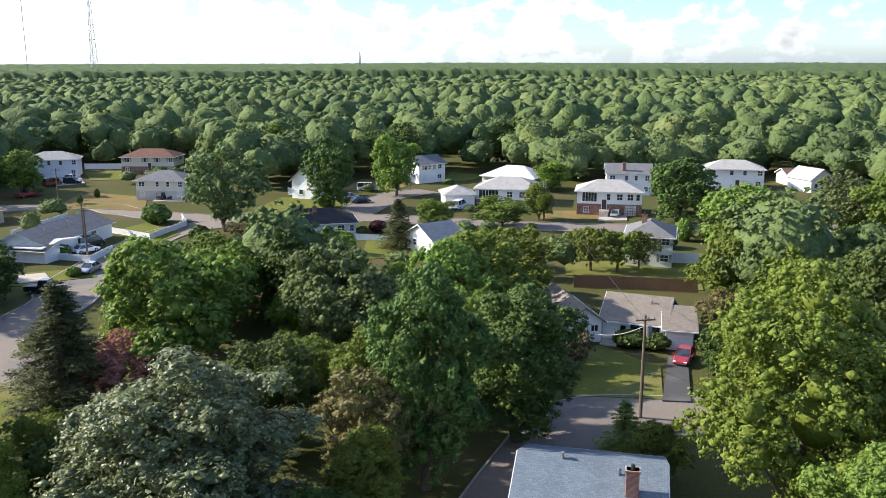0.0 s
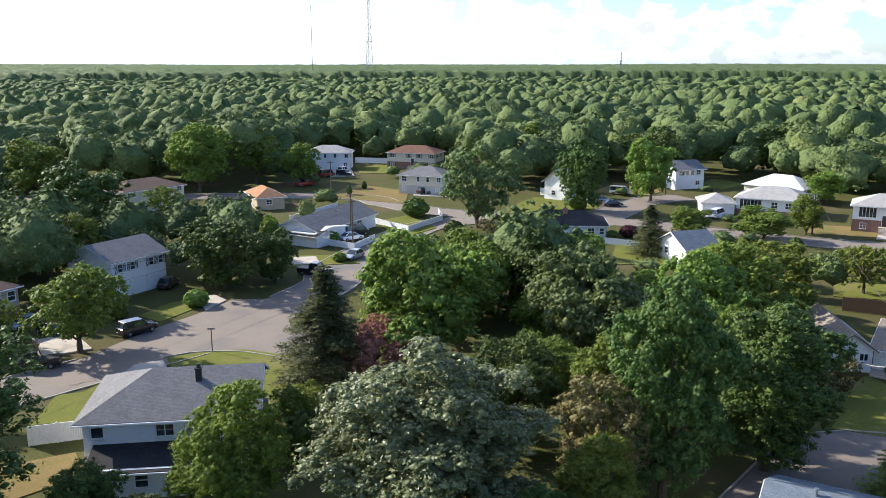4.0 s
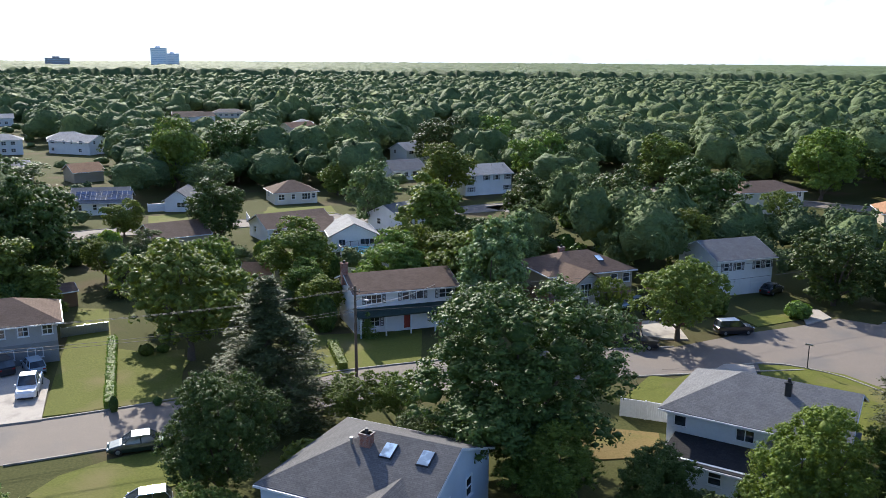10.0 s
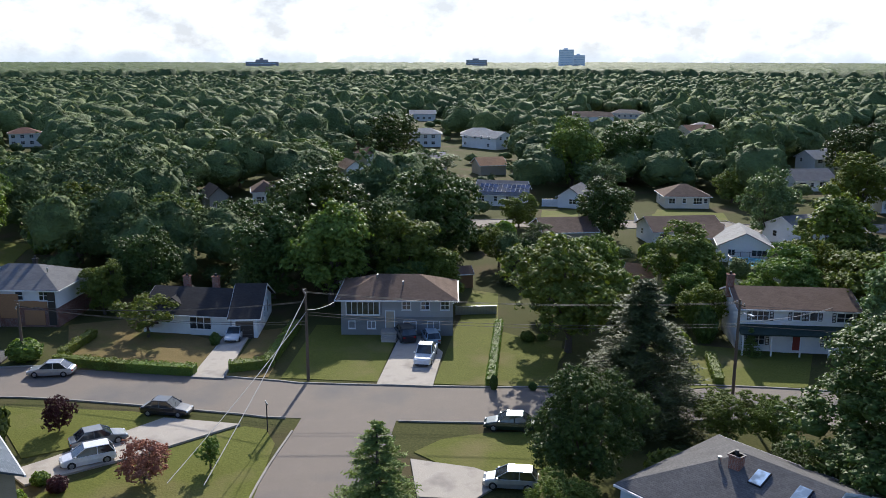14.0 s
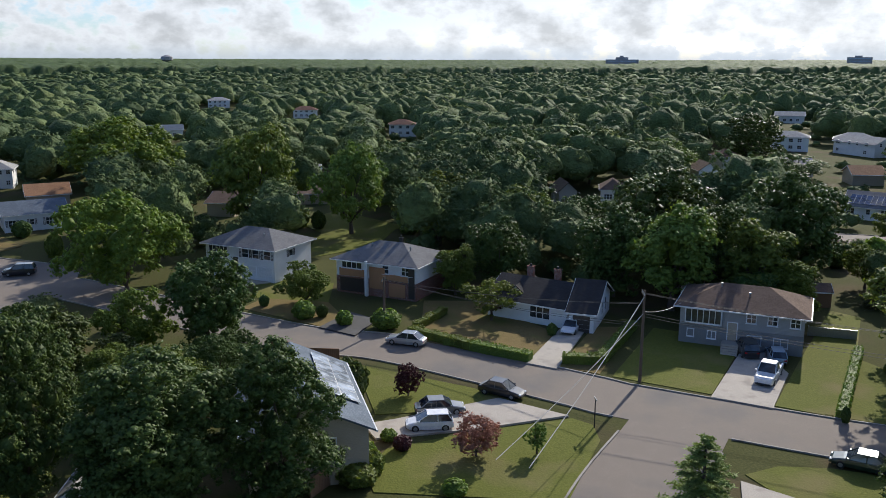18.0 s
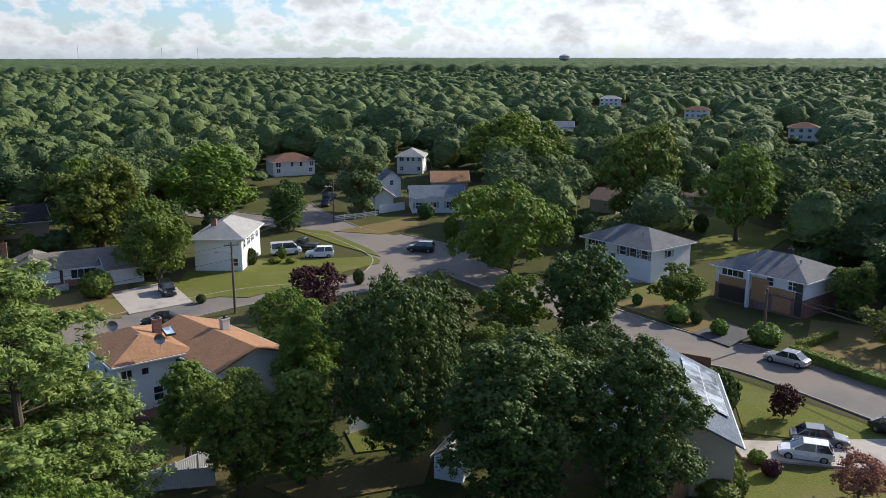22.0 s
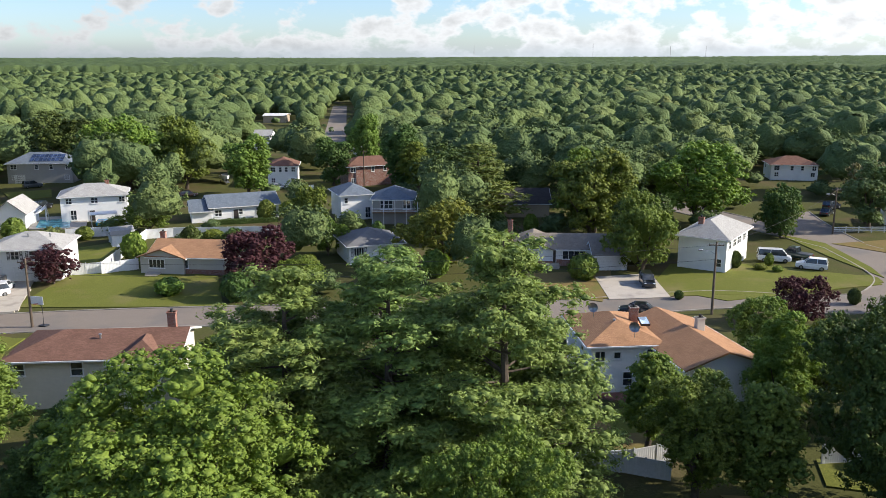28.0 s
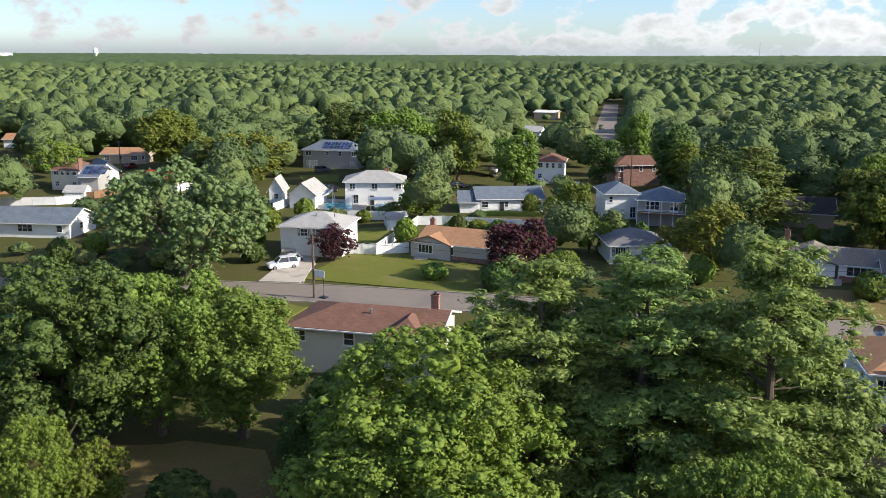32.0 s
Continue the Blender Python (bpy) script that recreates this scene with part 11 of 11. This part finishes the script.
thicket(('maple_dark', 'oak_dark', 'maple'), [(-87.9, 31.5, 6.9, 5.5), (-147.7, -18.2, 6.5, 6.7), (-82.8, 134.7, 5.8, 6.3), (33.9, -85.6, 5.4, 6.4), (53.6, -145.5, 6.8, 6.4), (-125.6, -79.9, 6.0, 6.8), (-67.0, -64.5, 6.8, 6.7), (-166.2, -53.0, 5.6, 5.6), (-108.6, -30.4, 7.1, 6.1), (38.0, -123.2, 6.6, 5.7), (-6.2, -125.7, 5.5, 6.6), (-101.3, 43.9, 6.3, 6.6), (-105.8, -72.1, 7.5, 6.3), (-117.7, 83.2, 5.6, 5.4), (-78.5, 107.0, 7.2, 5.5), (32.1, 86.5, 5.6, 5.5), (36.8, 97.4, 6.3, 5.6), (16.9, 122.7, 6.6, 6.3), (-67.7, -54.0, 5.0, 5.1), (-171.2, -32.1, 5.1, 6.9), (55.1, -149.4, 6.8, 6.3), (28.5, 80.2, 6.1, 6.8), (-12.9, 106.5, 7.5, 6.2), (-142.4, 10.5, 5.0, 5.4)])
thicket(('maple_dark', 'oak_dark', 'maple'), [(54.1, -129.1, 7.0, 6.8), (-4.9, 89.1, 7.8, 5.4), (-129.7, -72.4, 6.4, 6.8), (-145.9, -37.9, 7.5, 6.2), (-89.1, 88.1, 6.5, 6.1), (-75.2, 152.5, 5.1, 5.1), (-116.4, 121.2, 5.5, 5.2), (-119.2, -23.0, 6.7, 6.9), (11.3, 122.3, 5.6, 5.7), (-72.2, 104.6, 6.4, 5.6), (72.8, -154.0, 5.8, 6.5), (-39.4, -136.7, 6.1, 6.4), (-17.2, -166.9, 6.5, 6.3), (-109.8, 132.9, 5.1, 6.4), (-96.1, 110.3, 7.8, 6.8), (-116.6, 88.8, 5.6, 6.9), (5.3, 84.6, 5.7, 5.9), (44.9, 132.1, 5.1, 6.2), (-165.8, -48.5, 5.7, 6.9), (40.7, -77.9, 6.8, 6.9), (-118.7, -3.9, 6.5, 6.4), (-25.6, 106.9, 5.2, 5.3), (-123.8, 24.9, 7.3, 5.4), (8.4, 96.8, 7.2, 5.1)])
thicket(('maple_dark', 'oak_dark', 'maple'), [(75.9, 126.1, 7.5, 6.4), (-107.4, 8.1, 6.4, 5.7), (-77.9, 136.0, 5.9, 6.2), (-157.9, -58.6, 7.1, 6.2), (-17.4, -157.9, 5.0, 5.7)])
thicket(('maple', 'oak', 'oak_grey', 'ash'), [(36.8, 103.2, 10.4, 9.1), (-163.0, -41.0, 12.8, 7.3), (-121.7, -40.1, 12.2, 8.5), (62.0, 102.4, 10.0, 10.8), (91.0, 126.8, 12.4, 10.0), (71.3, 103.1, 9.0, 8.3), (-120.8, -93.4, 10.8, 10.2), (-69.3, -147.4, 10.5, 7.2), (-153.6, 2.4, 8.9, 9.5), (-115.6, -87.3, 8.5, 9.8), (-43.1, -144.0, 9.8, 9.8), (86.9, -126.5, 9.8, 8.4), (-15.9, 111.3, 8.2, 9.6), (-159.8, 7.3, 9.2, 9.3), (50.9, 92.0, 10.8, 10.9), (-130.6, -33.6, 11.9, 9.1), (-99.1, 78.8, 9.3, 8.0), (-77.8, 115.5, 8.9, 7.2), (-113.1, -78.2, 11.8, 7.9), (-173.8, -4.8, 12.0, 8.9), (49.0, -125.5, 10.7, 7.9), (1.3, 88.8, 10.8, 8.9), (-34.8, -129.1, 12.6, 7.4), (44.8, 99.6, 8.5, 7.9)])
thicket(('maple', 'oak', 'oak_grey', 'ash'), [(-91.9, 92.7, 11.7, 9.8), (9.9, -169.3, 11.0, 7.3), (-99.1, 25.4, 9.2, 9.1), (-83.0, 88.7, 11.7, 10.8), (57.4, 110.5, 9.0, 8.7), (-170.1, -40.3, 11.0, 10.3), (-131.0, -18.4, 9.0, 8.4), (-34.7, -112.2, 8.4, 7.3), (-133.4, -103.5, 11.3, 9.3), (62.2, 94.7, 12.2, 7.0), (-78.1, 57.4, 12.4, 7.7), (2.9, 96.1, 10.0, 9.8), (-74.8, -144.3, 11.9, 8.9), (-109.4, -1.8, 12.2, 8.8), (48.6, -70.0, 9.8, 7.2), (-25.6, 100.1, 8.1, 8.8), (92.4, -128.8, 9.3, 7.3), (-139.7, -105.3, 5.7, 5.7), (-119.5, 115.7, 7.9, 6.4), (52.2, -156.2, 8.0, 6.6), (-16.8, -171.6, 7.8, 6.0), (-5.4, 109.5, 5.6, 6.1), (-25.1, 112.6, 6.1, 6.2), (26.1, -81.6, 6.1, 5.7)])
thicket(('maple', 'oak', 'oak_grey', 'ash'), [(-9.5, 102.7, 5.6, 5.8), (-123.9, -72.1, 5.2, 6.1), (-34.8, 91.0, 7.4, 6.3), (-11.0, -112.8, 5.3, 6.7), (-118.8, -73.9, 5.1, 5.2), (-108.6, 78.0, 7.5, 5.6), (64.0, -142.1, 6.4, 6.5), (-156.9, -24.6, 5.5, 6.7), (-19.2, 117.3, 8.0, 5.1), (49.4, -149.2, 5.6, 6.1), (-124.4, -67.9, 6.0, 5.5), (-17.0, 92.2, 6.6, 5.8), (33.4, -77.4, 7.4, 6.2), (48.6, -77.9, 6.9, 6.9), (-119.4, 127.2, 5.3, 6.3), (-116.4, -39.0, 5.5, 6.8), (58.6, -81.9, 6.4, 6.0), (-111.6, 91.1, 5.1, 5.7), (-117.8, -69.7, 7.2, 5.7), (-108.4, 12.7, 7.8, 5.8), (-56.3, -68.1, 5.3, 5.2), (-87.5, 121.5, 7.2, 5.2), (-107.4, 121.5, 6.1, 6.4), (-151.0, -11.5, 5.7, 6.6)])
thicket(('maple', 'oak', 'oak_grey', 'ash'), [(-128.2, 4.7, 7.5, 5.1), (-163.2, -59.3, 7.8, 5.8), (-43.8, -165.7, 6.6, 6.2), (54.6, 118.7, 6.6, 6.7), (-18.1, 123.5, 5.8, 6.5), (56.5, -136.5, 6.5, 6.6), (-160.1, -31.0, 6.5, 5.1), (48.0, -134.9, 5.8, 5.3), (-82.5, 109.5, 6.8, 5.4), (53.1, -79.5, 6.8, 6.3), (37.8, -84.1, 5.7, 6.1), (-125.2, -90.0, 6.6, 5.4), (-110.5, 55.0, 5.1, 5.0), (48.6, 128.4, 5.2, 6.7), (-155.9, -30.4, 5.1, 6.5), (-77.5, 129.7, 6.9, 6.2), (92.8, 142.5, 7.0, 5.3), (-109.7, 128.0, 6.4, 5.7), (-39.3, 124.8, 5.4, 6.0), (-75.4, 88.0, 5.3, 5.2), (-148.6, -45.5, 5.8, 6.9)])
thicket(('ash', 'locust', 'oak'), [(-156.6, -6.6, 10.0, 10.4), (39.0, 91.0, 9.7, 9.3), (48.6, -165.5, 12.9, 10.2), (-155.8, -75.3, 10.8, 9.0), (-107.6, -82.8, 8.3, 7.9), (-29.5, 104.7, 8.7, 8.0), (-26.6, 92.8, 8.8, 9.5), (-99.2, 59.1, 9.2, 8.2), (-138.9, 1.6, 8.7, 8.9), (-87.5, 112.9, 8.5, 10.9), (8.7, -149.5, 9.6, 8.8), (-32.8, 98.6, 8.4, 8.0), (60.6, 116.6, 6.4, 6.5), (95.6, -133.5, 5.6, 6.7), (-39.0, -170.6, 6.2, 6.4), (-145.4, -33.4, 5.9, 5.4), (-143.9, -1.7, 5.0, 6.0), (-107.7, 89.4, 7.2, 6.7), (-68.2, -121.1, 6.9, 6.7), (-2.4, 107.2, 5.4, 5.2), (-23.2, -146.8, 5.1, 6.3), (-138.9, -3.8, 7.6, 6.2), (-83.8, 130.3, 6.2, 5.7), (-72.0, -63.6, 5.4, 5.3)])
thicket(('ash', 'locust', 'oak'), [(-143.8, -21.3, 7.0, 6.7)])
grove('tree', 'maple_dark', 'dense dark green maple with a round crown', [(-13.8, 63.7, 10.8, 10.6), (39.8, 59.3, 8.2, 9.8), (-60.1, -54.9, 10.1, 7.4), (24.1, -38.0, 8.2, 7.0), (-52.5, 31.8, 5.4, 6.7), (-50.8, -66.8, 5.3, 6.7), (-19.7, -63.0, 6.3, 6.4), (-33.9, -28.7, 6.0, 5.6), (-33.0, 26.9, 7.1, 5.7), (-70.8, -42.4, 5.3, 6.8), (16.8, -46.0, 5.7, 6.0), (-28.2, -74.5, 5.9, 6.6), (12.7, -57.4, 7.2, 5.2), (31.1, 58.9, 5.5, 6.5), (25.4, -74.3, 7.0, 6.8), (-17.1, -76.5, 5.0, 6.4), (43.1, -70.4, 6.8, 5.3), (-1.0, 71.7, 6.5, 5.3), (-24.8, -77.7, 5.4, 6.4)])
grove('tree', 'maple', 'broad green maple in full summer leaf', [(23.0, 40.7, 12.2, 8.3), (-5.3, 67.4, 10.8, 7.3), (-3.2, 76.2, 9.8, 8.7), (-55.6, -40.8, 9.5, 7.4), (-50.7, -59.5, 9.2, 7.2), (-58.8, -47.9, 7.7, 5.9), (29.7, 44.3, 5.8, 7.0), (0.4, -74.9, 7.5, 6.4), (-14.1, -72.5, 5.8, 6.7), (15.9, 58.9, 5.3, 5.5), (-54.3, -57.2, 5.2, 5.1), (34.6, -51.5, 5.2, 6.7), (42.9, 65.6, 7.1, 5.7), (-4.8, -83.3, 5.4, 6.4), (-11.5, -67.2, 5.6, 5.4)])
grove('tree', 'oak_dark', 'dark green oak with gaps in its crown', [(-6.3, -72.0, 8.2, 7.2), (47.8, 67.3, 10.7, 9.4), (-32.7, 30.9, 5.1, 5.1), (-10.4, 41.6, 7.1, 6.6), (-64.3, -41.1, 7.1, 7.0), (-7.8, 46.6, 6.4, 5.8), (-28.7, 37.2, 7.3, 5.9), (11.4, -61.7, 7.6, 5.1)])
grove('tree', 'oak', 'open-crowned green oak with visible limbs', [(-14.2, -41.7, 11.9, 9.5), (36.8, -72.9, 9.0, 9.2), (2.4, 79.7, 10.4, 8.8), (-50.2, 14.1, 5.3, 5.6), (-7.7, -67.0, 6.8, 5.5)])
grove('tree', 'oak_grey', 'grey-green tree with a loose crown', [(-12.3, 72.6, 8.4, 8.3), (44.2, -64.9, 11.3, 7.8), (-17.6, -68.0, 9.4, 9.8), (-48.4, -35.9, 7.5, 5.1), (-21.4, -40.7, 6.0, 5.5)])
grove('tree', 'ash', 'bright green tree with a full feathery crown', [(-3.7, -76.7, 7.5, 6.8), (-39.3, -23.3, 5.8, 6.2), (18.8, -40.6, 7.1, 6.1), (-20.8, -80.4, 5.1, 6.3), (-60.8, -44.2, 5.2, 5.5)])
grove('shrub', 'dark', 'loose green bush in a back yard', [(-89.4, 41.0, 4.4, 2.7), (-10.8, -87.4, 4.0, 3.7), (77.8, -121.9, 3.7, 3.6), (-130.4, -83.3, 4.4, 3.4), (-98.7, 142.1, 3.3, 2.9), (-137.4, -95.1, 2.6, 3.5), (-51.7, -149.1, 2.9, 3.5), (-68.2, -50.6, 2.4, 3.3), (83.0, 116.7, 3.6, 3.3), (61.4, 131.4, 3.7, 3.3), (-105.1, 116.3, 4.2, 2.8), (38.3, 143.3, 2.3, 3.8), (-145.7, -67.8, 3.4, 2.7), (-72.5, -45.3, 2.6, 3.1), (-111.4, 52.3, 3.9, 2.9), (53.7, -163.4, 4.4, 3.6), (-0.6, 127.3, 3.3, 3.7), (-3.3, -138.4, 4.3, 4.0), (-26.6, -137.5, 4.4, 2.6), (-18.4, 106.9, 2.4, 3.5), (-135.9, -8.7, 3.9, 3.6), (-150.3, -85.6, 2.6, 2.7), (-42.1, 123.5, 2.2, 3.8), (-140.9, 22.2, 3.6, 3.8)])
grove('shrub', 'dark', 'loose green bush in a back yard', [(15.6, 148.8, 3.2, 2.7), (60.0, -98.6, 2.6, 4.1), (-159.6, 2.7, 3.0, 3.0), (34.4, -125.8, 2.9, 3.8), (-36.3, -36.9, 2.6, 3.8), (-131.0, 39.8, 3.1, 3.9), (-24.3, 69.8, 3.5, 3.3), (-37.6, 118.3, 2.7, 2.7), (-69.3, -29.9, 4.2, 3.6), (27.3, 60.8, 2.5, 3.6), (6.3, 129.3, 3.2, 4.0), (-29.4, -83.8, 2.9, 3.0), (-111.4, 112.1, 3.7, 2.7), (3.3, 71.1, 4.1, 3.5), (-24.1, -109.5, 3.9, 3.9), (50.0, -80.9, 2.9, 3.7), (20.4, 135.8, 4.0, 4.1), (-28.3, -35.6, 2.4, 3.4), (-43.2, 148.3, 3.0, 3.6), (-41.5, -159.0, 3.9, 4.2), (-123.0, -115.8, 2.9, 3.3), (-28.0, 127.7, 3.4, 3.3), (-56.5, 45.1, 3.5, 3.0), (-47.2, 12.8, 4.1, 3.4)])
grove('shrub', 'dark', 'loose green bush in a back yard', [(-5.8, -122.1, 2.9, 3.6), (74.9, 106.2, 3.8, 3.3), (89.4, -150.0, 4.3, 2.6), (38.2, 154.4, 2.7, 3.1), (21.1, -53.8, 2.4, 4.1), (-78.3, 76.4, 2.3, 3.4), (-88.9, 105.8, 3.5, 2.8), (61.8, -120.9, 4.4, 3.8), (-91.4, 148.1, 3.3, 3.5), (-37.1, -105.1, 2.5, 2.7), (-136.9, 30.6, 2.7, 3.3), (3.5, -144.3, 4.0, 3.3), (-104.2, -82.9, 2.7, 2.9), (-103.9, 140.8, 2.5, 3.9), (-2.4, -111.5, 3.8, 3.9), (-85.6, 141.5, 2.2, 3.2), (-96.8, 87.5, 4.1, 3.8), (59.5, -87.4, 3.1, 4.1), (45.7, 122.2, 4.0, 2.9), (-31.0, -34.4, 3.3, 3.3), (12.3, -70.3, 4.1, 3.7), (-80.5, 122.5, 4.2, 3.2), (13.2, 114.1, 4.2, 2.7), (-82.3, -64.3, 2.3, 3.0)])
grove('shrub', 'dark', 'loose green bush in a back yard', [(-29.1, 57.8, 4.0, 3.4), (77.8, 120.0, 2.8, 3.6), (-28.3, 116.8, 3.5, 2.8), (-35.6, 44.6, 2.3, 3.0), (91.1, -148.2, 3.0, 3.2), (42.1, 120.2, 2.4, 3.0), (-93.1, 115.4, 3.9, 3.0), (13.4, -169.4, 3.3, 3.9), (-123.2, 47.3, 4.3, 2.7)])
grove('shrub', 'mid', 'loose green bush in a back yard', [(-83.2, 35.1, 3.6, 3.0), (45.3, 104.0, 4.0, 3.1), (-21.4, 103.0, 3.7, 2.8), (46.6, -81.8, 4.2, 3.1), (47.6, -122.0, 2.7, 3.3), (-75.9, 138.7, 3.9, 3.1), (-117.9, 14.8, 2.9, 2.9), (-15.9, 42.2, 3.6, 4.1), (31.3, -45.0, 3.0, 4.2), (-10.5, -167.3, 4.0, 3.5), (-28.2, -41.3, 3.8, 3.8), (-105.9, 92.6, 3.5, 3.8), (-25.9, -152.9, 2.2, 3.0), (33.2, -160.1, 4.0, 3.9), (-26.1, 130.6, 2.6, 4.0), (-124.5, 109.7, 4.1, 3.9), (-114.3, -32.9, 4.2, 3.9), (42.9, 149.4, 3.9, 3.2), (34.8, 51.4, 3.0, 3.2), (-35.7, -139.5, 3.6, 2.7), (-146.2, -49.7, 3.4, 3.7), (-80.9, -139.4, 3.7, 3.6), (-43.5, 138.0, 2.2, 4.1), (57.0, -139.4, 3.8, 2.7)])
grove('shrub', 'mid', 'loose green bush in a back yard', [(32.8, 53.6, 3.1, 3.0), (-143.6, -45.1, 2.9, 2.6), (36.9, -135.9, 3.6, 3.8), (-28.5, 146.9, 2.7, 3.8), (-35.6, 27.2, 2.5, 2.6), (-36.9, -147.2, 2.9, 3.5), (-30.8, -116.3, 3.9, 3.8), (-143.1, -98.6, 2.3, 3.7), (-72.2, 62.8, 4.2, 3.6), (-172.5, 3.3, 2.6, 3.6), (-69.4, 86.1, 3.3, 3.4), (-13.1, -122.3, 3.0, 3.1), (-57.0, 24.3, 2.7, 3.9), (-35.1, -143.0, 3.5, 4.1), (-16.1, 138.1, 3.8, 3.1), (-161.4, -5.2, 3.3, 3.9), (-58.3, -127.1, 2.6, 4.1), (-45.9, -129.6, 3.1, 3.2), (47.7, 77.7, 2.7, 3.6), (-41.0, -15.1, 3.5, 3.3), (-128.7, 57.7, 3.7, 3.5), (-50.1, 10.3, 2.6, 3.4)])
grove('shrub', 'light', 'loose green bush in a back yard', [(-116.8, 37.0, 3.9, 3.8), (-17.0, -148.2, 3.1, 3.4), (45.9, -74.0, 2.3, 2.7), (2.0, 100.6, 4.4, 4.0), (-84.0, -128.8, 2.9, 4.0), (-146.2, 28.6, 3.9, 4.1), (35.3, 58.6, 3.0, 3.5), (44.7, 91.9, 4.5, 3.5), (60.5, -129.6, 3.3, 3.8), (37.3, -149.1, 4.2, 3.9), (-62.5, -145.3, 2.6, 2.7), (-128.1, 48.1, 3.3, 2.6), (12.1, -138.6, 4.5, 3.6), (-116.6, 75.9, 4.4, 3.7), (-114.5, 116.0, 2.3, 4.0), (-57.5, -44.5, 4.3, 3.1), (-68.2, 107.0, 3.7, 2.9), (-97.9, 94.0, 3.5, 3.1), (-34.9, 127.7, 2.7, 4.1), (-11.6, 79.0, 3.2, 4.2), (-136.7, -90.9, 3.0, 2.9), (-132.8, 27.0, 2.4, 2.7), (78.5, 150.0, 4.2, 3.4), (-129.6, -107.2, 4.2, 3.0)])
grove('shrub', 'light', 'loose green bush in a back yard', [(-111.0, -98.5, 3.9, 2.7), (59.4, -154.1, 3.7, 3.9), (-0.4, 110.6, 2.4, 4.0), (-71.7, -127.4, 3.4, 3.5), (-44.7, -160.6, 2.2, 2.9), (-149.2, -51.3, 4.5, 3.6), (62.0, 112.9, 3.3, 3.4), (-7.2, -77.7, 2.6, 4.2), (-42.0, -17.9, 4.1, 3.9), (35.8, 80.7, 2.4, 4.0), (-0.0, -148.7, 2.4, 3.9), (-55.1, -140.5, 3.7, 2.7), (-77.2, 124.2, 3.4, 3.9), (-96.7, 43.9, 3.2, 2.6), (11.8, -66.6, 3.5, 3.3), (64.4, 113.7, 2.5, 2.9), (-104.5, 60.7, 2.3, 4.2), (-145.9, -71.7, 3.7, 3.3), (-72.7, 132.9, 4.4, 3.5)])



# ================= woods beyond the plots =================
scattered_woods("woods", 104, 200, 9.6, 5, 18, 10, 6, 0, 0.075, 85)
scattered_woods("woods", 200, 290, 10.0, 4, 14, 12, 7, 0, 0.10, 26)
scattered_woods("woods", 290, 400, 10.4, 6, 12, 12, 7, 50, 0.11)
scattered_woods("woods", 400, 680, 11.6, 7, 9, 9, 5, 0, 0.0)
scattered_woods("woods", 680, 1000, 13.0, 8, 7, 7, 4, 0, 0.0)
scattered_woods("woods", 1000, 1400, 16.0, 9, 6, 6, 4, 0, 0.0)
far_canopy()
